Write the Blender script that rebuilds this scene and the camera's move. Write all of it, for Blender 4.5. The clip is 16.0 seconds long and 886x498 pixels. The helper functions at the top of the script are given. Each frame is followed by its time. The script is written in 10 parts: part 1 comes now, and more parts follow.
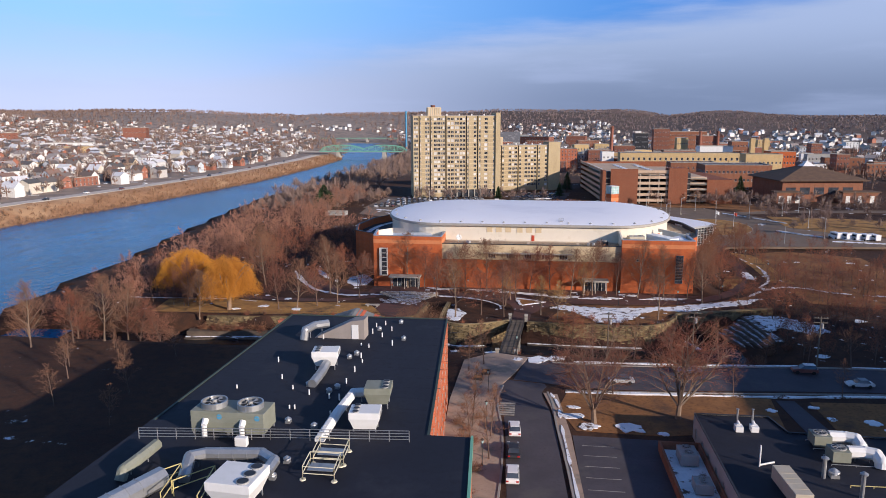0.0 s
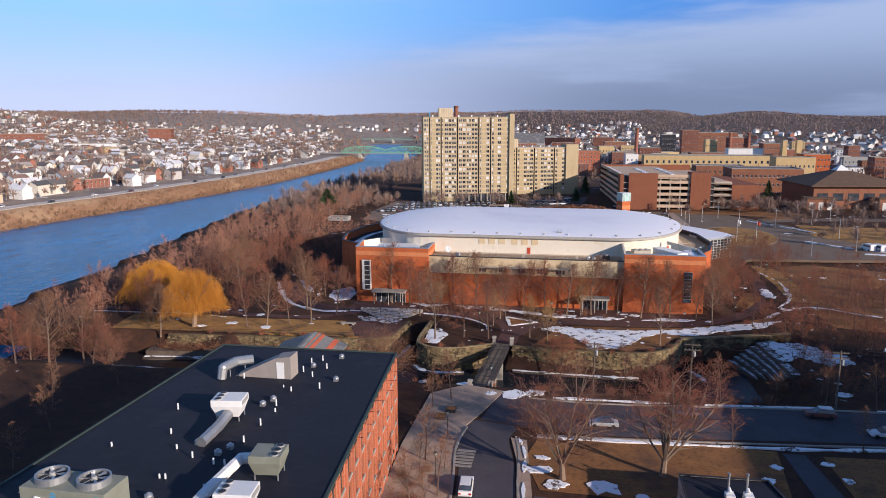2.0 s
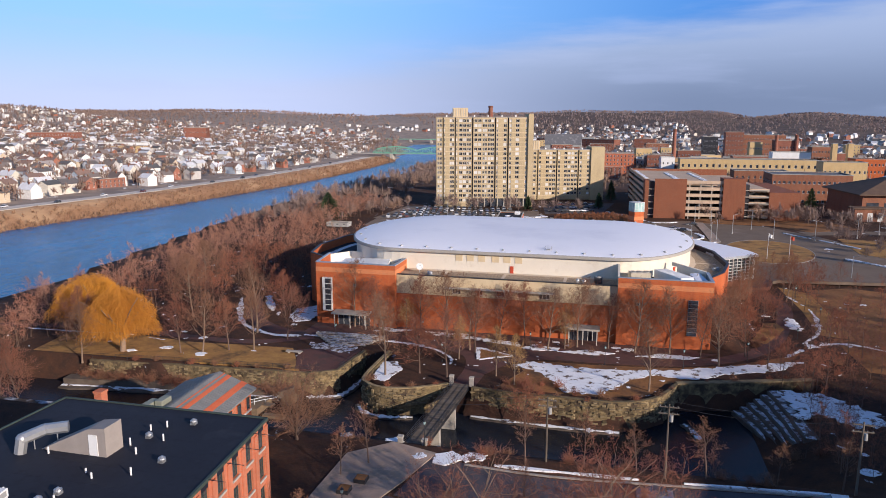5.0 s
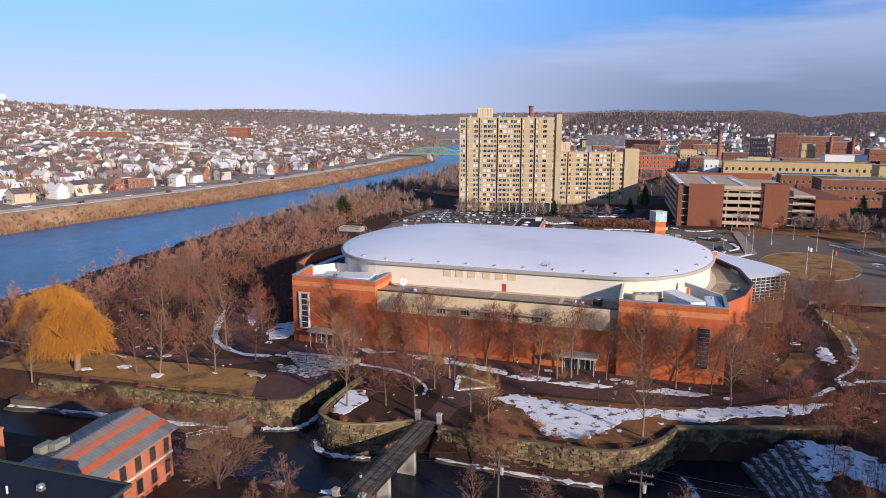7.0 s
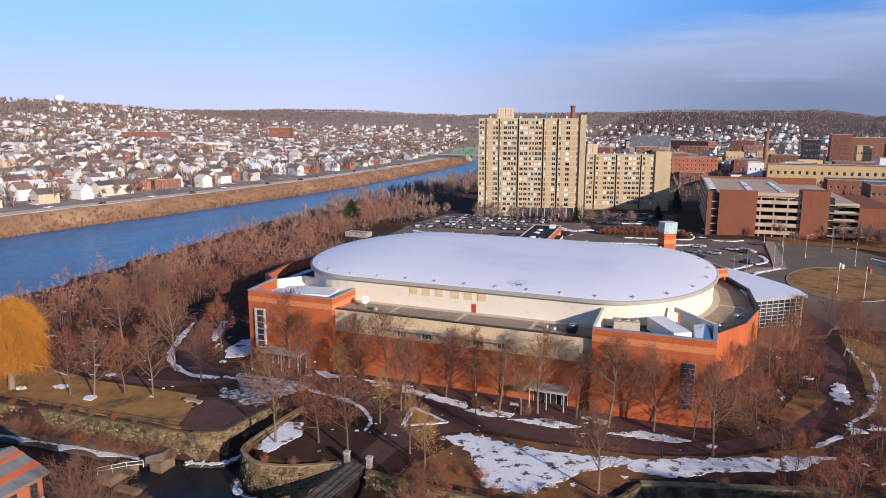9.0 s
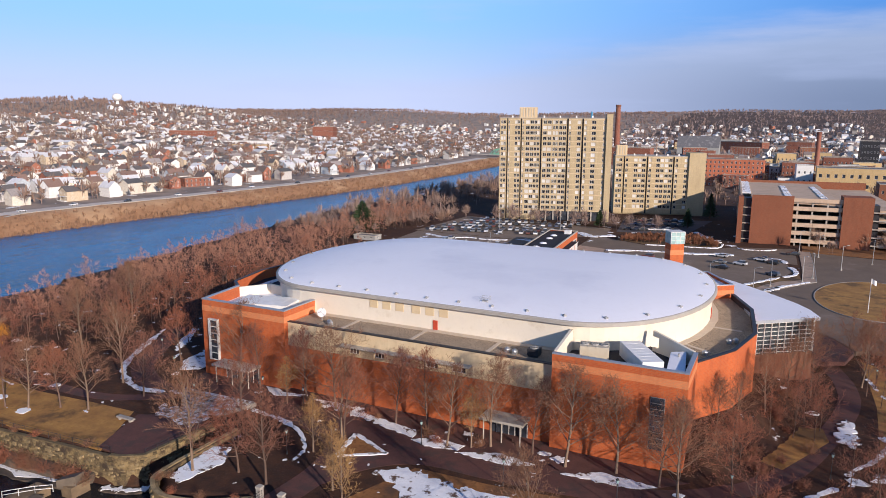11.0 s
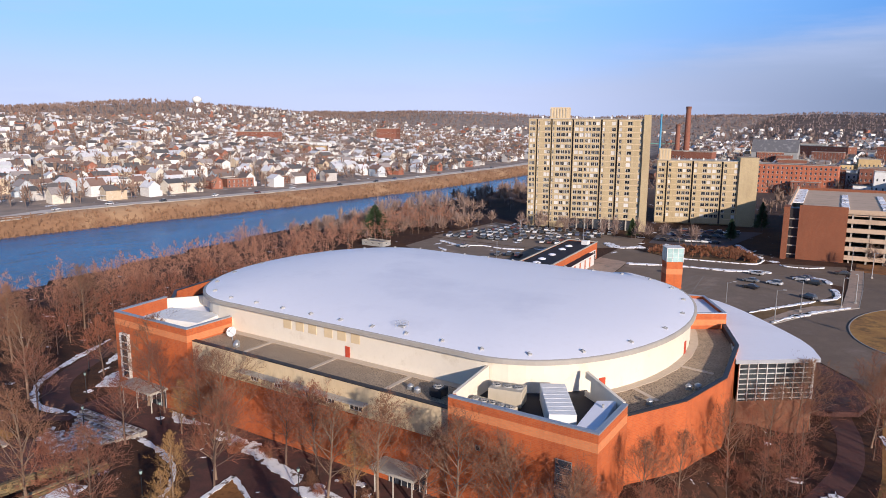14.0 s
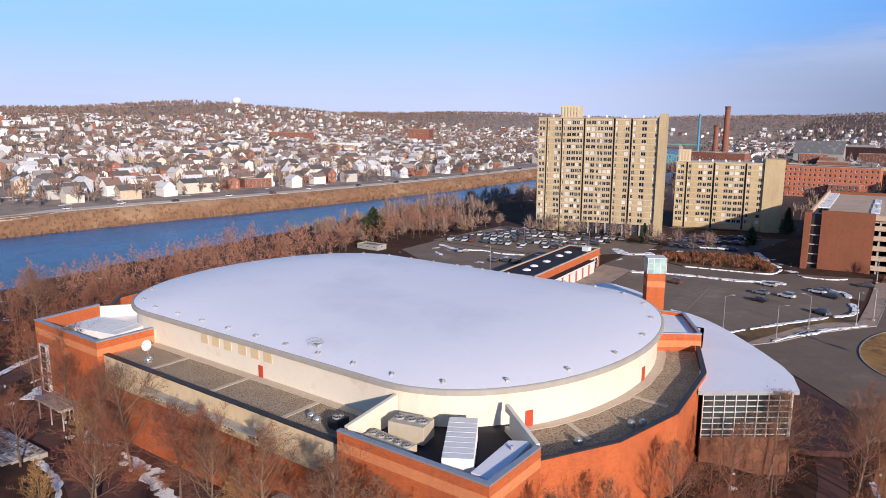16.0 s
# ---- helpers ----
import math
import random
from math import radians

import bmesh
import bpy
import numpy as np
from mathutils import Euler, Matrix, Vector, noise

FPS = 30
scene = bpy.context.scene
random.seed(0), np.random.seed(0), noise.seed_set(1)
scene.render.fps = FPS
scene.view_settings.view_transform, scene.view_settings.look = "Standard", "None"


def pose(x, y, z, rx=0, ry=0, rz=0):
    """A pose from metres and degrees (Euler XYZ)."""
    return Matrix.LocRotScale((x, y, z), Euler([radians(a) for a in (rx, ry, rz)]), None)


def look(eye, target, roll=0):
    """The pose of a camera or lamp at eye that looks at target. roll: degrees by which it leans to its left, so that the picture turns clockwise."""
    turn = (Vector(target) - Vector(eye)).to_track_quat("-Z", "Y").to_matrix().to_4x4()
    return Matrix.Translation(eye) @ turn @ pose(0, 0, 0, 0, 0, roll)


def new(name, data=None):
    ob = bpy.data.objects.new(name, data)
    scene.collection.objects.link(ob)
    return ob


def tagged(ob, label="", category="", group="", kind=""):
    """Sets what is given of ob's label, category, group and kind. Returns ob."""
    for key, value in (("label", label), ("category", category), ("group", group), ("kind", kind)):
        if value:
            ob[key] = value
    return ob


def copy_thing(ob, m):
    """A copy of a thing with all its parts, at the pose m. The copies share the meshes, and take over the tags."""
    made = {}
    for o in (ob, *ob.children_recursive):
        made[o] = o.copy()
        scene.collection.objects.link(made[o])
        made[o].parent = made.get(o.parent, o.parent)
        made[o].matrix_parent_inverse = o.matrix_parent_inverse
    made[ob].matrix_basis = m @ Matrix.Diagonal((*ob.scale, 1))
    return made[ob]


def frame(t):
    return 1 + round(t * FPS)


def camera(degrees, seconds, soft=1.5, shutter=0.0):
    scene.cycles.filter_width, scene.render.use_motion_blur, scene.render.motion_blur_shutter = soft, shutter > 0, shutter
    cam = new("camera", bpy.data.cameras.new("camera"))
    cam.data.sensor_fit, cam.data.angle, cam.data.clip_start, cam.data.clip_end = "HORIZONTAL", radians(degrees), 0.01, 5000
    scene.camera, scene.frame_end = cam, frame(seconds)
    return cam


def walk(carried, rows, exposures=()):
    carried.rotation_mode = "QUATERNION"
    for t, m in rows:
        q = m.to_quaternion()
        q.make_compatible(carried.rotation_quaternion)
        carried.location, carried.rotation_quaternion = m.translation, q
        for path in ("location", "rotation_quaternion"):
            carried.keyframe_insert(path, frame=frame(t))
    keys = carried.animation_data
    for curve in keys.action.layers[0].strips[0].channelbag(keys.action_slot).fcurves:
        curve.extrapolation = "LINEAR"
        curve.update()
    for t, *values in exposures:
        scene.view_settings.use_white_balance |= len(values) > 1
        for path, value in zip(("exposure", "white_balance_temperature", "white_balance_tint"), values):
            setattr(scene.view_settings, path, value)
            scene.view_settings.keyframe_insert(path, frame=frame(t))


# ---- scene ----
cam = camera(64.9, 16.0, soft=0.9)
PATH = [
    (0, (0.367, -193.651, 47.277), (0.104, -191.702, 46.915), -0.2),
    (0.5, (2.48, -189.43, 47.282), (2.202, -187.483, 46.918), -0.2),
    (1, (4.649, -185.164, 47.335), (4.358, -183.219, 46.972), -0.2),
    (1.5, (7.031, -180.747, 47.512), (6.718, -178.805, 47.15), -0.2),
    (2, (9.588, -176.601, 47.715), (9.239, -174.665, 47.355), -0.2),
    (2.5, (11.998, -172.478, 47.936), (11.635, -170.544, 47.576), -0.2),
    (3, (14.34, -168.209, 47.975), (13.963, -166.278, 47.616), -0.2),
    (3.5, (16.662, -163.781, 47.81), (16.269, -161.853, 47.451), -0.2),
    (4, (18.822, -159.427, 47.722), (18.406, -157.505, 47.363), -0.1),
    (6.5, (28.779, -136.909, 47.896), (28.209, -135.026, 47.536), 0.1),
    (7, (31.505, -132.297, 48.188), (30.902, -130.425, 47.828), 0.1),
    (7.5, (34.421, -127.666, 48.532), (33.782, -125.805, 48.172), 0.1),
    (8, (37.246, -122.859, 48.763), (36.575, -121.01, 48.402), 0.1),
    (8.5, (39.977, -118.144, 48.881), (39.275, -116.307, 48.52), 0.1),
    (9, (42.889, -113.429, 48.871), (42.151, -111.605, 48.51), 0.1),
    (9.5, (45.691, -109.043, 49.105), (44.917, -107.234, 48.743), 0.2),
    (10, (48.202, -104.825, 48.944), (47.396, -103.031, 48.582), 0.2),
    (12.5, (60.627, -82.338, 48.794), (59.658, -80.627, 48.433), 0.4),
    (13, (62.776, -77.813, 48.522), (61.777, -76.118, 48.164), 0.4),
    (13.5, (65.188, -73.307, 48.272), (64.155, -71.632, 47.915), 0.4),
    (14, (67.411, -68.839, 48.128), (66.346, -67.184, 47.771), 0.4),
    (14.5, (69.477, -64.253, 48.07), (68.38, -62.619, 47.713), 0.4),
    (15, (71.368, -59.574, 48.02), (70.244, -57.959, 47.663), 0.4),
    (15.5, (73.206, -54.804, 47.879), (72.059, -53.205, 47.523), 0.4),
    (16, (74.629, -49.984, 47.488), (73.465, -48.397, 47.133), 0.4),
]
walk(cam, [(t, look(eye, target, roll)) for t, eye, target, roll in PATH])

# ---- light ----
SUN_AZ, SUN_EL = radians(122.0), radians(16.5)      # clockwise from +y, above the horizon
SUN_DIR = Vector((math.sin(SUN_AZ) * math.cos(SUN_EL), math.cos(SUN_AZ) * math.cos(SUN_EL), math.sin(SUN_EL)))
world = bpy.data.worlds.new("winter_sky")
scene.world = world
world.use_nodes = True
wn, wl = world.node_tree.nodes, world.node_tree.links
wn.clear()
w_out = wn.new("ShaderNodeOutputWorld")
w_bg = wn.new("ShaderNodeBackground")
w_sky = wn.new("ShaderNodeTexSky")
w_sky.sky_type = "NISHITA"
w_sky.sun_disc = False
w_sky.sun_elevation, w_sky.sun_rotation = SUN_EL, SUN_AZ
w_sky.altitude, w_sky.air_density, w_sky.dust_density, w_sky.ozone_density = 50.0, 1.0, 0.4, 3.5
SKY = 0.10
w_bg.inputs["Strength"].default_value = SKY
# low sky: lilac haze to clear blue, and a bank of thin high cloud that rises to one side
w_tc = wn.new("ShaderNodeTexCoord")
w_sep = wn.new("ShaderNodeSeparateXYZ")
wl.new(w_tc.outputs["Generated"], w_sep.inputs["Vector"])


def w_math(op, a, b):
    m = wn.new("ShaderNodeMath")
    m.operation = op
    for i, v in enumerate((a, b)):
        if isinstance(v, (int, float)):
            m.inputs[i].default_value = v
        else:
            wl.new(v, m.inputs[i])
    return m.outputs["Value"]


def w_range(v, a, b, c, d):
    m = wn.new("ShaderNodeMapRange")
    m.interpolation_type = "SMOOTHSTEP"
    for k, x in (("From Min", a), ("From Max", b), ("To Min", c), ("To Max", d)):
        m.inputs[k].default_value = x
    wl.new(v, m.inputs["Value"])
    return m.outputs["Result"]


def w_blend(f, a, b):
    m = wn.new("ShaderNodeMix")
    m.data_type = "RGBA"
    wl.new(f, m.inputs["Factor"])
    for k, c in (("A", a), ("B", b)):
        if isinstance(c, tuple):
            m.inputs[k].default_value = (*[x / SKY for x in c], 1.0)
        else:
            wl.new(c, m.inputs[k])
    return m.outputs["Result"]


wx, wz = w_sep.outputs["X"], w_sep.outputs["Z"]
w_map = wn.new("ShaderNodeMapping")
w_map.inputs["Scale"].default_value = (2.2, 2.2, 16.0)
w_map.inputs["Rotation"].default_value = (0.0, radians(-6.0), 0.0)
wl.new(w_tc.outputs["Generated"], w_map.inputs["Vector"])
w_noise = wn.new("ShaderNodeTexNoise")
w_noise.inputs["Scale"].default_value = 1.5
w_noise.inputs["Detail"].default_value = 6.0
w_noise.inputs["Roughness"].default_value = 0.55
wl.new(w_map.outputs["Vector"], w_noise.inputs["Vector"])
haze = w_blend(w_range(wx, -0.55, 0.12, 0.0, 1.0), (0.53, 0.565, 0.675), (0.185, 0.225, 0.30))
blue = w_blend(w_range(wx, -0.6, 0.36, 0.0, 1.0), (0.30, 0.53, 0.78), (0.055, 0.20, 0.50))
low = w_blend(w_range(wz, 0.015, 0.15, 0.0, 1.0), haze, blue)
top = w_math("ADD", w_math("MULTIPLY", wx, 0.135), 0.118)
edge = w_math("ADD", w_math("SUBTRACT", top, wz), w_math("MULTIPLY", w_math("SUBTRACT", w_noise.outputs["Fac"], 0.5), 0.075))
veil = w_blend(w_range(wz, 0.02, 0.13, 0.0, 1.0), haze, (0.40, 0.445, 0.515))
low = w_blend(w_range(edge, -0.012, 0.035, 0.0, 0.82), low, veil)
wisp = w_range(w_noise.outputs["Fac"], 0.50, 0.74, 0.0, 0.26)
low = w_blend(wisp, low, (0.44, 0.49, 0.62))
allsky = w_blend(w_range(wz, 0.17, 0.34, 0.0, 1.0), low, w_sky.outputs["Color"])
wl.new(allsky, w_bg.inputs["Color"])
wl.new(w_bg.outputs["Background"], w_out.inputs["Surface"])
sun = new("sun", bpy.data.lights.new("sun", "SUN"))
sun.data.energy, sun.data.angle, sun.data.color = 4.8, radians(0.6), (1.0, 0.80, 0.56)
sun.matrix_world = look(SUN_DIR * 800, (0, 0, 0))
scene.view_settings.exposure = 0.33
scene.view_settings.use_white_balance = True
scene.view_settings.white_balance_temperature = 5620
scene.view_settings.white_balance_tint = 16.5

# ---- materials ----
def tree_of(name):
    m = bpy.data.materials.new(name)
    m.use_nodes = True
    n, l = m.node_tree.nodes, m.node_tree.links
    n.clear()
    out = n.new("ShaderNodeOutputMaterial")
    b = n.new("ShaderNodeBsdfPrincipled")
    l.new(b.outputs["BSDF"], out.inputs["Surface"])
    return m, n, l, b


def noise_node(n, l, vec, scale, detail=3.0, rough=0.55, stretch=None):
    if stretch:
        mp = n.new("ShaderNodeMapping")
        mp.inputs["Scale"].default_value = stretch
        l.new(vec, mp.inputs["Vector"])
        vec = mp.outputs["Vector"]
    t = n.new("ShaderNodeTexNoise")
    t.inputs["Scale"].default_value = scale
    t.inputs["Detail"].default_value = detail
    t.inputs["Roughness"].default_value = rough
    l.new(vec, t.inputs["Vector"])
    return t.outputs["Fac"]


def ramp_node(n, l, fac, lo, hi, a=0.0, b=1.0):
    r = n.new("ShaderNodeMapRange")
    r.inputs["From Min"].default_value, r.inputs["From Max"].default_value = lo, hi
    r.inputs["To Min"].default_value, r.inputs["To Max"].default_value = a, b
    l.new(fac, r.inputs["Value"])
    return r.outputs["Result"]


def mix_node(n, l, fac, a, b):
    m = n.new("ShaderNodeMix")
    m.data_type = "RGBA"
    l.new(fac, m.inputs["Factor"])
    for key, c in (("A", a), ("B", b)):
        if isinstance(c, tuple):
            m.inputs[key].default_value = (*c, 1.0)
        else:
            l.new(c, m.inputs[key])
    return m.outputs["Result"]


def surf(name, c1, c2, scale=0.5, rough=0.85, fine=6.0, fine_amt=0.25, bump=0.15, metal=0.0, c3=None, c3_scale=0.08,
         c3_lo=0.52, c3_hi=0.62, spec=0.4, vary=0.0, stretch=None, bump_dist=0.03):
    """Two-scale noise surface in world metres: c1-c2 broad, darker grain, and patches of c3."""
    m, n, l, b = tree_of(name)
    geo = n.new("ShaderNodeNewGeometry")
    pos = geo.outputs["Position"]
    col = mix_node(n, l, ramp_node(n, l, noise_node(n, l, pos, scale, 4.0, 0.6, stretch), 0.34, 0.66), c1, c2)
    grain = noise_node(n, l, pos, fine, 3.0, 0.6, stretch)
    dark = tuple(v * (1 - fine_amt) for v in c1)
    col = mix_node(n, l, ramp_node(n, l, grain, 0.5, 0.75), col, dark)
    if c3:
        col = mix_node(n, l, ramp_node(n, l, noise_node(n, l, pos, c3_scale, 6.0, 0.65), c3_lo, c3_hi), col, c3)
    if vary:
        info = n.new("ShaderNodeObjectInfo")
        hsv = n.new("ShaderNodeHueSaturation")
        l.new(ramp_node(n, l, info.outputs["Random"], 0.0, 1.0, 1.0 - vary, 1.0 + vary), hsv.inputs["Value"])
        l.new(col, hsv.inputs["Color"])
        col = hsv.outputs["Color"]
    l.new(col, b.inputs["Base Color"])
    b.inputs["Roughness"].default_value = rough
    b.inputs["Metallic"].default_value = metal
    b.inputs["Specular IOR Level"].default_value = spec
    if bump:
        bp = n.new("ShaderNodeBump")
        bp.inputs["Strength"].default_value = bump
        bp.inputs["Distance"].default_value = bump_dist
        l.new(grain, bp.inputs["Height"])
        l.new(bp.outputs["Normal"], b.inputs["Normal"])
    return m


def palette(name, colours, rough=0.8, metal=0.0, spec=0.4, island=False):
    """One colour out of a few, by the object's own random value (or the island's)."""
    m, n, l, b = tree_of(name)
    if island:
        rnd = n.new("ShaderNodeNewGeometry").outputs["Random Per Island"]
    else:
        rnd = n.new("ShaderNodeObjectInfo").outputs["Random"]
    cr = n.new("ShaderNodeValToRGB")
    cr.color_ramp.interpolation = "CONSTANT"
    el = cr.color_ramp.elements
    while len(el) < len(colours):
        el.new(0.5)
    for i, c in enumerate(colours):
        el[i].position = i / len(colours)
        el[i].color = (*c, 1.0)
    l.new(rnd, cr.inputs["Fac"])
    pos = n.new("ShaderNodeNewGeometry").outputs["Position"]
    grain = noise_node(n, l, pos, 1.2, 4.0, 0.65)
    hsv = n.new("ShaderNodeHueSaturation")
    l.new(ramp_node(n, l, grain, 0.3, 0.7, 0.8, 1.12), hsv.inputs["Value"])
    l.new(cr.outputs["Color"], hsv.inputs["Color"])
    l.new(hsv.outputs["Color"], b.inputs["Base Color"])
    b.inputs["Roughness"].default_value = rough
    b.inputs["Metallic"].default_value = metal
    b.inputs["Specular IOR Level"].default_value = spec
    return m


def brickwork(name, c1, c2, mortar, size=0.6, bump=0.2, stain=(0.0, 0.0, 0.0), stain_amt=0.25, vary=0.0):
    """Coursed masonry by height and by run along either wall direction, with weathering at two scales."""
    m, n, l, b = tree_of(name)
    pos = n.new("ShaderNodeNewGeometry").outputs["Position"]
    sep = n.new("ShaderNodeSeparateXYZ")
    l.new(pos, sep.inputs["Vector"])
    add = n.new("ShaderNodeMath")
    add.operation = "ADD"
    l.new(sep.outputs["X"], add.inputs[0])
    l.new(sep.outputs["Y"], add.inputs[1])
    com = n.new("ShaderNodeCombineXYZ")
    l.new(add.outputs["Value"], com.inputs["X"])
    l.new(sep.outputs["Z"], com.inputs["Y"])
    br = n.new("ShaderNodeTexBrick")
    br.inputs["Scale"].default_value = 1.0
    br.inputs["Brick Width"].default_value = size
    br.inputs["Row Height"].default_value = size * 0.36
    br.inputs["Mortar Size"].default_value = size * 0.03
    br.inputs["Color1"].default_value = (*c1, 1)
    br.inputs["Color2"].default_value = (*c2, 1)
    br.inputs["Mortar"].default_value = (*mortar, 1)
    l.new(com.outputs["Vector"], br.inputs["Vector"])
    big = noise_node(n, l, pos, 0.22, 5.0, 0.65, (1.0, 1.0, 0.45))
    col = mix_node(n, l, ramp_node(n, l, big, 0.45, 0.75, 0.0, stain_amt), br.outputs["Color"], stain)
    streak = noise_node(n, l, pos, 1.1, 3.0, 0.6, (1.0, 1.0, 0.12))
    col = mix_node(n, l, ramp_node(n, l, streak, 0.5, 0.8, 0.0, stain_amt), col, stain)
    if vary:
        info = n.new("ShaderNodeObjectInfo")
        hsv = n.new("ShaderNodeHueSaturation")
        l.new(ramp_node(n, l, info.outputs["Random"], 0.0, 1.0, 1.0 - vary, 1.0 + vary), hsv.inputs["Value"])
        l.new(col, hsv.inputs["Color"])
        col = hsv.outputs["Color"]
    l.new(col, b.inputs["Base Color"])
    b.inputs["Roughness"].default_value = 0.88
    b.inputs["Specular IOR Level"].default_value = 0.3
    bp = n.new("ShaderNodeBump")
    bp.inputs["Strength"].default_value = bump
    bp.inputs["Distance"].default_value = 0.02
    l.new(br.outputs["Fac"], bp.inputs["Height"])
    bp.invert = True
    l.new(bp.outputs["Normal"], b.inputs["Normal"])
    return m


def glassy(name, c, rough=0.08, spec=0.8, metal=0.0):
    m, n, l, b = tree_of(name)
    pos = n.new("ShaderNodeNewGeometry").outputs["Position"]
    col = mix_node(n, l, ramp_node(n, l, noise_node(n, l, pos, 0.35, 2.0), 0.35, 0.65), c, tuple(v * 1.8 + 0.01 for v in c))
    l.new(col, b.inputs["Base Color"])
    b.inputs["Roughness"].default_value = rough
    b.inputs["Specular IOR Level"].default_value = spec
    b.inputs["Metallic"].default_value = metal
    return m


brick_arena = brickwork("arena_brick", (0.53, 0.13, 0.034), (0.45, 0.10, 0.027), (0.42, 0.16, 0.075), 0.6, 0.15, (0.22, 0.06, 0.03), 0.35)
brick_band = brickwork("band_brick", (0.66, 0.24, 0.09), (0.60, 0.21, 0.08), (0.5, 0.25, 0.13), 0.6, 0.15, (0.35, 0.12, 0.05), 0.25)
brick_mill = brickwork("mill_brick", (0.56, 0.165, 0.075), (0.46, 0.13, 0.06), (0.46, 0.28, 0.2), 0.5, 0.2, (0.20, 0.08, 0.05), 0.4)
brick_town = brickwork("town_brick", (0.27, 0.10, 0.064), (0.21, 0.078, 0.05), (0.26, 0.16, 0.115), 0.5, 0.1, (0.12, 0.05, 0.04), 0.35, 0.25)
brick_brown = brickwork("brown_brick", (0.30, 0.12, 0.066), (0.24, 0.095, 0.052), (0.25, 0.15, 0.10), 0.5, 0.1, (0.09, 0.04, 0.03), 0.35)
brick_garage = brickwork("garage_brick", (0.27, 0.092, 0.045), (0.21, 0.073, 0.036), (0.25, 0.13, 0.08), 0.5, 0.1, (0.14, 0.055, 0.035), 0.35)
brick_tan = brickwork("tan_brick", (0.52, 0.42, 0.25), (0.46, 0.37, 0.215), (0.40, 0.32, 0.22), 0.6, 0.1, (0.26, 0.19, 0.11), 0.3)
brick_yellow = brickwork("yellow_brick", (0.62, 0.45, 0.22), (0.55, 0.39, 0.18), (0.5, 0.4, 0.24), 0.6, 0.1, (0.3, 0.2, 0.1), 0.3)
cream_panel = surf("cream_panel", (0.75, 0.69, 0.575), (0.71, 0.645, 0.53), 0.15, 0.75, 2.0, 0.06, 0.05, c3=(0.64, 0.57, 0.45), c3_scale=0.4, c3_lo=0.58, c3_hi=0.72)
cream_aged = surf("cream_block", (0.66, 0.53, 0.335), (0.59, 0.465, 0.285), 0.6, 0.85, 3.0, 0.18, 0.15, c3=(0.38, 0.31, 0.21), c3_scale=0.5, c3_lo=0.55, c3_hi=0.72, stretch=(1, 1, 0.3))
# faint lavender in the white stands for blue sky fill
roof_white = surf("white_membrane", (0.90, 0.90, 0.945), (0.86, 0.865, 0.92), 0.03, 0.55, 0.9, 0.04, 0.05, c3=(0.78, 0.785, 0.85), c3_scale=0.045, c3_lo=0.52, c3_hi=0.70)
roof_gravel = surf("gravel_ballast", (0.50, 0.385, 0.26), (0.40, 0.305, 0.205), 0.4, 0.95, 5.0, 0.75, 1.0, c3=(0.17, 0.125, 0.085), c3_scale=4.2, c3_lo=0.5, c3_hi=0.6, bump_dist=0.12)
walk_pad = surf("walkway_paver", (0.60, 0.50, 0.385), (0.53, 0.44, 0.335), 1.0, 0.9, 5.0, 0.2, 0.1)
roof_black = surf("black_membrane", (0.009, 0.010, 0.0195), (0.014, 0.0155, 0.027), 0.11, 0.75, 1.2, 0.25, 0.12, c3=(0.023, 0.024, 0.034), c3_scale=0.16, c3_lo=0.58, c3_hi=0.72)
roof_grey = surf("grey_membrane", (0.16, 0.16, 0.17), (0.12, 0.12, 0.13), 0.2, 0.8, 1.2, 0.25, 0.1, c3=(0.24, 0.24, 0.25), c3_scale=0.2)
deck_conc = surf("garage_deck", (0.56, 0.42, 0.30), (0.50, 0.375, 0.265), 0.12, 0.9, 1.5, 0.08, 0.05, c3=(0.44, 0.33, 0.235), c3_scale=0.2)
concrete = surf("concrete", (0.45, 0.42, 0.37), (0.37, 0.345, 0.30), 0.4, 0.9, 4.0, 0.2, 0.15, c3=(0.26, 0.24, 0.21), c3_scale=0.3, c3_lo=0.56, c3_hi=0.74)
flash_metal = surf("coping_metal", (0.42, 0.45, 0.50), (0.36, 0.39, 0.44), 1.0, 0.45, 5.0, 0.1, 0.05, metal=0.5)
fascia_metal = surf("beige_fascia", (0.40, 0.375, 0.335), (0.34, 0.32, 0.285), 0.6, 0.6, 5.0, 0.1, 0.03)
steel_galv = surf("galvanised_steel", (0.50, 0.51, 0.52), (0.40, 0.41, 0.42), 0.8, 0.42, 6.0, 0.15, 0.05, metal=0.7)
white_paint = surf("white_paint", (0.80, 0.80, 0.79), (0.72, 0.72, 0.70), 0.7, 0.5, 5.0, 0.06, 0.03)
grey_paint = surf("grey_paint", (0.36, 0.36, 0.35), (0.30, 0.30, 0.29), 0.7, 0.55, 5.0, 0.1, 0.03)
olive_paint = surf("olive_unit_paint", (0.25, 0.26, 0.21), (0.21, 0.22, 0.17), 0.7, 0.6, 5.0, 0.1, 0.03)
beige_paint = surf("beige_paint", (0.52, 0.46, 0.36), (0.46, 0.41, 0.31), 0.7, 0.6, 5.0, 0.1, 0.03)
cream_pipe = surf("cream_rail_paint", (0.74, 0.68, 0.50), (0.68, 0.62, 0.44), 1.5, 0.5, 6.0, 0.1, 0.03)
yellow_paint = surf("yellow_rail_paint", (0.62, 0.52, 0.22), (0.54, 0.45, 0.18), 1.5, 0.5, 6.0, 0.1, 0.03)
red_paint = surf("red_paint", (0.48, 0.07, 0.03), (0.42, 0.06, 0.025), 0.7, 0.5, 5.0, 0.1, 0.03)
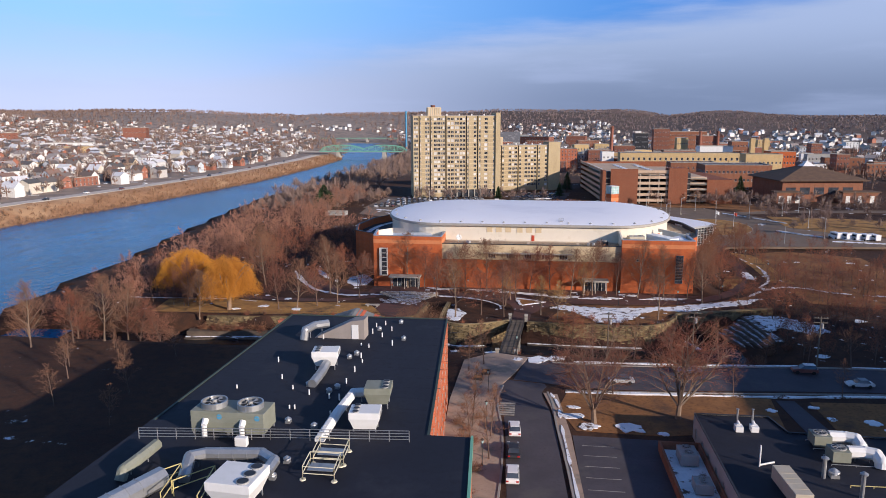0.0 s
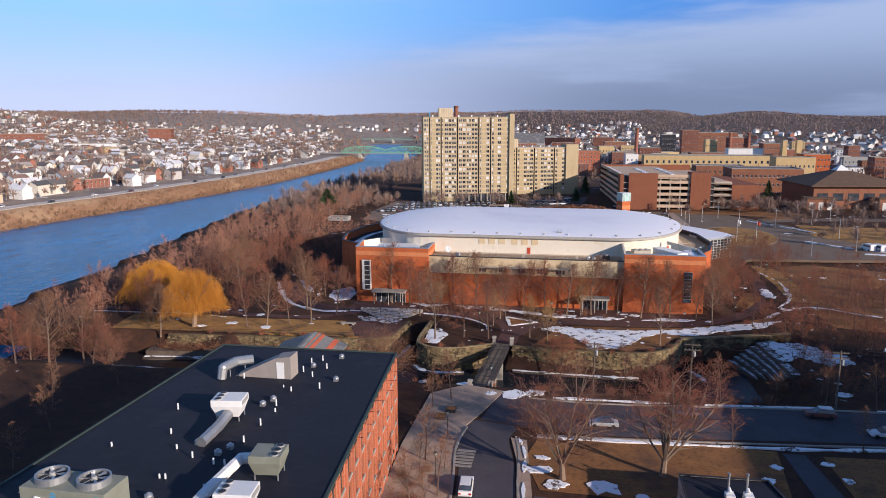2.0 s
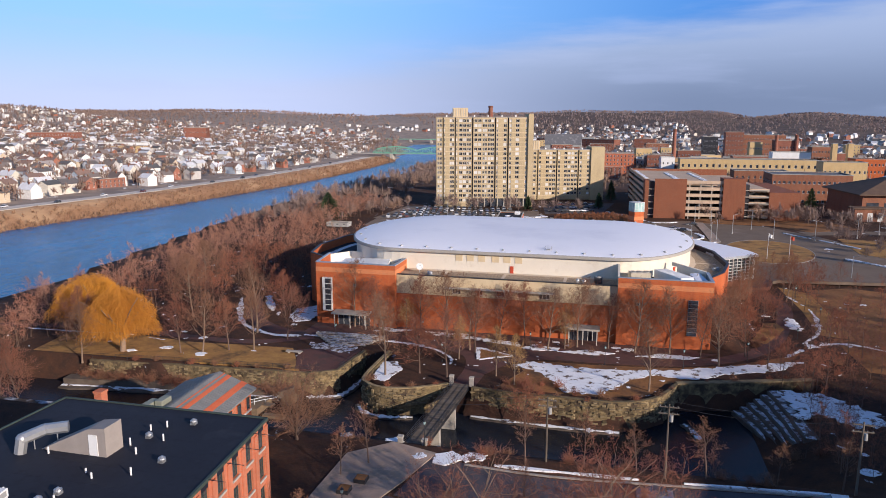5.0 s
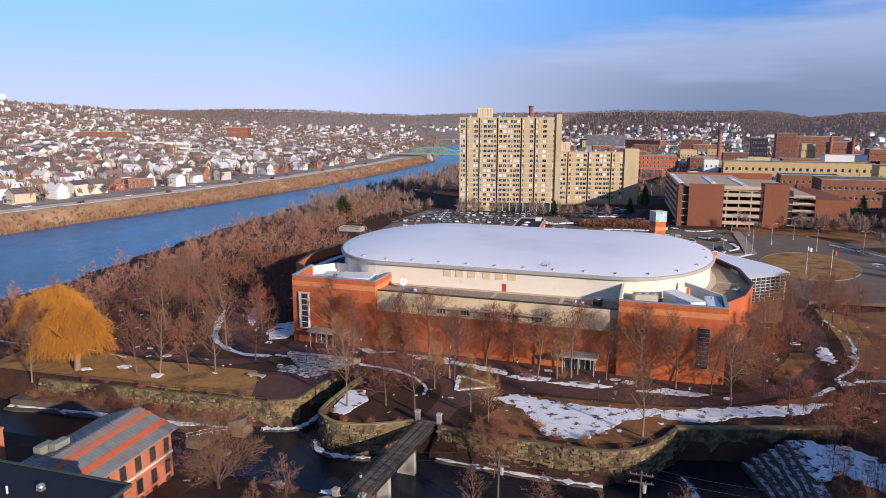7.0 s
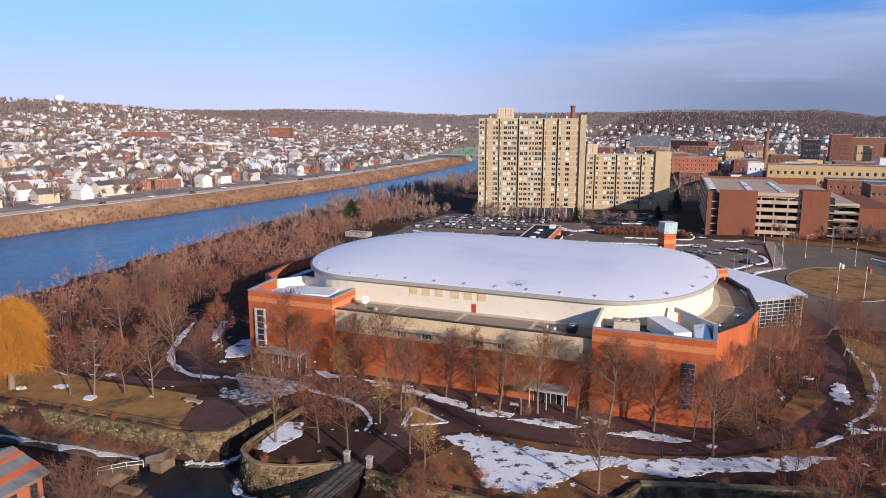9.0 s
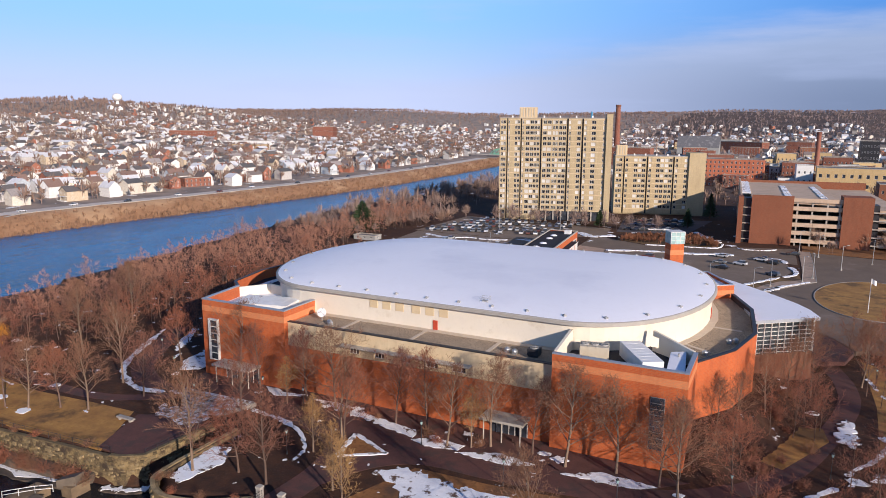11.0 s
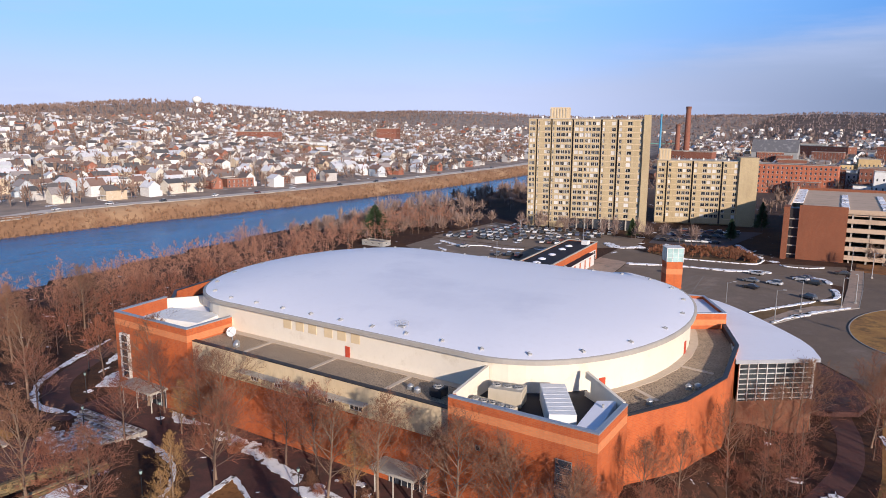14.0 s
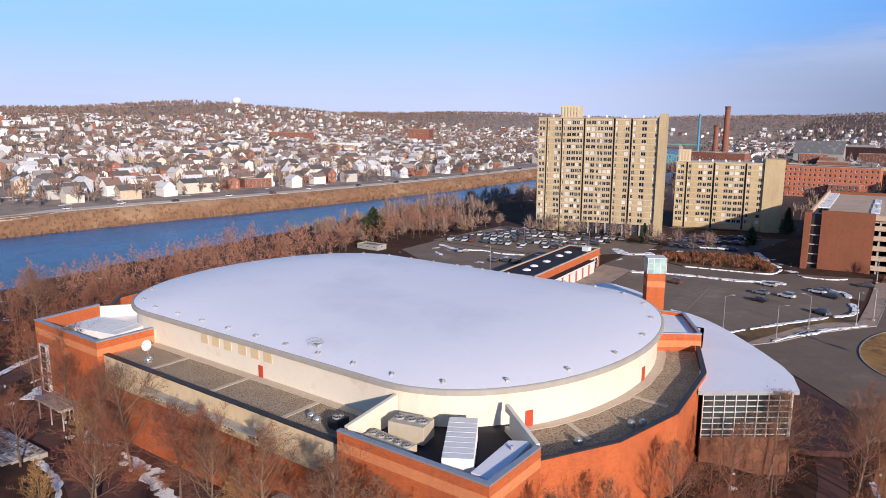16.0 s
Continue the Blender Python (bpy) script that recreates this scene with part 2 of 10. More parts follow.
orange_stripe = surf("orange_metal_stripe", (0.62, 0.15, 0.05), (0.55, 0.12, 0.04), 0.7, 0.5, 5.0, 0.1, 0.03)
green_steel = surf("green_bridge_paint", (0.20, 0.46, 0.33), (0.17, 0.40, 0.28), 0.2, 0.6, 2.0, 0.15, 0.03)
blue_steel = surf("blue_paint", (0.10, 0.32, 0.50), (0.08, 0.27, 0.44), 0.2, 0.6, 2.0, 0.1, 0.03)
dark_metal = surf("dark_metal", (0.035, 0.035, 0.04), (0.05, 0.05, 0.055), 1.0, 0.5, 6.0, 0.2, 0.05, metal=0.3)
black_rubber = surf("tyre_rubber", (0.018, 0.018, 0.019), (0.026, 0.026, 0.027), 4.0, 0.9, 20.0, 0.2, 0.1)
glass_dark = glassy("window_glass", (0.03, 0.035, 0.045))
glass_blue = glassy("lobby_glass", (0.028, 0.034, 0.038), 0.06, 0.7)
glass_frost = glassy("lantern_glass", (0.22, 0.32, 0.31), 0.25, 0.6)
window_white = surf("window_trim_white", (0.70, 0.69, 0.66), (0.62, 0.61, 0.58), 1.0, 0.6, 5.0, 0.08, 0.0)
asphalt = surf("asphalt", (0.082, 0.073, 0.086), (0.062, 0.056, 0.067), 0.25, 0.88, 2.5, 0.25, 0.2, c3=(0.095, 0.090, 0.088), c3_scale=0.12, c3_lo=0.56, c3_hi=0.7)
asphalt_road = surf("brown_road_asphalt", (0.185, 0.137, 0.100), (0.145, 0.108, 0.080), 0.2, 0.9, 2.5, 0.25, 0.2, c3=(0.23, 0.175, 0.138), c3_scale=0.1, c3_lo=0.56, c3_hi=0.7)
asphalt_worn = surf("worn_parking_asphalt", (0.215, 0.162, 0.120), (0.165, 0.125, 0.094), 0.2, 0.9, 2.5, 0.25, 0.2, c3=(0.27, 0.205, 0.155), c3_scale=0.1, c3_lo=0.56, c3_hi=0.7)
paving = surf("concrete_paving", (0.42, 0.31, 0.235), (0.34, 0.25, 0.19), 0.6, 0.9, 3.0, 0.2, 0.15, c3=(0.24, 0.20, 0.16), c3_scale=0.3)
paving_red = surf("red_brick_paving", (0.118, 0.052, 0.044), (0.085, 0.04, 0.035), 0.5, 0.9, 4.0, 0.3, 0.15, c3=(0.07, 0.042, 0.038), c3_scale=0.25)
kerb_stone = surf("granite_kerb", (0.36, 0.33, 0.295), (0.28, 0.26, 0.235), 1.0, 0.85, 6.0, 0.15, 0.1)
lawn_dry = surf("dry_lawn", (0.29, 0.13, 0.04), (0.19, 0.085, 0.03), 0.25, 0.95, 1.6, 0.6, 0.6, c3=(0.095, 0.052, 0.03), c3_scale=0.12, c3_lo=0.52, c3_hi=0.66)
# darkened lawn; beside the mill this colour carries the mill's shade
lawn_dark = surf("dark_lawn", (0.20, 0.12, 0.045), (0.12, 0.07, 0.03), 0.2, 0.95, 1.6, 0.5, 0.6, c3=(0.06, 0.04, 0.025), c3_scale=0.1, c3_lo=0.48, c3_hi=0.62)
lawn_gold = surf("golden_lawn", (0.41, 0.225, 0.06), (0.24, 0.12, 0.04), 0.3, 0.95, 2.2, 0.3, 0.5, c3=(0.14, 0.08, 0.032), c3_scale=0.14)
snow = surf("old_snow", (0.90, 0.915, 0.94), (0.80, 0.825, 0.87), 0.5, 0.75, 2.5, 0.14, 0.6, c3=(0.12, 0.075, 0.052), c3_scale=0.55, c3_lo=0.55, c3_hi=0.615, bump_dist=0.1)
snow_thin = surf("thin_snow", (0.70, 0.71, 0.75), (0.56, 0.57, 0.61), 0.5, 0.8, 2.5, 0.2, 0.5, c3=(0.12, 0.08, 0.06), c3_scale=0.9, c3_lo=0.44, c3_hi=0.55, bump_dist=0.06)
bark = surf("winter_bark", (0.15, 0.098, 0.074), (0.105, 0.07, 0.054), 1.0, 0.92, 6.0, 0.3, 0.2, vary=0.25)
bark_pale = surf("pale_bark", (0.26, 0.185, 0.13), (0.19, 0.135, 0.097), 1.0, 0.92, 6.0, 0.3, 0.2, vary=0.2)
twig = palette("winter_twigs", [(0.26, 0.10, 0.058), (0.215, 0.086, 0.053), (0.29, 0.11, 0.06), (0.22, 0.098, 0.062)], 0.95)
twig_pale = palette("pale_twigs", [(0.245, 0.125, 0.072), (0.205, 0.108, 0.064)], 0.95)
twig_gold = palette("golden_twigs", [(0.40, 0.24, 0.09), (0.36, 0.21, 0.08)], 0.95)
twig_willow = palette("willow_twigs", [(0.58, 0.255, 0.022), (0.52, 0.22, 0.025)], 0.9)
needles = palette("pine_needles", [(0.035, 0.06, 0.022), (0.045, 0.07, 0.03)], 0.9)
# ivy-grown rubble wall
stone_wall_mat = surf("rubble_stone", (0.27, 0.20, 0.095), (0.14, 0.10, 0.055), 0.9, 0.95, 2.6, 0.6, 0.9, c3=(0.06, 0.042, 0.028), c3_scale=0.45, c3_lo=0.46, c3_hi=0.62, bump_dist=0.15)


def curtain_glass():
    """Panes with dark rooms, drawn blinds and pale curtains."""
    m, n, l, b = tree_of("flat_windows")
    info = n.new("ShaderNodeObjectInfo")
    geo = n.new("ShaderNodeNewGeometry")
    a = n.new("ShaderNodeMath")
    a.operation = "MULTIPLY_ADD"
    a.inputs[1].default_value = 7.3
    l.new(info.outputs["Random"], a.inputs[0])
    l.new(geo.outputs["Random Per Island"], a.inputs[2])
    fr = n.new("ShaderNodeMath")
    fr.operation = "FRACT"
    l.new(a.outputs["Value"], fr.inputs[0])
    cr = n.new("ShaderNodeValToRGB")
    cr.color_ramp.interpolation = "CONSTANT"
    el = cr.color_ramp.elements
    cols = [(0.02, 0.022, 0.026), (0.03, 0.032, 0.036), (0.60, 0.58, 0.54), (0.02, 0.022, 0.026), (0.06, 0.06, 0.055), (0.70, 0.69, 0.66), (0.03, 0.03, 0.035), (0.025, 0.025, 0.03)]
    while len(el) < len(cols):
        el.new(0.5)
    for i, c in enumerate(cols):
        el[i].position = i / len(cols)
        el[i].color = (*c, 1.0)
    l.new(fr.outputs["Value"], cr.inputs["Fac"])
    l.new(cr.outputs["Color"], b.inputs["Base Color"])
    b.inputs["Roughness"].default_value = 0.2
    b.inputs["Specular IOR Level"].default_value = 0.35
    return m


flat_glass = curtain_glass()


class MB:
    """Gathers boxes, prisms, tubes and faces into one mesh."""

    def __init__(self):
        self.v, self.f, self.m = [], [], []

    def face(self, pts, mi=0):
        k = len(self.v)
        self.v += [tuple(p) for p in pts]
        self.f.append(tuple(range(k, k + len(pts))))
        self.m.append(mi)

    def prism(self, poly, z0, z1, mi=0, top=None):
        """Upright prism over an anticlockwise plan outline; z1 may be one height a corner."""
        n, k = len(poly), len(self.v)
        zs = z1 if isinstance(z1, (list, tuple)) else [z1] * n
        zb = z0 if isinstance(z0, (list, tuple)) else [z0] * n
        self.v += [(p[0], p[1], zb[i]) for i, p in enumerate(poly)]
        self.v += [(p[0], p[1], zs[i]) for i, p in enumerate(poly)]
        self.f.append(tuple(range(k + n - 1, k - 1, -1)))
        self.f.append(tuple(range(k + n, k + 2 * n)))
        self.m += [mi, mi if top is None else top]
        for i in range(n):
            j = (i + 1) % n
            self.f.append((k + i, k + j, k + n + j, k + n + i))
            self.m.append(mi)

    def box(self, x0, y0, z0, x1, y1, z1, mi=0, top=None):
        self.prism([(x0, y0), (x1, y0), (x1, y1), (x0, y1)], z0, z1, mi, top)

    def obox(self, o, u, a0, a1, b0, b1, z0, z1, mi=0, top=None):
        """Box in a turned plan frame: a along u, b along u's left normal, from the origin o."""
        P = lambda a, b: (o[0] + u[0] * a - u[1] * b, o[1] + u[1] * a + u[0] * b)
        self.prism([P(a0, b0), P(a1, b0), P(a1, b1), P(a0, b1)], z0, z1, mi, top)

    def bar(self, p, q, w, mi=0):
        """Square bar between two points."""
        self.tube(p, q, w * 0.7071, w * 0.7071, 4, mi)

    def tube(self, p, q, r0, r1, n=6, mi=0, cap=True):
        p, q = Vector(p), Vector(q)
        d = (q - p)
        if d.length < 1e-6:
            return
        d.normalize()
        a = d.cross(Vector((0, 0, 1)) if abs(d.z) < 0.95 else Vector((1, 0, 0))).normalized()
        c = d.cross(a)
        k = len(self.v)
        for o, r in ((p, r0), (q, r1)):
            for i in range(n):
                t = 2 * math.pi * (i + 0.5) / n
                self.v.append(tuple(o + a * (r * math.cos(t)) + c * (r * math.sin(t))))
        for i in range(n):
            j = (i + 1) % n
            self.f.append((k + i, k + j, k + n + j, k + n + i))
            self.m.append(mi)
        if cap:
            self.f.append(tuple(range(k + n - 1, k - 1, -1)))
            self.f.append(tuple(range(k + n, k + 2 * n)))
            self.m += [mi, mi]

    def ball(self, c, r, n=8, mi=0, flat=1.0):
        k, rows = len(self.v), n // 2
        for i in range(rows + 1):
            a = math.pi * i / rows
            for j in range(n):
                t = 2 * math.pi * j / n
                self.v.append((c[0] + r * math.sin(a) * math.cos(t), c[1] + r * math.sin(a) * math.sin(t), c[2] + r * flat * math.cos(a)))
        for i in range(rows):
            for j in range(n):
                j2 = (j + 1) % n
                self.f.append((k + i * n + j, k + (i + 1) * n + j, k + (i + 1) * n + j2, k + i * n + j2))
                self.m.append(mi)

    def make(self, name, mats, parent=None, label="", smooth=False, bevel=0.0):
        mats = mats if isinstance(mats, (list, tuple)) else [mats]
        me = bpy.data.meshes.new(name)
        me.from_pydata(self.v, [], self.f)
        for x in mats:
            me.materials.append(x)
        me.polygons.foreach_set("material_index", self.m)
        if smooth:
            me.polygons.foreach_set("use_smooth", [True] * len(self.f))
        me.update()
        ob = new(name, me)
        if bevel:
            bv = ob.modifiers.new("edge", "BEVEL")
            bv.width, bv.segments, bv.limit_method = bevel, 2, "ANGLE"
        if parent:
            adopt(ob, parent)
        if label:
            ob["label"] = label
        return ob


def adopt(ob, parent):
    """Make ob a part of parent; both are laid out in world metres."""
    ob.parent = parent
    if parent.parent is None:
        ob.matrix_parent_inverse = Matrix.Translation(-parent.location)


def part(name, mb, mats, parent, label="", smooth=False, bevel=0.0):
    return mb.make(name, mats, parent, label, smooth, bevel)


def share(name, me, parent, m):
    """A piece on shared mesh data, posed by m in world metres, under a thing whose base is not turned."""
    ob = new(name, me)
    ob.parent = parent
    if parent.parent is None:
        ob.matrix_parent_inverse = Matrix.Translation(-parent.location)
    ob.matrix_basis = m
    return ob


def thing(name, label, category, loc=(0, 0, 0), group="", kind=""):
    ob = new(name)
    ob.location = loc
    ob.empty_display_size = 0.5
    return tagged(ob, label, category, group, kind)


def alone(name, mb, mats, label, category, group="", kind="", smooth=False, bevel=0.0):
    return tagged(mb.make(name, mats, None, "", smooth, bevel), label, category, group, kind)


def facade(mb, o, u, length, z0, z1, cols, rows, depth=0.25, mi=0, mi_back=None):
    """A wall of length from plan point o along u with outer face on its right side; openings at cols x rows are
    recessed by depth. Returns the openings as (plan point on the recessed plane, width, sill, height)."""
    nx, ny = u[1], -u[0]
    P = lambda a, z, d=0.0: (o[0] + u[0] * a - nx * d, o[1] + u[1] * a - ny * d, z)
    xs = [0.0]
    for a, c in cols:
        xs += [a, c]
    xs.append(length)
    zs = [z0]
    for a, c in rows:
        zs += [a, c]
    zs.append(z1)
    holes = []
    # solid bands between rows, and piers between openings
    for j in range(0, len(zs) - 1, 2):
        if zs[j + 1] - zs[j] > 1e-4:
            mb.face([P(0, zs[j]), P(length, zs[j]), P(length, zs[j + 1]), P(0, zs[j + 1])], mi)
    for j in range(1, len(zs) - 1, 2):
        a, b = zs[j], zs[j + 1]
        for i in range(0, len(xs) - 1, 2):
            if xs[i + 1] - xs[i] > 1e-4:
                mb.face([P(xs[i], a), P(xs[i + 1], a), P(xs[i + 1], b), P(xs[i], b)], mi)
        for i in range(1, len(xs) - 1, 2):
            c, d = xs[i], xs[i + 1]
            mb.face([P(c, a), P(d, a), P(d, a, depth), P(c, a, depth)], mi)
            mb.face([P(c, b, depth), P(d, b, depth), P(d, b), P(c, b)], mi)
            mb.face([P(c, a), P(c, a, depth), P(c, b, depth), P(c, b)], mi)
            mb.face([P(d, a, depth), P(d, a), P(d, b), P(d, b, depth)], mi)
            holes.append((P((c + d) / 2, a, depth), d - c, a, b - a))
    return holes


_win = {}


def window_mesh(w, h, nx=1, ny=2, mats=None, bar=0.06, style=""):
    """Frame with bars over a pane, centred at its sill, facing -y."""
    key = (round(w, 2), round(h, 2), nx, ny, style)
    if key in _win:
        return _win[key]
    if style == "far":
        nx, ny, bar = 1, 1, 0.11
    # one connected piece: a face of bars with each pane set back behind it
    mb = MB()
    xs = [-w / 2] + [v for i in range(nx) for v in (-w / 2 + w * i / nx + (bar if i == 0 else bar / 2), -w / 2 + w * (i + 1) / nx - (bar if i == nx - 1 else bar / 2))] + [w / 2]
    zs = [0.0] + [v for i in range(ny) for v in (h * i / ny + (bar if i == 0 else bar / 2), h * (i + 1) / ny - (bar if i == ny - 1 else bar / 2))] + [h]
    cx_, cz_ = len(xs), len(zs)
    mb.v = [(x, -0.07, z) for z in zs for x in xs]
    for b in range(cz_ - 1):
        for a in range(cx_ - 1):
            k = b * cx_ + a
            q = (k, k + 1, k + cx_ + 1, k + cx_)
            if a % 2 and b % 2:
                n0 = len(mb.v)
                mb.v += [(mb.v[c][0], -0.01, mb.v[c][2]) for c in q]
                mb.f.append((n0, n0 + 1, n0 + 2, n0 + 3))
                mb.m.append(1)
                for c in range(4):
                    d = (c + 1) % 4
                    mb.f.append((q[c], q[d], n0 + d, n0 + c))
                    mb.m.append(0)
            else:
                mb.f.append(q)
                mb.m.append(0)
    # outer edges back into the wall
    n0 = len(mb.v)
    rim = [0, cx_ - 1, cz_ * cx_ - 1, (cz_ - 1) * cx_]
    mb.v += [(mb.v[c][0], 0.04, mb.v[c][2]) for c in rim]
    for c in range(4):
        d = (c + 1) % 4
        mb.f.append((rim[d], rim[c], n0 + c, n0 + d))
        mb.m.append(0)
    mats = mats or [window_white, glass_dark]
    me = bpy.data.meshes.new("window")
    me.from_pydata(mb.v, [], mb.f)
    for x in mats:
        me.materials.append(x)
    me.polygons.foreach_set("material_index", mb.m)
    _win[key] = me
    return me


def set_windows(parent, holes, u, nx=1, ny=2, mats=None, bar=0.06, style="", limit=300, name="window"):
    """One window piece in each opening (past the limit they are joined)."""
    ang = math.atan2(u[1], u[0])
    rest = MB()
    for k, (p, w, z, h) in enumerate(holes):
        me = window_mesh(w, h, nx, ny, mats, bar, style)
        m = Matrix.Translation((p[0], p[1], z)) @ Matrix.Rotation(ang, 4, "Z")
        if k < limit:
            share(name, me, parent, m)
        else:
            b0 = len(rest.v)
            rest.v += [tuple(m @ v.co) for v in me.vertices]
            rest.f += [tuple(b0 + i for i in q.vertices) for q in me.polygons]
            rest.m += [q.material_index for q in me.polygons]
    if rest.v:
        tagged(rest.make(name + "_row", mats or [window_white, glass_dark], parent), kind="stuff")


def unit(dx, dy):
    d = math.hypot(dx, dy)
    return (dx / d, dy / d)

# ---- land and water ----
def curve(pts):
    ys, xs = [p[0] for p in pts], [p[1] for p in pts]
    return lambda y: np.interp(y, ys, xs)


far_shore = curve([(-800, -330), (-300, -300), (-50, -270), (100, -262), (160, -257), (200, -251), (250, -246), (300, -243), (390, -239), (490, -243),
                   (610, -250), (735, -264), (1000, -330), (1460, -470), (2000, -690), (3000, -1200), (5000, -2200)])
near_shore = curve([(-800, -60), (-300, -105), (-150, -120), (-34, -134), (29, -139), (72, -147), (155, -160), (218, -168), (300, -165), (440, -168),
                    (654, -175), (800, -192), (1000, -240), (1460, -370), (2000, -590), (3000, -1100), (5000, -2100)])
WATER = -4.6


def smooth(v, a, b):
    t = np.clip((v - a) / (b - a), 0, 1)
    return t * t * (3 - 2 * t)


def wave(x, y, s, ph=0.0):
    return (np.sin(x / s + 1.3 * ph) * np.cos(y / (s * 1.17) + ph) + 0.6 * np.sin((x + 0.7 * y) / (s * 0.53) + 2 * ph) + 0.4 * np.cos((0.8 * x - y) / (s * 0.37) + ph)) / 2.0


def canal_top(x):
    """The canal's far edge."""
    return np.interp(x, [-160, -64, -62, -33, -31.2, -28.2, -28, -22.4, -22.2, -17, -9, -6, -1, 25, 29, 32, 34.5, 36, 62, 64],
                     [-38, -36, -34.2, -32.0, -31.5, -30, -17.5, -17.5, -33.5, -37.2, -34.6, -32.4, -33.8, -34, -32.2, -29, -24.5, -22.5, -14.5, -14.0])


BERM = ((44.6, 7.0, 3.6), (43.8, 10.4, 4.0), (46.3, 14.6, 3.7), (49.4, 23.5, 3.3), (50.9, 29.0, 2.8), (50.2, 44.0, 1.9))


def land(x, y):
    """Height of the ground, for arrays or numbers."""
    x, y = np.asarray(x, float), np.asarray(y, float)
    fs, ns = far_shore(y), near_shore(y)
    dl, dr = fs - x, x - ns
    # far bank, the road shelf, and the town climbing behind it
    left = -7.0 + 8.8 * smooth(dl, -6, 26) + 0.042 * np.clip(dl - 62, 0, 440) + 0.094 * np.clip(dl - 500, 0, 620)
    fall = 1.0 - 0.30 * smooth(y, 900, 2600)
    left = np.where(dl > 62, 1.8 + (left - 1.8) * fall, left)
    left = left + smooth(dl, 150, 700) * (4.0 * wave(x, y, 130, 0.4) + 8.0 * wave(x, y, 420, 1.1) * smooth(dl, 500, 1000))
    left = left + 11.0 * np.exp(-(((x + 1330) / 300.0) ** 2 + ((y - 1170) / 240.0) ** 2)) - 13.0 * smooth(dl, 650, 1050) * (1 - smooth(y, 720, 1060)) + 5.0 * smooth(dl, 600, 1000) * wave(x, y, 210, 2.2)
    # the near side: bank, flat town, hills behind
    right = -7.0 + 7.0 * smooth(dr, -4, 30)
    right = right + 1.4 * smooth(y, 78, 92)
    dist = np.hypot(x, y + 190)
    az = np.degrees(np.arctan2(x, y + 190))
    hill = 74.0 * smooth(dist, 1150, 2900) * (0.66 + 0.27 * np.exp(-((az - 3.6) / 2.7) ** 2) + 0.28 * np.exp(-((az - 13.8) / 3.4) ** 2) + 0.05 * wave(x, y, 190, 2.0)) * (1 - 0.35 * smooth(x / np.maximum(dist, 1), 0.42, 0.62))
    right = right + hill * smooth(dr, 40, 900) + 3 * smooth(dist, 700, 1200)
    # this side of the canal the street lies a little higher; the lot by the mill lower
    right = right + 1.1 * smooth(-y, 55, 60) * smooth(x, -44, -36) - 1.5 * smooth(-y, 40, 52) * (1 - smooth(x, -46, -42)) * smooth(x, -128, -112)
    # planted berm against the side wall of the arena
    for (ax, ay, ha), (bx, by, hb) in zip(BERM, BERM[1:]):
        q = np.clip(((x - ax) * (bx - ax) + (y - ay) * (by - ay)) / ((bx - ax) ** 2 + (by - ay) ** 2), 0, 1)
        rise = (ha + (hb - ha) * q) * (1 - smooth(np.hypot(x - ax - (bx - ax) * q, y - ay - (by - ay) * q), 0.8, 8.5))
        right = np.maximum(right, rise)
    # canal
    top = canal_top(x)
    cut = smooth(top - y, -0.6, 0.5) * smooth(y, -57.5, -54.0) * (1 - smooth(x, 42.0, 57.0) * smooth(-y, 16, 20)) * smooth(x, -140, -125) * (1 - smooth(x, 58, 62))
    right = right * (1 - cut) + (-6.4) * cut
    out = np.where(dl > -8, left, np.where(dr > -4, right, -7.5))
    # the valley closes with a wooded ridge
    ridge = 86.0 * smooth(dist, 1650, 2700) * (0.88 + 0.16 * wave(x, y, 360, 0.3) + 0.05 * wave(x, y, 120, 1.0)) * smooth(y, 900, 1500) * (1 - smooth(x / np.maximum(dist, 1), 0.1, 0.3))
    return np.maximum(out, np.where(ridge > 1, ridge, -99))


def zat(x, y):
    return float(land(x, y))


def axis(core0, core1, step, outs, lo, hi):
    v = list(np.arange(core0, core1 + 1e-6, step))
    s, k = step, core1
    while k < hi:
        s = min(s * outs, 130.0)
        k += s
        v.append(min(k, hi))
    s, k = step, core0
    w = []
    while k > lo:
        s = min(s * outs, 130.0)
        k -= s
        w.append(max(k, lo))
    return np.array(w[::-1] + v)


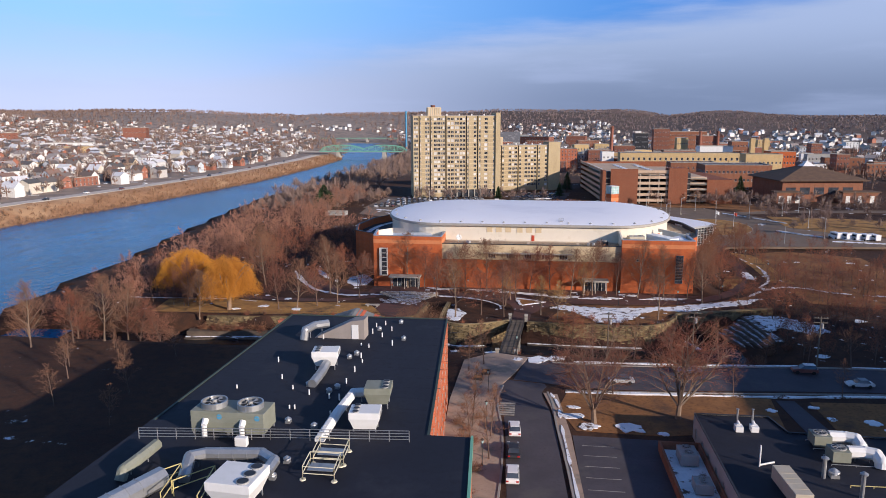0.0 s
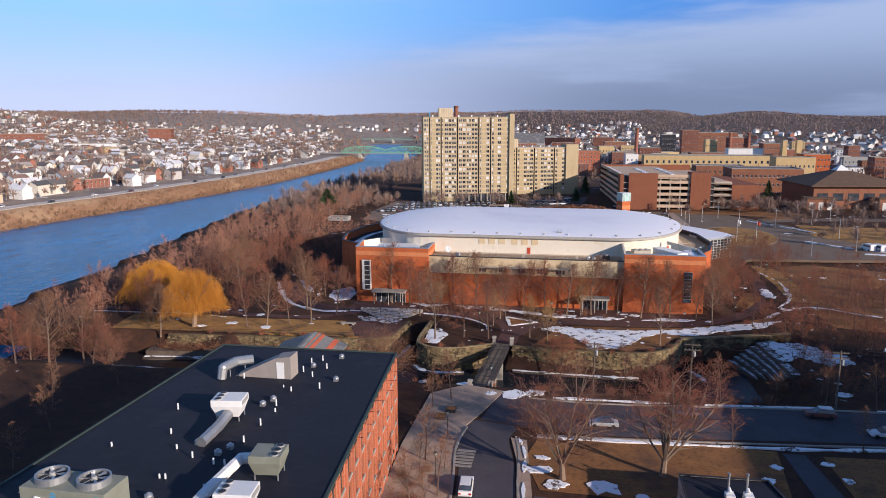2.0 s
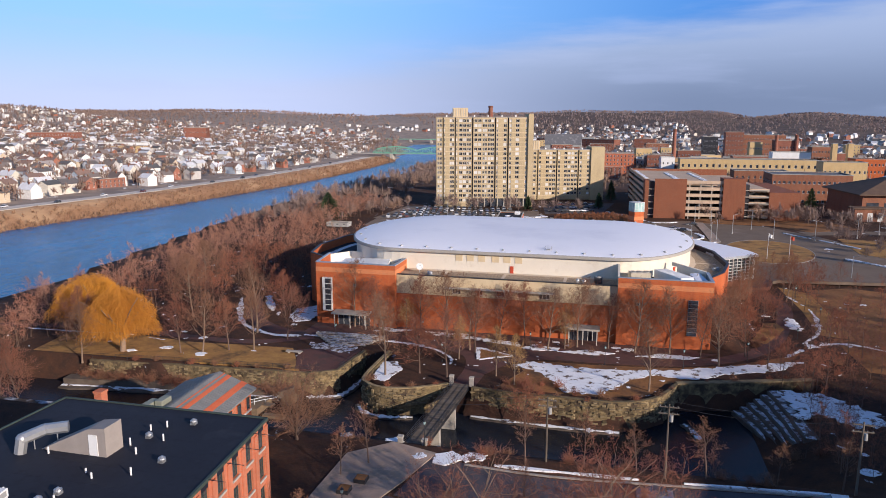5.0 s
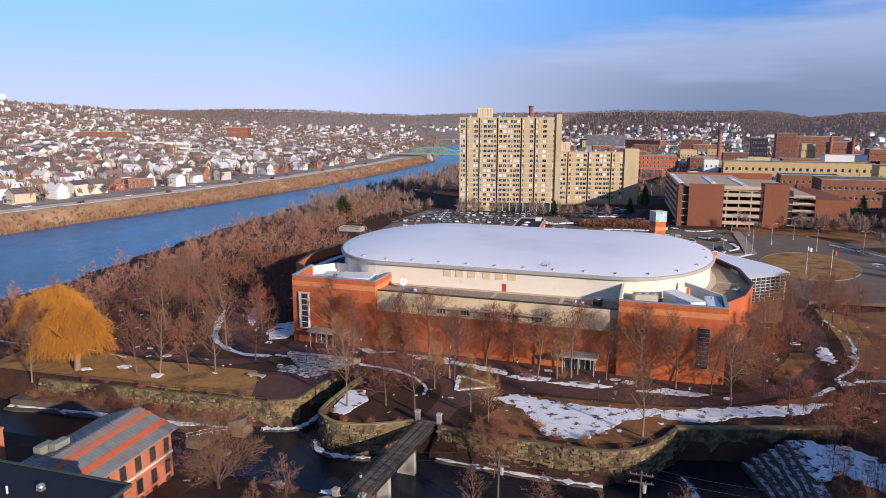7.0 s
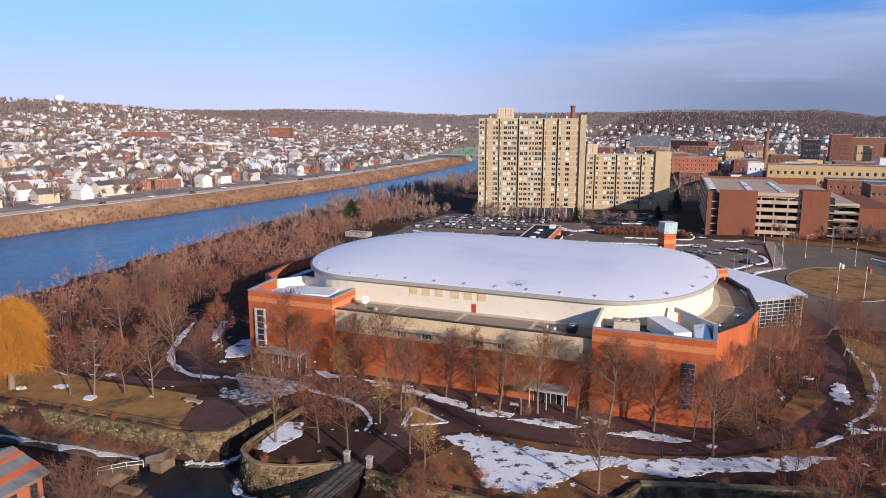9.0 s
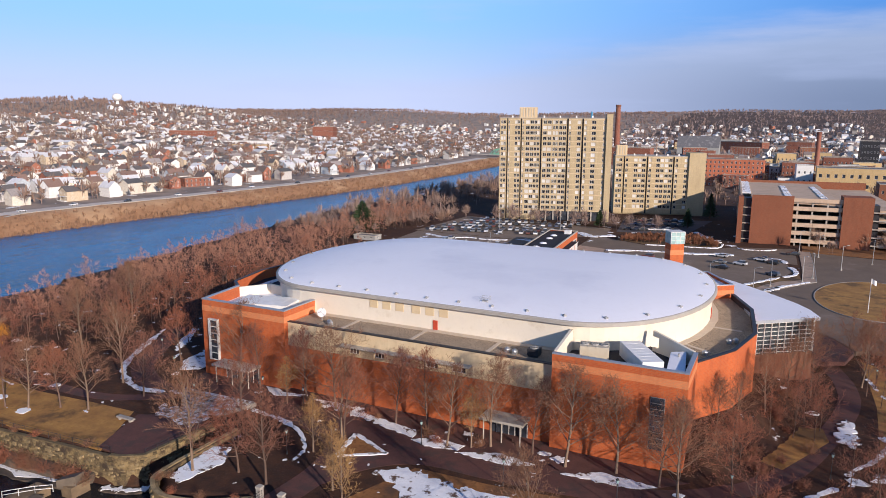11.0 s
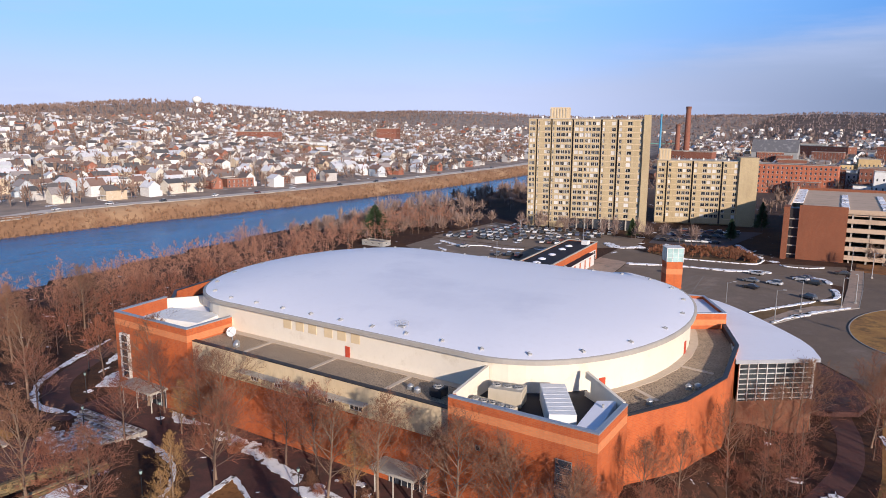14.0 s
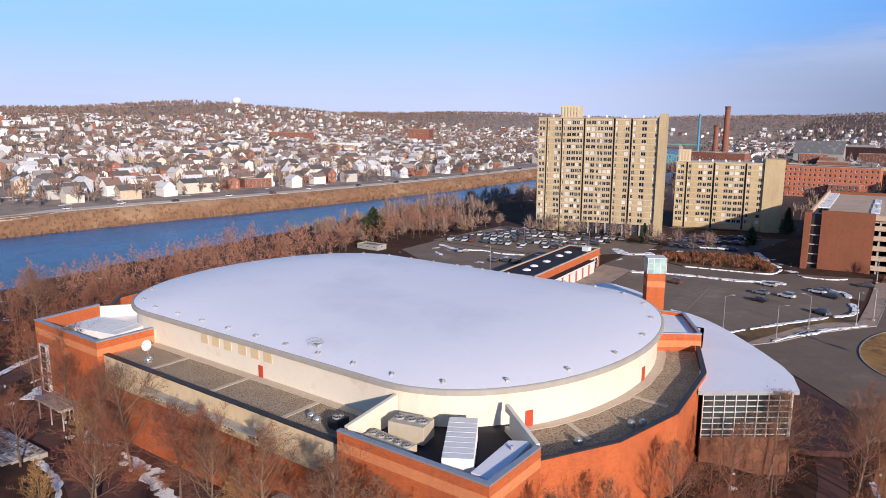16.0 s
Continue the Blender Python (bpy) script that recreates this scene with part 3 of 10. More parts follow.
def ground_material():
    """Leaf litter and dry grass, with old snow lying in patches."""
    m, n, l, b = tree_of("winter_ground")
    pos = n.new("ShaderNodeNewGeometry").outputs["Position"]
    broad = noise_node(n, l, pos, 0.045, 5.0, 0.6)
    mid = noise_node(n, l, pos, 0.5, 5.0, 0.65)
    fine = noise_node(n, l, pos, 3.0, 4.0, 0.7)
    # litter tones lowered; shade under dense twigs is put into the colour
    col = mix_node(n, l, ramp_node(n, l, broad, 0.36, 0.64), (0.050, 0.024, 0.018), (0.088, 0.042, 0.022))
    col = mix_node(n, l, ramp_node(n, l, mid, 0.42, 0.72), col, (0.034, 0.022, 0.018))
    col = mix_node(n, l, ramp_node(n, l, fine, 0.52, 0.8, 0.0, 0.7), col, (0.115, 0.068, 0.038))
    # across the river and far off: town yards, streets and pale dead grass
    sep = n.new("ShaderNodeSeparateXYZ")
    l.new(pos, sep.inputs["Vector"])
    yard = mix_node(n, l, ramp_node(n, l, noise_node(n, l, pos, 0.06, 5.0, 0.6), 0.4, 0.6), (0.36, 0.29, 0.235), (0.24, 0.20, 0.175))
    wood_floor = mix_node(n, l, ramp_node(n, l, noise_node(n, l, pos, 0.03, 5.0, 0.6), 0.4, 0.6), (0.15, 0.11, 0.09), (0.10, 0.078, 0.068))
    col = mix_node(n, l, ramp_node(n, l, sep.outputs["Y"], 330.0, 460.0), col, wood_floor)
    col = mix_node(n, l, ramp_node(n, l, sep.outputs["X"], -262.0, -285.0), col, yard)
    patch = noise_node(n, l, pos, 0.13, 8.0, 0.72)
    col = mix_node(n, l, ramp_node(n, l, patch, 0.64, 0.67), col, (0.70, 0.72, 0.77))
    l.new(col, b.inputs["Base Color"])
    b.inputs["Roughness"].default_value = 0.95
    b.inputs["Specular IOR Level"].default_value = 0.2
    bp = n.new("ShaderNodeBump")
    bp.inputs["Strength"].default_value = 0.6
    bp.inputs["Distance"].default_value = 0.15
    l.new(fine, bp.inputs["Height"])
    l.new(bp.outputs["Normal"], b.inputs["Normal"])
    return m


gx, gy = axis(-132, 112, 1.5, 1.14, -4800, 4800), axis(-152, 92, 1.5, 1.14, -900, 4900)
gx = np.concatenate([gx[gx < -342], np.arange(-340, -133, 5.0), gx[gx >= -132.01]])
gy = np.concatenate([gy[gy <= 92], np.arange(98, 780, 11.0), gy[gy > 785]])
GX, GY = np.meshgrid(gx, gy)
GZ = land(GX, GY)
gv = np.stack([GX.ravel(), GY.ravel(), GZ.ravel()], 1)
nx_, ny_ = len(gx), len(gy)
ii = (np.arange(ny_ - 1)[:, None] * nx_ + np.arange(nx_ - 1)[None, :]).ravel()
gf = np.stack([ii, ii + 1, ii + nx_ + 1, ii + nx_], 1)
g_me = bpy.data.meshes.new("ground")
g_me.from_pydata(gv.tolist(), [], gf.tolist())
g_me.polygons.foreach_set("use_smooth", [True] * len(gf))
g_me.materials.append(ground_material())
tagged(new("ground", g_me), "brown winter ground with leaf litter, dry grass and patches of old snow", "ground", kind="structure")


def water_material(name, deep, ripple, gloss=0.4):
    m, n, l, b = tree_of(name)
    pos = n.new("ShaderNodeNewGeometry").outputs["Position"]
    col = mix_node(n, l, ramp_node(n, l, noise_node(n, l, pos, 0.02, 4.0, 0.6, (1.0, 0.35, 1.0)), 0.35, 0.65), tuple(v * 0.85 for v in deep), tuple(v * 1.5 for v in deep))
    # ripple bands are painted into the colour as darker streaks
    streak = noise_node(n, l, pos, 0.16, 5.0, 0.7, (1.0, 0.3, 1.0))
    col = mix_node(n, l, ramp_node(n, l, streak, 0.5, 0.7, 0.0, 0.7), col, tuple(v * 0.45 for v in deep))
    l.new(col, b.inputs["Base Color"])
    b.inputs["Roughness"].default_value = 0.26
    b.inputs["Specular IOR Level"].default_value = gloss
    w1 = noise_node(n, l, pos, 0.5, 4.0, 0.6, (1.0, 0.5, 1.0))
    bp = n.new("ShaderNodeBump")
    bp.inputs["Strength"].default_value = ripple
    bp.inputs["Distance"].default_value = 0.35
    l.new(w1, bp.inputs["Height"])
    l.new(bp.outputs["Normal"], b.inputs["Normal"])
    return m


river_mat = water_material("river_water", (0.006, 0.088, 0.225), 1.0)
canal_mat = water_material("canal_water", (0.011, 0.014, 0.02), 0.25, 0.2)
rv = []
ry_ = [-800, -300, -150, -34, 29, 72, 155, 218, 300, 390, 490, 610, 735, 800, 1000, 1230, 1460, 1730, 2000, 2500, 3000]
for y in ry_:
    rv += [(float(far_shore(y)) - 16, y, WATER), (float(near_shore(y)) + 18, y, WATER)]
mb = MB()
for i in range(len(ry_) - 1):
    mb.face([rv[2 * i], rv[2 * i + 1], rv[2 * i + 3], rv[2 * i + 2]])
alone("river", mb, river_mat, "broad blue river with a lightly rippled surface", "river", kind="structure")
mb = MB()
mb.box(-128, -60, -5.2, 60, -12, -4.7)
alone("canal_water", mb, canal_mat, "dark still canal water between stone walls", "canal", kind="structure")


def sheet(name, poly, z, thick, mat, label, category):
    """A flat slab with its top at z."""
    mb = MB()
    mb.prism(poly, z - thick, z)
    return alone(name, mb, mat, label, category, kind="structure")


def strip(centre, width):
    """Plan outline of a band along a centre line (anticlockwise)."""
    L, R = [], []
    for i, p in enumerate(centre):
        a, c = centre[max(0, i - 1)], centre[min(len(centre) - 1, i + 1)]
        u = unit(c[0] - a[0], c[1] - a[1])
        w = width[i] if isinstance(width, (list, tuple)) else width
        L.append((p[0] - u[1] * w / 2, p[1] + u[0] * w / 2))
        R.append((p[0] + u[1] * w / 2, p[1] - u[0] * w / 2))
    return R + L[::-1]


def ribbon(mb, centre, width, off, thick=0.25, mi=0):
    """A band that follows the ground."""
    o = strip(centre, width)
    n = len(centre)
    for i in range(n - 1):
        q = [o[i], o[i + 1], o[2 * n - 2 - i], o[2 * n - 1 - i]]
        zt = [zat(*centre[i]) + off, zat(*centre[i + 1]) + off, zat(*centre[i + 1]) + off, zat(*centre[i]) + off]
        mb.prism(q, [z - thick for z in zt], zt, mi)


def dense(pts, step=3.0):
    out = []
    for a, c in zip(pts, pts[1:]):
        k = max(1, int(math.hypot(c[0] - a[0], c[1] - a[1]) / step))
        out += [(a[0] + (c[0] - a[0]) * i / k, a[1] + (c[1] - a[1]) * i / k) for i in range(k)]
    return out + [pts[-1]]


def bend(pts, k=6):
    """A smooth line through the points."""
    P = [Vector((*p, 0)) for p in pts]
    P = [P[0] * 2 - P[1]] + P + [P[-1] * 2 - P[-2]]
    out = []
    for i in range(1, len(P) - 2):
        a, b, c, d = P[i - 1:i + 3]
        for j in range(k):
            t = j / k
            q = 0.5 * (2 * b + (c - a) * t + (2 * a - 5 * b + 4 * c - d) * t * t + (3 * b - a - 3 * c + d) * t ** 3)
            out.append((q.x, q.y))
    return out + [tuple(pts[-1])]


# streets, paths and lots
mb = MB()
ribbon(mb, bend([(-2, -67.5), (6, -69), (15, -70), (32, -68.5), (46, -67), (60, -66), (80, -66), (120, -69), (190, -76)], 5), 11.5, 0.03)
alone("street", mb, asphalt, "dark asphalt street along the canal park", "road", kind="structure")
mb = MB()
ribbon(mb, bend([(-1.0, -74), (-1.8, -80), (-0.4, -88), (0.3, -96), (0.8, -106), (1.4, -118), (2, -150)], 5), [7.0, 8.2, 7.8] + [7.6] * 40, 0.034)
alone("side_street", mb, asphalt, "dark asphalt side street beside the mill with parked cars", "road", kind="structure")
sheet("pavement", [(-10, -150), (-4.6, -150), (-3.6, -112), (-4.0, -96), (-5.4, -84), (-5.0, -76), (-3, -70), (-0.5, -61), (-7.5, -59), (-13.0, -64), (-13.4, -84)], 1.26, 0.4, paving,
      "pale concrete pavement beside the mill", "pavement")

# ---- arena ----
CX, CY, RR, RX, HALF = -2.75, 40.0, 31.0, 20.4, 25.25       # oval roof: centre, half width, depth of the round ends, half of the straight


def oval(grow=0.0, n=20):
    """Plan outline of the stadium shape, anticlockwise."""
    out = []
    for s, c in ((1, CX + HALF), (-1, CX - HALF)):
        for i in range(n + 1):
            a = -math.pi / 2 + math.pi * i / n + (0 if s > 0 else math.pi)
            out.append((c + (RX + grow) * math.cos(a), CY + (RR + grow) * math.sin(a)))
    return out


def inset(pts, t, closed=True):
    """The outline moved inwards (to the left of its way) by t, with mitred corners."""
    n, out = len(pts), []
    for i, p in enumerate(pts):
        us = []
        if closed or i > 0:
            q = pts[i - 1]
            us.append(unit(p[0] - q[0], p[1] - q[1]))
        if closed or i < n - 1:
            q = pts[(i + 1) % n]
            us.append(unit(q[0] - p[0], q[1] - p[1]))
        n1, n2 = (-us[0][1], us[0][0]), (-us[-1][1], us[-1][0])
        k = 1 + n1[0] * n2[0] + n1[1] * n2[1]
        out.append((p[0] + t * (n1[0] + n2[0]) / k, p[1] + t * (n1[1] + n2[1]) / k))
    return out


def wall_run(mb, pts, z0, z1, t, mi=0, closed=False):
    """Mitred walls of thickness t, inwards (to the left) of the line of outer corners."""
    n, q = len(pts), inset(pts, t, closed)
    if not closed:
        mb.prism(list(pts) + q[::-1], z0, z1, mi)
        return
    for i in range(n if closed else n - 1):
        j = (i + 1) % n
        mb.prism([pts[i], pts[j], q[j], q[i]], z0, z1, mi)


tan_panel = surf("tan_panel", (0.66, 0.53, 0.33), (0.60, 0.48, 0.30), 0.6, 0.7, 4.0, 0.08, 0.0)


def arena():
    T = thing("arena", "large red-brick arena with a snow-white oval roof and cream upper walls", "arena", (CX, CY, 0))
    # oval upper wall and roof
    mb = MB()
    o = oval(-0.7, 28)
    mb.prism(o, 10.5, 16.75)
    part("upper_wall", mb, cream_panel, T, "cream panelled oval wall")
    mb = MB()
    edge = oval(0.0, 32)
    n = len(edge)
    base = len(mb.v)
    rings = [(1.0, 16.7), (1.004, 16.75), (1.004, 17.32), (0.99, 17.42), (0.97, 17.52), (0.92, 17.78), (0.85, 18.08), (0.75, 18.42), (0.6, 18.78), (0.4, 19.05), (0.18, 19.15)]
    for f, z in rings:
        for p in edge:
            # the crown follows the straight middle of the oval
            ax = min(max(p[0], CX - HALF), CX + HALF)
            mb.v.append((ax + (p[0] - ax) * f - (ax - CX) * (1 - f) * 0.4, CY + (p[1] - CY) * f, z))
    for k in range(len(rings) - 1):
        for i in range(n):
            j = (i + 1) % n
            mb.f.append((base + k * n + i, base + k * n + j, base + (k + 1) * n + j, base + (k + 1) * n + i))
            mb.m.append(1 if k < 3 else 0)
    mb.f.append(tuple(base + (len(rings) - 1) * n + i for i in range(n)))
    mb.m.append(0)
    mb.f.append(tuple(base + i for i in range(n - 1, -1, -1)))
    mb.m.append(1)
    roof = part("roof", mb, [roof_white, fascia_metal], T, "white membrane roof with a grey metal fascia", smooth=False)
    for f in roof.data.polygons:
        f.use_smooth = f.normal.z > 0.5
    # small roof vents round the edge
    v = MB()
    v.box(-0.35, -0.25, 0, 0.35, 0.25, 0.28)
    v.tube((0, 0, 0.28), (0, 0, 0.42), 0.2, 0.12, 8)
    first = part("roof_vent", v, grey_paint, roof)
    me = first.data
    ring = oval(-1.9, 9) + [(CX + sx * (HALF - 6.3 * k), CY + sy * (RR - 1.9)) for sx, sy in ((-1, -1), (1, 1)) for k in range(1, 8)]
    for i, p in enumerate(ring):
        m = pose(p[0], p[1], 17.58, 0, 0, math.degrees(math.atan2(p[1] - CY, p[0] - CX)))
        if i == 0:
            first.matrix_basis = m
        else:
            share("roof_vent", me, roof, m)
    # roof access rail by the front edge
    mb = MB()
    for x in (7.0, 8.5):
        for y in (12.0, 13.3):
            mb.tube((x, y, 17.7), (x, y, 18.75), 0.022, 0.022, 6)
    for z in (18.3, 18.75):
        for a, b in (((7, 12), (8.5, 12)), ((8.5, 12), (8.5, 13.3)), ((8.5, 13.3), (7, 13.3)), ((7, 13.3), (7, 12))):
            mb.tube((*a, z), (*b, z), 0.022, 0.022, 6)
    mb.box(7.3, 12.3, 17.7, 8.2, 13.0, 18.15)
    part("roof_ladder_rail", mb, grey_paint, roof, "grey tubular rail round the roof hatch")
    # tan panels and doors in the upper wall
    for i in range(6):
        x = -13.2 + i * 2.75 + (0.6 if i > 2 else 0)
        mb = MB()
        mb.box(x - 0.85, 9.62, 14.9, x + 0.85, 9.71, 16.45)
        part("wall_panel", mb, tan_panel, T, "tan louvre panel")
    mb = MB()
    mb.box(-0.85, 9.58, 12.46, 0.0, 9.71, 14.15)
    part("door", mb, red_paint, T, "red steel roof door")
    for a in (-43.5, 4.0):
        # on the round end, square to the wall
        ca, sa = math.cos(radians(a)), math.sin(radians(a))
        c = (CX + HALF + (RX - 0.7) * ca, CY + (RR - 0.7) * sa)
        r = unit(ca * RR, sa * RX)
        d = MB()
        d.obox(c, (r[1], -r[0]), -0.5, 0.5, -0.06, 0.12, 12.0, 14.0)
        part("door", d, red_paint, T, "red steel roof door")
    # left block
    lb = [(-46, 0), (-26.2, 0), (-26.2, 9.3), (-30, 14.0), (-43.5, 17.2), (-47.6, 11.5)]
    rb = [(24.0, 0), (43.4, 0), (43.4, 9.8), (35.3, 17.6), (30.0, 12.5), (24.0, 9.6)]
    for pts, nm in ((lb, "left"), (rb, "right")):
        run = [pts[5]] + pts[:3] if nm == "left" else pts[:3]
        mb = MB()
        wall_run(mb, run, -1.0, 14.82, 0.5)
        if nm == "right":
            mb.box(24.0, 0.52, -1.0, 24.5, 1.2, 14.82)
        w = part("brick_block", mb, brick_arena, T, "red brick corner block")
        mb = MB()
        wall_run(mb, inset(run, -0.06, False), 14.82, 15.02, 0.66)
        part("coping", mb, flash_metal, w)
        if nm == "left":
            mb = MB()
            wall_run(mb, pts[2:], 9.0, 14.6, 0.4)
            part("back_screen", mb, cream_panel, T, "cream rear parapet screen")
        mb = MB()
        mb.prism(inset(pts, 0.3), 12.0, 12.6)
        part("block_roof", mb, roof_white if nm == "left" else roof_black, T)
    bands = [((-46.02, 0), (-26.18, 0)), ((-26.2, 0), (-26.2, 9.3)), ((-47.6, 11.5), (-46, 0)), ((24.0, 0), (43.42, 0)), ((43.4, 0), (43.4, 9.8))]
    for a, b in bands:
        u = unit(b[0] - a[0], b[1] - a[1])
        L = math.hypot(b[0] - a[0], b[1] - a[1])
        mb = MB()
        mb.obox(a, u, 0, L, -0.03, 0.1, 12.65, 13.75)
        part("brick_band", mb, brick_band, T, "paler orange brick band")
    # sloping cream wing walls that rise to the oval
    for a, b, z0, z1 in (((24.15, 1.25), (24.15, 9.7), 15.0, 16.0), ((42.9, 10.1), (36.1, 15.2), 15.02, 15.95)):
        u = unit(b[0] - a[0], b[1] - a[1])
        L = math.hypot(b[0] - a[0], b[1] - a[1])
        mb = MB()
        P = lambda s, t: (a[0] + u[0] * s - u[1] * t, a[1] + u[1] * s + u[0] * t)
        e = L if a[0] < 30 else 7.15
        ze = z0 + (z1 - z0) * e / L
        mb.prism([P(0, -0.2), P(e, -0.2), P(e, 0.25), P(0, 0.25)], 12.3, [z0, ze, ze, z0])
        if e < L:
            # open gap beside the oval, with a sill and a lintel
            mb.prism([P(e, -0.2), P(L, -0.2), P(L, 0.25), P(e, 0.25)], 12.3, [13.2] * 4)
            mb.prism([P(e, -0.2), P(L, -0.2), P(L, 0.25), P(e, 0.25)], 15.05, [ze, z1, z1, ze])
        part("wing_wall", mb, cream_panel, T, "sloping cream wing wall")
    # middle of the front: brick base, cream upper band, gravel terrace
    mb = MB()
    mb.box(-26.19, 1.2, -1.0, 23.99, 1.9, 8.3)
    part("front_wall", mb, brick_arena, T, "red brick front wall")
    mb = MB()
    holes = facade(mb, (-26.19, 1.0), (1, 0), 50.18, 8.3, 12.7, [(13.3, 15.3), (18.4, 20.4), (23.5, 25.5), (28.4, 30.6), (33.2, 35.6)], [(8.75, 10.1)], 0.3)
    mb.face([(-26.19, 1.6, 8.3), (23.99, 1.6, 8.3), (23.99, 1.6, 12.7), (-26.19, 1.6, 12.7)])
    mb.face([(-26.19, 1.0, 12.7), (23.99, 1.0, 12.7), (23.99, 1.6, 12.7), (-26.19, 1.6, 12.7)])
    mb.face([(-26.19, 1.6, 8.3), (-26.19, 1.0, 8.3), (23.99, 1.0, 8.3), (23.99, 1.6, 8.3)])
    w = part("cream_band", mb, cream_aged, T, "weathered cream block band")
    set_windows(w, holes, (1, 0), 3, 1, bar=0.1)
    mb = MB()
    mb.box(-14.2, -0.35, 10.25, 10.6, 0.995, 10.45)
    part("sun_shade", mb, concrete, T, "long grey sun-shade ledge over the windows")
    mb = MB()
    mb.box(-26.3, 0.9, 12.7, 24.1, 1.75, 12.85)
    part("coping", mb, dark_metal, T, "dark metal coping")
    mb = MB()
    mb.box(-26.2, 1.7, 11.6, 24.0, 10.5, 12.4)
    part("terrace_roof", mb, roof_gravel, T, "gravel-covered terrace roof")
    mb = MB()
    mb.box(-26.0, 8.3, 12.4, 23.9, 9.65, 12.46)
    part("roof_walkway", mb, walk_pad, T, "pale paver walkway")
    for x in (-16, -2, 12):
        mb = MB()
        mb.box(x, 1.8, 12.4, x + 0.7, 8.3, 12.45)
        part("roof_walkway", mb, walk_pad, T)
    # right side: faceted lower wall with a gravel roof
    rp = [(43.0, 10.1), (48.1, 19.4), (50.7, 31.0), (49.3, 47.5), (45.0, 59.0)]
    mb = MB()
    wall_run(mb, rp, -1.0, 13.1, 0.5)
    part("side_wall", mb, brick_arena, T, "faceted red brick side wall")
    mb = MB()
    wall_run(mb, inset(rp, -0.06, False), 13.1, 13.25, 0.65)
    part("coping", mb, dark_metal, T, "dark metal coping")
    mb = MB()
    mb.prism(inset(rp, 0.25, False) + [(38.5, 62.0), (20, 62), (20, 12), (34.5, 10.1)], 10.0, 12.0)
    part("side_roof", mb, roof_gravel, T, "gravel-covered side roof")
    # thin black skin on the inner face; its blackness is the shade there
    mb = MB()
    wall_run(mb, inset(rp, 0.502, False), 12.0, 13.08, 0.05)
    part("parapet_lining", mb, roof_black, T, "black parapet inner face, shade in its colour")
    mb = MB()
    wall_run(mb, inset([(24.0, 0), (43.4, 0), (43.4, 9.8)], 0.502, False), 12.6, 14.8, 0.05)
    part("parapet_lining", mb, grey_paint, T, "grey inner face of the parapet")
    mb = MB()
    arc = [(CX + HALF + (RX + 0.75) * math.cos(a), CY + (RR + 0.75) * math.sin(a)) for a in [radians(-50 + 13 * i) for i in range(8)]]
    wall_run(mb, arc, 12.0, 12.06, 1.35)
    part("roof_walkway", mb, walk_pad, T, "pale paver walkway")
    for a in (-33, -8):
        c, s = math.cos(radians(a)), math.sin(radians(a))
        p = (CX + HALF + (RX + 0.5) * c, CY + (RR + 0.5) * s)
        mb = MB()
        mb.obox(p, (c, s), 0.2, 5.0, -0.35, 0.35, 12.0, 12.055)
        part("roof_walkway", mb, walk_pad, T)
    # left side, the same walls mirrored, mostly behind the block
    lp = [(-51.0, 62.0), (-57.5, 48.0), (-59.0, 32.0), (-56.5, 20.0), (-48.4, 13.0)]
    mb = MB()
    wall_run(mb, lp, -1.0, 13.1, 0.5)
    part("side_wall", mb, brick_arena, T, "faceted red brick side wall")
    mb = MB()
    wall_run(mb, inset(lp, -0.06, False), 13.1, 13.25, 0.65)
    part("coping", mb, dark_metal, T, "dark metal coping")
    # roof coloured black here: this side's shade is put into the colour
    mb = MB()
    mb.prism(inset(lp, 0.25, False) + [(-38, 13), (-24, 14), (-24, 63), (-40, 63)], 10.0, 10.9)
    part("side_roof", mb, roof_black, T, "black side roof with shade in its colour")
    mb = MB()
    wall_run(mb, inset(bend(lp, 6), 3.2, False), 10.9, 11.0, 1.7)
    part("roof_snow", mb, snow, T, "curved drift of snow on the shaded roof")
    # back wall
    mb = MB()
    wall_run(mb, [(45, 60.5), (42, 72), (20, 76), (-24, 76), (-46, 73), (-51, 62.5)], -1, 12.5, 0.6)
    part("back_wall", mb, brick_arena, T, "red brick back wall")
    mb = MB()
    mb.prism([(44, 61), (41.5, 71.5), (20, 75.4), (-24, 75.4), (-45.5, 72.5), (-50, 63)], 11.2, 11.8)
    part("back_roof", mb, roof_black, T)
    # raised orange block by the lobby
    ob_ = [(38.5, 55.6), (44.9, 60.0), (38.6, 71.2), (32.8, 70.0)]
    mb = MB()
    wall_run(mb, ob_, 9.0, 14.85, 0.4, closed=True)
    w = part("roof_block", mb, brick_arena, T, "red brick roof block with an orange band")
    mb = MB()
    wall_run(mb, inset(ob_, -0.06), 14.85, 15.0, 0.5, closed=True)
    part("coping", mb, flash_metal, w)
    mb = MB()
    wall_run(mb, [(ob_[0][0] - 0.01, ob_[0][1] - 0.03), (ob_[1][0] + 0.03, ob_[1][1] - 0.02)], 12.7, 13.8, 0.2)
    part("brick_band", mb, brick_band, w)
    mb = MB()
    mb.prism(inset(ob_, 0.2), 13.9, 14.3)
    part("roof_sheet", mb, roof_white, w)
    # curved glass lobby
    lob = [(50.0, 41.6), (60.9, 49.9), (59.2, 55.2), (57.0, 59.2), (54.3, 62.8), (51.6, 66.2), (48.8, 69.5), (46.0, 72.8), (43.0, 75.8), (40.2, 78.2), (37.0, 80.2), (33.0, 81.2), (36.0, 74.0), (45.2, 59.2)]
    mb = MB()
    mb.prism(lob, 11.9, 12.5, 1, 0)
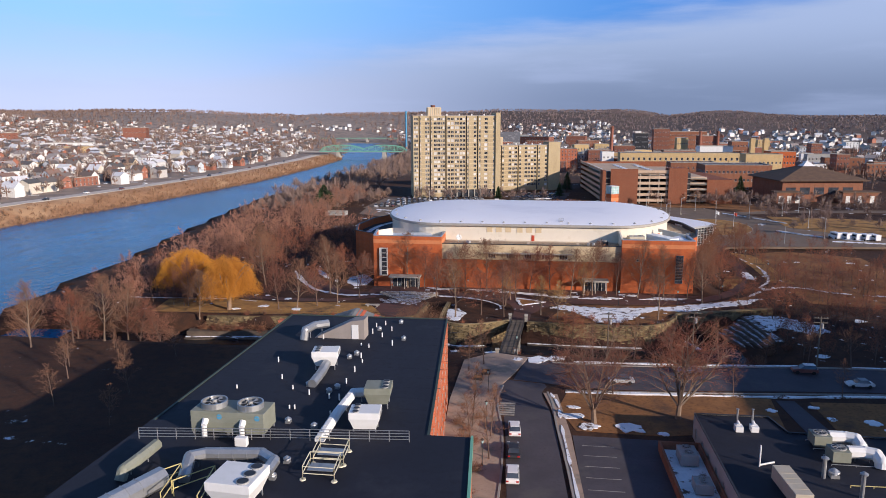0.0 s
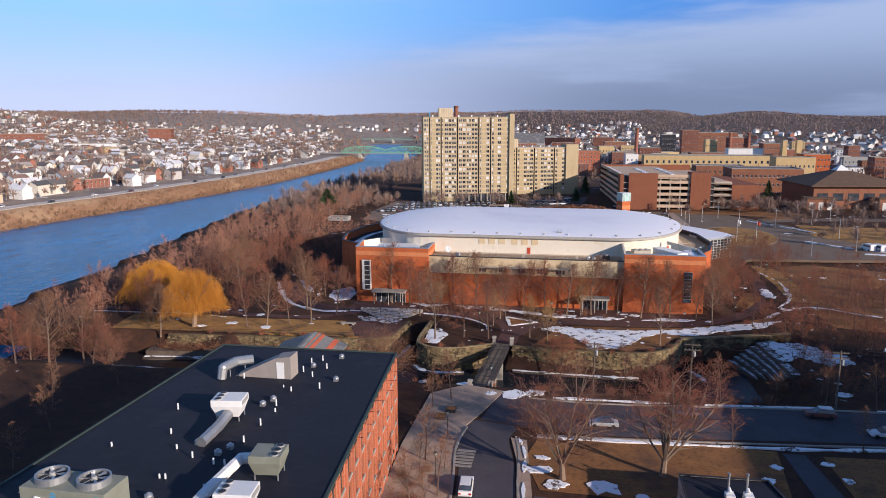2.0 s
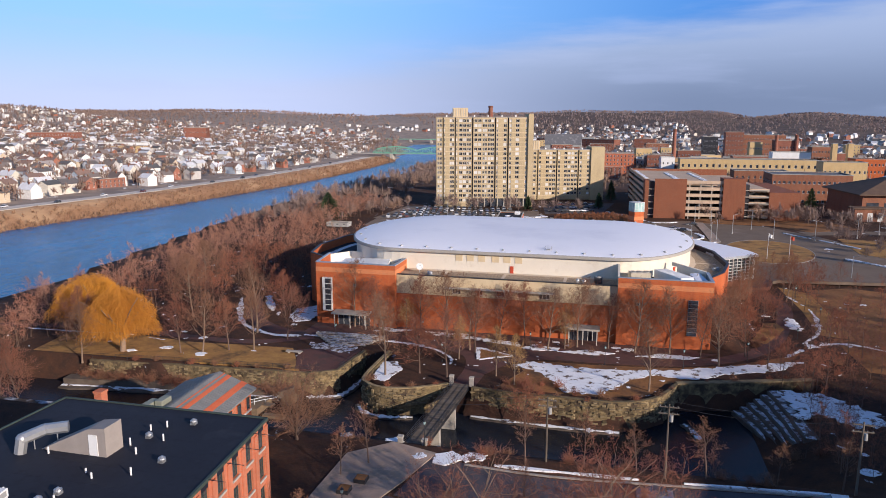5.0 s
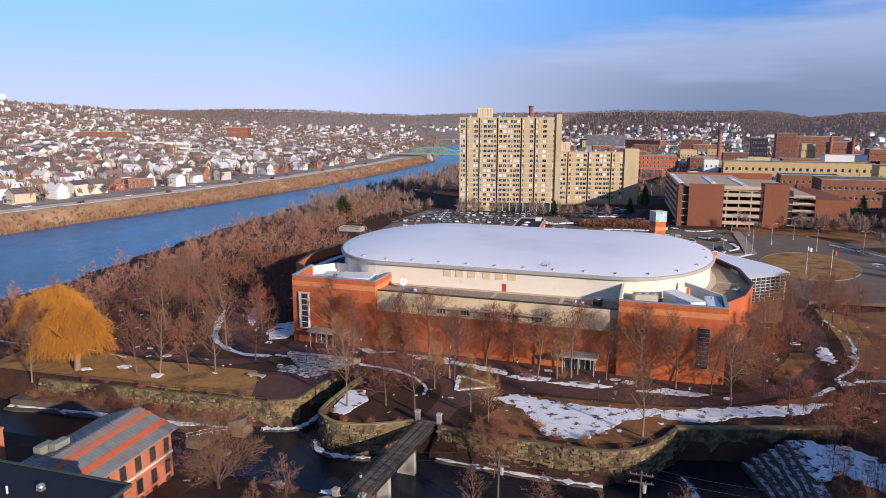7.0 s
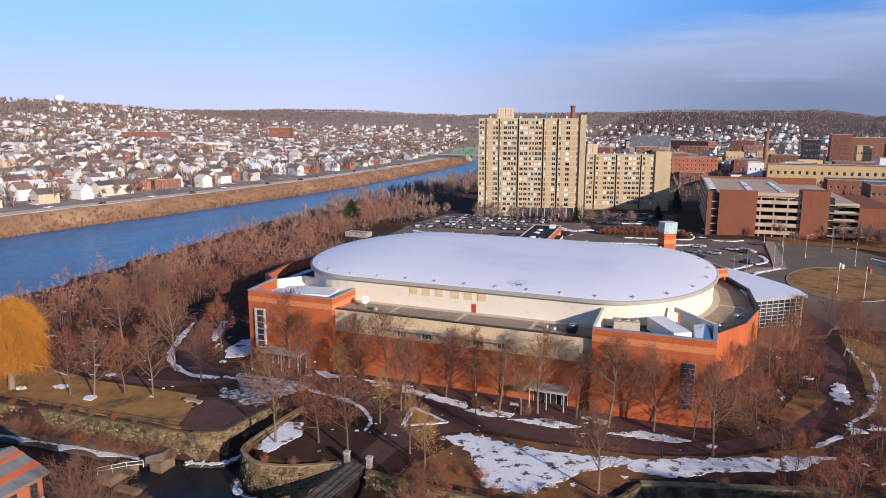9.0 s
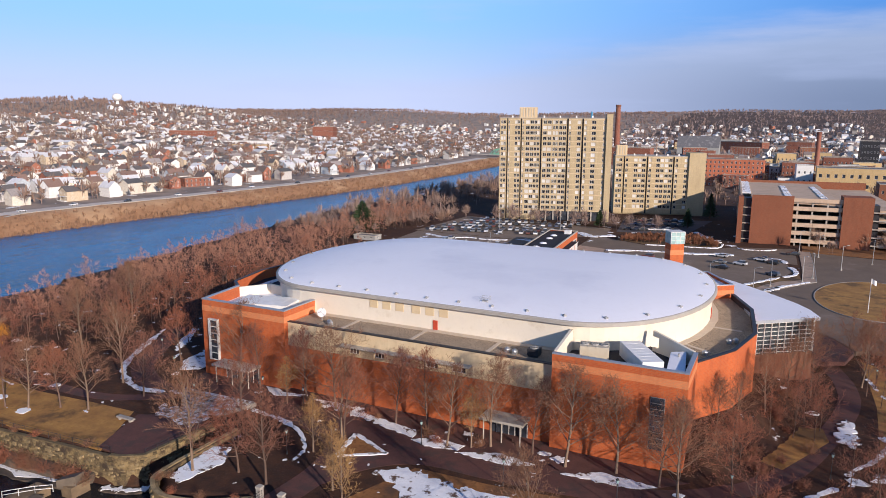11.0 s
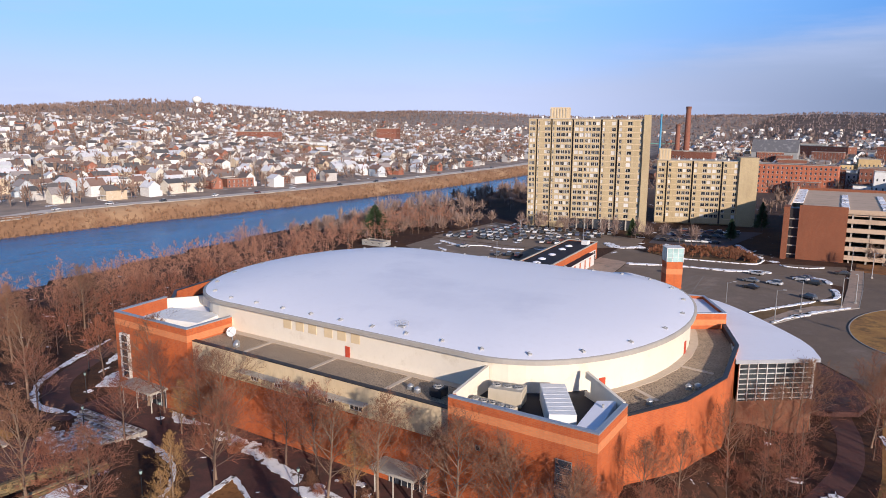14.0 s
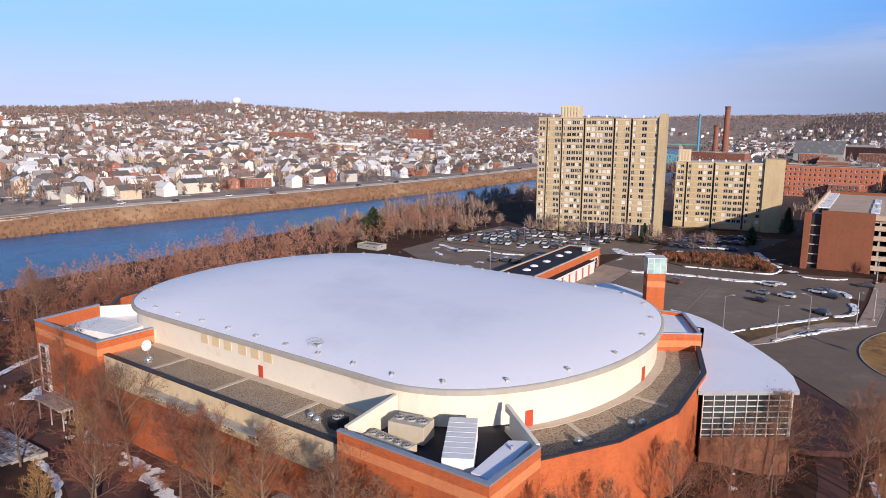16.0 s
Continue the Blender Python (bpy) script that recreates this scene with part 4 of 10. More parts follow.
    part("lobby_roof", mb, [roof_white, flash_metal], T, "white curved lobby roof")
    inner = [(50.4, 42.6), (60.1, 50.2), (58.5, 55.0), (53.7, 62.4), (48.2, 69.1), (42.5, 75.3), (36.8, 79.5)]
    for a, b in zip(inner, inner[1:]):
        u = unit(b[0] - a[0], b[1] - a[1])
        L = math.hypot(b[0] - a[0], b[1] - a[1])
        mb = MB()
        mb.obox(a, u, 0, L, -0.05, 0.4, -0.5, 5.6)
        part("lobby_base", mb, brick_brown, T, "brown brick base below the glass")
        mb = MB()
        mb.obox(a, u, 0, L, 0.1, 0.2, 5.6, 11.9, 0)
        g = part("glass_wall", mb, glass_blue, T, "lobby curtain wall with white mullions")
        mb = MB()
        for i in range(int(L / 1.5) + 1):
            s = min(L - 0.08, i * 1.5)
            mb.obox(a, u, s, s + 0.09, -0.1, 0.12, 5.6, 11.9)
        for i in range(8):
            z = 5.9 + i * 0.82
            mb.obox(a, u, 0, L, -0.06, 0.115, z, z + 0.09)
        part("mullions", mb, window_white, g)
    # low white roof of the rear entrance, and its wall
    mb = MB()
    mb.prism([(13.0, 84.0), (26.6, 82.0), (27.8, 86.6), (22.0, 90.6), (16.4, 93.4), (13.2, 92.2)], 12.4, 12.9, 1, 0)
    part("rear_roof", mb, [roof_white, flash_metal], T, "white roof of the rear entrance")
    mb = MB()
    mb.prism([(13.4, 76.6), (26.0, 76.6), (26.2, 82.4), (27.2, 86.4), (21.6, 90.0), (16.3, 92.8), (13.6, 91.8)], -0.5, 12.4)
    part("rear_wall", mb, brick_arena, T, "red brick wall of the rear entrance")
    # square brick stair pillar with a glass lantern
    mb = MB()
    mb.obox((28.8, 79.2), unit(3.1, 1.9), 0, 3.4, 0, 3.4, -0.5, 19.3)
    p = part("pillar", mb, brick_arena, T, "square brick pillar with a glass lantern")
    mb = MB()
    mb.obox((28.8, 79.2), unit(3.1, 1.9), -0.03, 3.43, -0.03, 3.43, 16.6, 17.8)
    part("brick_band", mb, brick_band, p)
    mb = MB()
    mb.obox((28.8, 79.2), unit(3.1, 1.9), -0.05, 3.45, -0.05, 3.45, 19.3, 22.2, 0)
    l_ = part("lantern", mb, glass_frost, p, "frosted glass lantern")
    mb = MB()
    mb.obox((28.8, 79.2), unit(3.1, 1.9), -0.12, 3.52, -0.12, 3.52, 22.2, 22.34)
    for s in (-0.1, 1.1, 2.25, 3.4):
        mb.obox((28.8, 79.2), unit(3.1, 1.9), s, s + 0.1, -0.11, -0.06, 19.3, 22.2)
        mb.obox((28.8, 79.2), unit(3.1, 1.9), 3.46, 3.51, s, s + 0.1, 19.3, 22.2)
    for z in (20.2, 21.2):
        mb.obox((28.8, 79.2), unit(3.1, 1.9), -0.1, 3.5, -0.1, -0.06, z, z + 0.07)
    part("lantern_frame", mb, window_white, p)
    # tall corner windows
    for x0, w_, z0, z1 in ((-44.1, 2.1, 3.4, 11.2), (38.5, 2.0, 3.0, 10.8)):
        mb = MB()
        e_ = 0.15 if x0 < 0 else 0.0
        mb.box(x0 - e_, -0.5 if x0 < 0 else -0.12, z0 - e_, x0 + w_ + e_, -0.01, z1 + e_)
        fr = part("window", mb, window_white if x0 < 0 else grey_paint, T, "tall framed bay window")
        nc, nr = (1, 6) if x0 < 0 else (1, 9)
        for i in range(nc):
            for j in range(nr):
                h = (z1 - z0) / nr
                mb = MB()
                xx = x0 + w_ * i / nc
                e_ = 0.1 if x0 < 0 else 0.05
                yf = -0.5 if x0 < 0 else -0.12
                mb.box(xx + e_ + (0.45 if x0 < 0 else 0), yf - 0.05, z0 + h * j + e_, xx + w_ / nc - e_, yf, z0 + h * (j + 1) - e_)
                part("pane", mb, glass_dark, fr)
    # small square windows
    for x, z in ((-36.6, 9.4), (28.0, 8.9)):
        mb = MB()
        mb.box(x, -0.06, z, x + 0.7, 0.02, z + 0.7, 0)
        mb.box(x + 0.1, -0.09, z + 0.1, x + 0.6, -0.06, z + 0.6, 1)
        part("small_window", mb, [concrete, glass_dark], T)
    # entrance canopies
    for x0, x1, y0, z in ((-41.0, -32.0, -3.4, 3.3), (13.4, 20.6, -2.6, 3.3)):
        mb = MB()
        mb.box(x0, y0, z, x1, 0.9, z + 0.4)
        c = part("entrance_canopy", mb, concrete, T, "flat concrete entrance canopy on posts")
        for x in (x0 + 0.6, (x0 + x1) / 2, x1 - 0.6):
            mb = MB()
            mb.tube((x, y0 + 0.5, -0.1), (x, y0 + 0.5, z), 0.11, 0.11, 8)
            part("canopy_post", mb, concrete, c)
        mb = MB()
        yb = 0.0 if x0 < 0 else 1.2
        mb.box(x0 + 0.5, yb - 0.08, 0, x1 - 0.5, yb - 0.01, z - 0.1)
        d = part("entrance_glazing", mb, glass_dark, T)
        for i in range(7):
            x = x0 + 0.5 + (x1 - x0 - 1.1) * i / 6
            mb = MB()
            mb.box(x, yb - 0.13, 0, x + 0.1, yb - 0.081, z - 0.1)
            part("glazing_bar", mb, window_white, d)
    # parapet screen and sky-lights on the blocks
    return T


arena()


def box_unit(name, label, cat, x0, y0, z0, x1, y1, z1, mat, turn=0.0, fans=0, group=""):
    """Rooftop air handler: casing on skids with seams and fan openings."""
    T = thing(name, label, cat, ((x0 + x1) / 2, (y0 + y1) / 2, z0), group)
    lx, ly, h = x1 - x0, y1 - y0, z1 - z0
    c = ((x0 + x1) / 2, (y0 + y1) / 2)
    u = (math.cos(radians(turn)), math.sin(radians(turn)))
    mb = MB()
    mb.obox(c, u, -lx / 2, lx / 2, -ly / 2, ly / 2, z0 + 0.2, z1)
    part("casing", mb, mat, T, bevel=0.04)
    for s in (-0.35, 0.35):
        mb = MB()
        mb.obox(c, u, -lx / 2 + 0.1, lx / 2 - 0.1, s * ly - 0.08, s * ly + 0.08, z0, z0 + 0.2)
        part("skid", mb, dark_metal, T)
    long_x = lx >= ly
    L, W = (lx, ly) if long_x else (ly, lx)
    mb = MB()
    for i in range(1, int(L / 1.2)):
        s = -L / 2 + i * 1.2
        if long_x:
            mb.obox(c, u, s - 0.03, s + 0.03, -ly / 2 - 0.02, ly / 2 + 0.02, z0 + 0.25, z1 + 0.02)
        else:
            mb.obox(c, u, -lx / 2 - 0.02, lx / 2 + 0.02, s - 0.03, s + 0.03, z0 + 0.25, z1 + 0.02)
    if mb.v:
        part("seams", mb, mat, T)
    for i in range(fans):
        s = -L / 2 + L * (i + 0.5) / fans
        a, b = (s, 0) if long_x else (0, s)
        p = (c[0] + u[0] * a - u[1] * b, c[1] + u[1] * a + u[0] * b)
        r = min(W * 0.4, L / fans * 0.42)
        mb = MB()
        mb.tube((*p, z1), (*p, z1 + 0.18), r, r, 14)
        f = part("fan_guard", mb, grey_paint, T)
        mb = MB()
        mb.tube((*p, z1 + 0.18), (*p, z1 + 0.19), r * 0.86, r * 0.86, 14)
        part("fan_opening", mb, dark_metal, f)
        mb = MB()
        for k in range(4):
            t = math.pi * k / 4
            mb.bar((p[0] - r * 0.85 * math.cos(t), p[1] - r * 0.85 * math.sin(t), z1 + 0.21), (p[0] + r * 0.85 * math.cos(t), p[1] + r * 0.85 * math.sin(t), z1 + 0.21), 0.06)
        mb.tube((*p, z1 + 0.19), (*p, z1 + 0.25), r * 0.25, r * 0.2, 10)
        part("fan_grille", mb, grey_paint, f)
    return T


box_unit("roof_chiller", "white rooftop chiller with brown fan tops in a roof well", "rooftop unit", 26.4, 5.6, 12.6, 30.8, 8.4, 14.9, beige_paint, 12, 3)
box_unit("condenser_row", "low rooftop condenser with a row of fans", "rooftop unit", 25.0, 2.9, 12.6, 31.2, 4.9, 13.6, beige_paint, -3, 5)
box_unit("air_handler", "long ribbed white rooftop air handler", "rooftop unit", 34.1, 1.6, 12.6, 37.3, 11.4, 15.1, white_paint, 31)
T = thing("roof_cover", "low roof curb covered with a white membrane beside the parapet", "roof curb", (41, 6, 12.6))
mb = MB()
mb.prism([(40.15, 1.75), (42.7, 1.6), (41.6, 11.3), (39.5, 9.9)], 12.6, 14.5)
part("curb", mb, roof_white, T, bevel=0.06)
mb = MB()
mb.tube((40.9, 8.2, 14.5), (40.9, 8.2, 14.95), 0.16, 0.16, 10)
part("vent_stub", mb, grey_paint, T)
box_unit("air_handler", "long white rooftop air handler in a snowy roof well", "rooftop unit", -41.5, 3.5, 12.6, -30.0, 10.0, 14.3, white_paint, 12)
box_unit("roof_grate", "low dark grated roof unit", "rooftop unit", -33.0, 0.9, 12.6, -27.5, 4.0, 13.2, grey_paint)


def dish(x, y, z):
    T = thing("satellite_dish", "white satellite dish on a short mast", "satellite dish", (x, y, z))
    mb = MB()
    mb.tube((x, y, z), (x, y, z + 1.0), 0.09, 0.09, 8)
    part("mast", mb, steel_galv, T)
    d = Vector((0.35, -0.8, 0.45)).normalized()
    c = Vector((x, y, z + 1.4))
    a = d.cross(Vector((0, 0, 1))).normalized()
    e = d.cross(a)
    mb = MB()
    rings, n = 5, 20
    for k in range(rings + 1):
        r = 0.85 * k / rings
        for i in range(n):
            t = 2 * math.pi * i / n
            mb.v.append(tuple(c + a * (r * math.cos(t)) + e * (r * math.sin(t)) + d * (0.28 * (k / rings) ** 2)))
    for k in range(rings):
        for i in range(n):
            j = (i + 1) % n
            mb.f.append((k * n + i, k * n + j, (k + 1) * n + j, (k + 1) * n + i))
            mb.m.append(0)
    o = part("reflector", mb, white_paint, T, smooth=True)
    sd = o.modifiers.new("thickness", "SOLIDIFY")
    sd.thickness = 0.05
    mb = MB()
    tip = c + d * 1.0
    for t in (0.3, 2.4, 4.5):
        mb.tube(c + a * (1.1 * math.cos(t)) + e * (1.1 * math.sin(t)) + d * 0.25, tip, 0.03, 0.03, 6)
    mb.ball(tip, 0.14, 8)
    part("feed", mb, steel_galv, T)


dish(-21.9, 5.6, 12.4)


def roof_fan(x, y, z, s=1.0, mat=None, group="roof fans"):
    """Mushroom exhaust fan on a curb."""
    T = thing("exhaust_fan", "spun-metal mushroom exhaust fan on a roof curb", "roof fan", (x, y, z), group)
    mb = MB()
    mb.box(x - 0.4 * s, y - 0.4 * s, z, x + 0.4 * s, y + 0.4 * s, z + 0.35 * s)
    part("curb", mb, steel_galv, T)
    mb = MB()
    mb.tube((x, y, z + 0.35 * s), (x, y, z + 0.55 * s), 0.3 * s, 0.34 * s, 12)
    mb.tube((x, y, z + 0.55 * s), (x, y, z + 0.7 * s), 0.55 * s, 0.5 * s, 12)
    mb.tube((x, y, z + 0.7 * s), (x, y, z + 0.95 * s), 0.42 * s, 0.16 * s, 12)
    part("hood", mb, mat or steel_galv, T)


for p in ((-19.3, 4.3), (-18.6, 3.6), (15.2, 4.4), (16.6, 4.0)):
    roof_fan(*p, 12.4, 0.9)
box_unit("roof_condenser", "dark square rooftop condenser", "rooftop unit", 18.8, 3.6, 12.4, 20.6, 5.4, 13.7, dark_metal, 0, 1)
for p in ((43.6, 18.4), (47.6, 27.6), (46.6, 26.6)):
    roof_fan(*p, 12.0, 0.9)

# ---- towers and garage ----
tower_frame = [window_white, glass_dark]


def slab_tower(name, label, o, u, z0, ztop, nfl, segs, slots, length, depth, blank, pent, stilts):
    """Apartment slab: segments of window bays between dark slots, thin floor bands, an end fin and a penthouse."""
    T = thing(name, label, "apartment tower", (o[0], o[1], z0))
    fh = (ztop - 0.6 - (z0 + 2.2)) / nfl
    rows = [(z0 + 2.2 + fh * i + 0.62, z0 + 2.2 + fh * i + 2.18) for i in range(nfl)]
    P = lambda a, b: (o[0] + u[0] * a - u[1] * b, o[1] + u[1] * a + u[0] * b)
    allh = []
    for a, b, cols in segs:
        zb = z0 + (2.2 + fh * 0.9 if a >= stilts else 0.0)
        rr = [r for r in rows if r[0] > zb + 0.2]
        mb = MB()
        hs = facade(mb, P(a, 0), u, b - a, zb, ztop, [(c - a, d - a) for c, d in cols], rr, 0.22)
        mb.obox(o, u, a + 0.01, b - 0.01, 0.45, 1.2, zb, ztop - 0.01)
        part("wall_bay", mb, brick_tan, T, "tan brick bay")
        allh += hs
    for a, b in slots:
        mb = MB()
        mb.obox(o, u, a, b, 0.9, 1.2, z0, ztop)
        part("recess", mb, dark_metal, T, "dark vertical recess")
    mb = MB()
    mb.obox(o, u, 0, length, 1.2, depth, z0 - 2, ztop - 0.02)
    part("body", mb, brick_tan, T)
    for i in range(nfl + 1):
        z = z0 + 2.2 + fh * i
        mb = MB()
        for a, b, cols in segs:
            if a < stilts or i > 0:
                mb.obox(o, u, a, b, -0.07, 0.02, z, z + 0.24)
        if mb.v:
            part("floor_band", mb, cream_aged, T)
    k = stilts
    while k < length - 1:
        mb = MB()
        mb.obox(o, u, k, k + 0.6, 0.0, 0.6, z0 - 2, z0 + 2.2 + fh)
        part("ground_pier", mb, concrete, T)
        k += 3.6
    if stilts < length:
        mb = MB()
        mb.obox(o, u, stilts, length, 0.7, 1.19, z0 - 1, z0 + 2.2 + fh)
        part("ground_glazing", mb, glass_dark, T)
    mb = MB()
    mb.obox(o, u, -0.15, length + 0.1, -0.15, depth + 0.15, ztop, ztop + 0.35)
    part("parapet", mb, concrete, T)
    mb = MB()
    mb.obox(o, u, length, length + blank, -1.0, depth * 0.75, z0 - 2, ztop + 2.0)
    part("end_fin", mb, brick_tan, T, "tall blank tan end wall")
    a, b, h = pent
    mb = MB()
    mb.obox(o, u, a, b, 2.5, 9.0, ztop + 0.35, ztop + h)
    q = part("penthouse", mb, cream_aged, T, "weathered louvred rooftop machine house")
    mb = MB()
    s = a + 0.3
    while s < b - 0.5:
        mb.obox(o, u, s, s + 0.5, 2.3, 2.5, ztop + 0.8, ztop + h - 0.4)
        s += 1.3
    part("louvre", mb, beige_paint, q)
    for i in range(6):
        s = length * (i + 0.7) / 6.6
        mb = MB()
        mb.obox(o, u, s, s + 0.7, 3, 3.7, ztop + 0.35, ztop + 1.3)
        part("roof_vent", mb, white_paint, T)
    return T, allh


SLOT = [(3.3, 3.95), (9.9, 10.55), (19.3, 20.1), (31.7, 32.5), (38.7, 39.5)]
SEGS = [(0.0, 3.3, [(0.5, 1.6), (1.75, 2.85)]), (3.95, 9.9, [(4.15, 4.75), (7.2, 8.4), (8.55, 9.7)]), (10.55, 19.3, [(10.75, 11.45), (12.4, 14.2), (14.5, 16.2), (16.4, 17.6), (17.8, 19.0)]),
        (20.1, 31.7, [(20.6, 22.3), (22.7, 24.5), (25.2, 26.3), (26.5, 27.6), (28.1, 29.6), (29.8, 31.4)]), (32.5, 38.7, [(32.75, 33.6), (36.6, 38.3)]), (39.5, 50.0, [(39.8, 40.9), (43.2, 45.2), (48.5, 49.3)])]
tow, tow_h = slab_tower("tall_apartment_tower", "tall tan brick apartment slab with dark recesses and rows of windows", (-73.3, 221.1), unit(50.3, 13.6), 1.5, 50.0, 18, SEGS, SLOT, 50.0, 17.0, 2.8, (9.0, 17.2, 5.2), 19.0)
SLOT2 = [(4.2, 4.9), (15.6, 16.4), (28.6, 29.4)]
SEGS2 = [(0.0, 4.2, [(0.6, 1.8), (2.0, 3.4)]), (4.9, 15.6, [(5.2, 6.4), (9.4, 11.2), (11.6, 13.1), (13.4, 15.2)]), (16.4, 28.6, [(16.7, 18.0), (20.4, 22.2), (22.5, 24.2), (24.7, 26.4), (26.7, 28.3)]),
         (29.4, 36.4, [(29.8, 31.0), (34.2, 35.8)])]
low, low_h = slab_tower("low_apartment_slab", "lower tan brick apartment slab beside the tall tower", (-27.4, 266.3), unit(42.6, 13.0), 2.0, 31.2, 10, SEGS2, SLOT2, 36.4, 15.0, 8.0, (0.5, 6.0, 5.5), 99.0)


def garage():
    o, u = (41.0, 203.0), unit(0.996, 0.07)
    T = thing("parking_garage", "brown brick parking garage with open concrete decks", "parking garage", (41, 203, 2))
    def blk(name, a0, a1, b0, b1, z0, z1, mat, label=""):
        mb = MB()
        A = lambda a: float(np.interp(a, [-4.2, 0, 12.2, 30, 38.5, 50, 66], [-4.8, 0, 14.9, 31.6, 41.7, 53, 67]))
        Z = lambda z: 2 + (z - 2) * 1.15 if z > 2 else z
        mb.obox(o, u, A(a0), A(a1), b0, b1, Z(z0), Z(z1))
        return part(name, mb, mat, T, label)
    blk("brick_front", 0, 12.2, 0, 0.8, 0, 18.2, brick_garage, "brown brick stair front")
    blk("stair_tower", -4.2, -2.6, -2.0, 6, 0, 17.6, brick_garage)
    # set-back recess faces are coloured near black
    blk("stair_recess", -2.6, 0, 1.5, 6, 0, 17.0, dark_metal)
    blk("brick_tower", 30, 38.5, -0.8, 8, 0, 18.6, brick_garage, "brown brick lift tower")
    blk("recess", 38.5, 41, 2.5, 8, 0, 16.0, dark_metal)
    blk("brick_wing", 50, 66, 1.2, 60, 0, 13.0, brick_garage, "lower brick wing")
    blk("roof_deck", 0.2, 30, 1, 95, 15.6, 16.2, deck_conc, "tan concrete roof deck")
    blk("roof_deck", 30, 50, 4, 95, 13.6, 14.2, deck_conc, "tan concrete roof deck")
    for i in range(6):
        z = 3.6 + i * 2.75
        blk("deck_spandrel", 12.2, 30, 0.2, 0.8, z - 1.1, z + 0.25, deck_conc, "tan concrete deck parapet")
        blk("deck_spandrel", -3.6, -3.0, 6, 95, z - 1.1, z + 0.25, deck_conc)
        if i < 5:
            blk("deck_spandrel", 41, 50, 2.0, 2.6, z - 1.5, z - 0.2, deck_conc)
            blk("deck_slab", -3.0, 49.9, 1, 94, z - 1.0, z - 0.7, concrete)
    # solid dark block behind the open decks stands for their shaded inside
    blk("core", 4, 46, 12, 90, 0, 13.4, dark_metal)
    blk("back_wall", -3.6, 50, 94, 95, 0, 17.2, brick_garage)
    for a, b in ((10.6, 13.0), (24.0, 26.5)):
        for s in range(4):
            blk("plough_snow", a + s * 0.2, b + s * 0.1, 4 + s * 18, 20 + s * 18, 16.2, 16.45, snow)
    blk("roof_edge_snow", -3.6, 0.2, 30, 95, 16.2, 16.5, snow)
    for a in (13.5, 19.0, 24.5, 29.0):
        blk("column", a, a + 0.6, 0.85, 1.5, 0, 17, concrete)


garage()
set_windows(tow, tow_h, unit(50.3, 13.6), 2, 1, [window_white, flat_glass], 0.085, "pair")
set_windows(low, low_h, unit(42.6, 13.0), 2, 1, [window_white, flat_glass], 0.085, "pair")

# ---- the mill in front ----
taupe_paint = surf("taupe_paint", (0.34, 0.30, 0.27), (0.29, 0.255, 0.23), 0.7, 0.7, 5.0, 0.1, 0.03)
mill_sash = surf("dark_green_sash", (0.055, 0.075, 0.06), (0.04, 0.055, 0.045), 0.7, 0.6, 5.0, 0.1, 0.0)


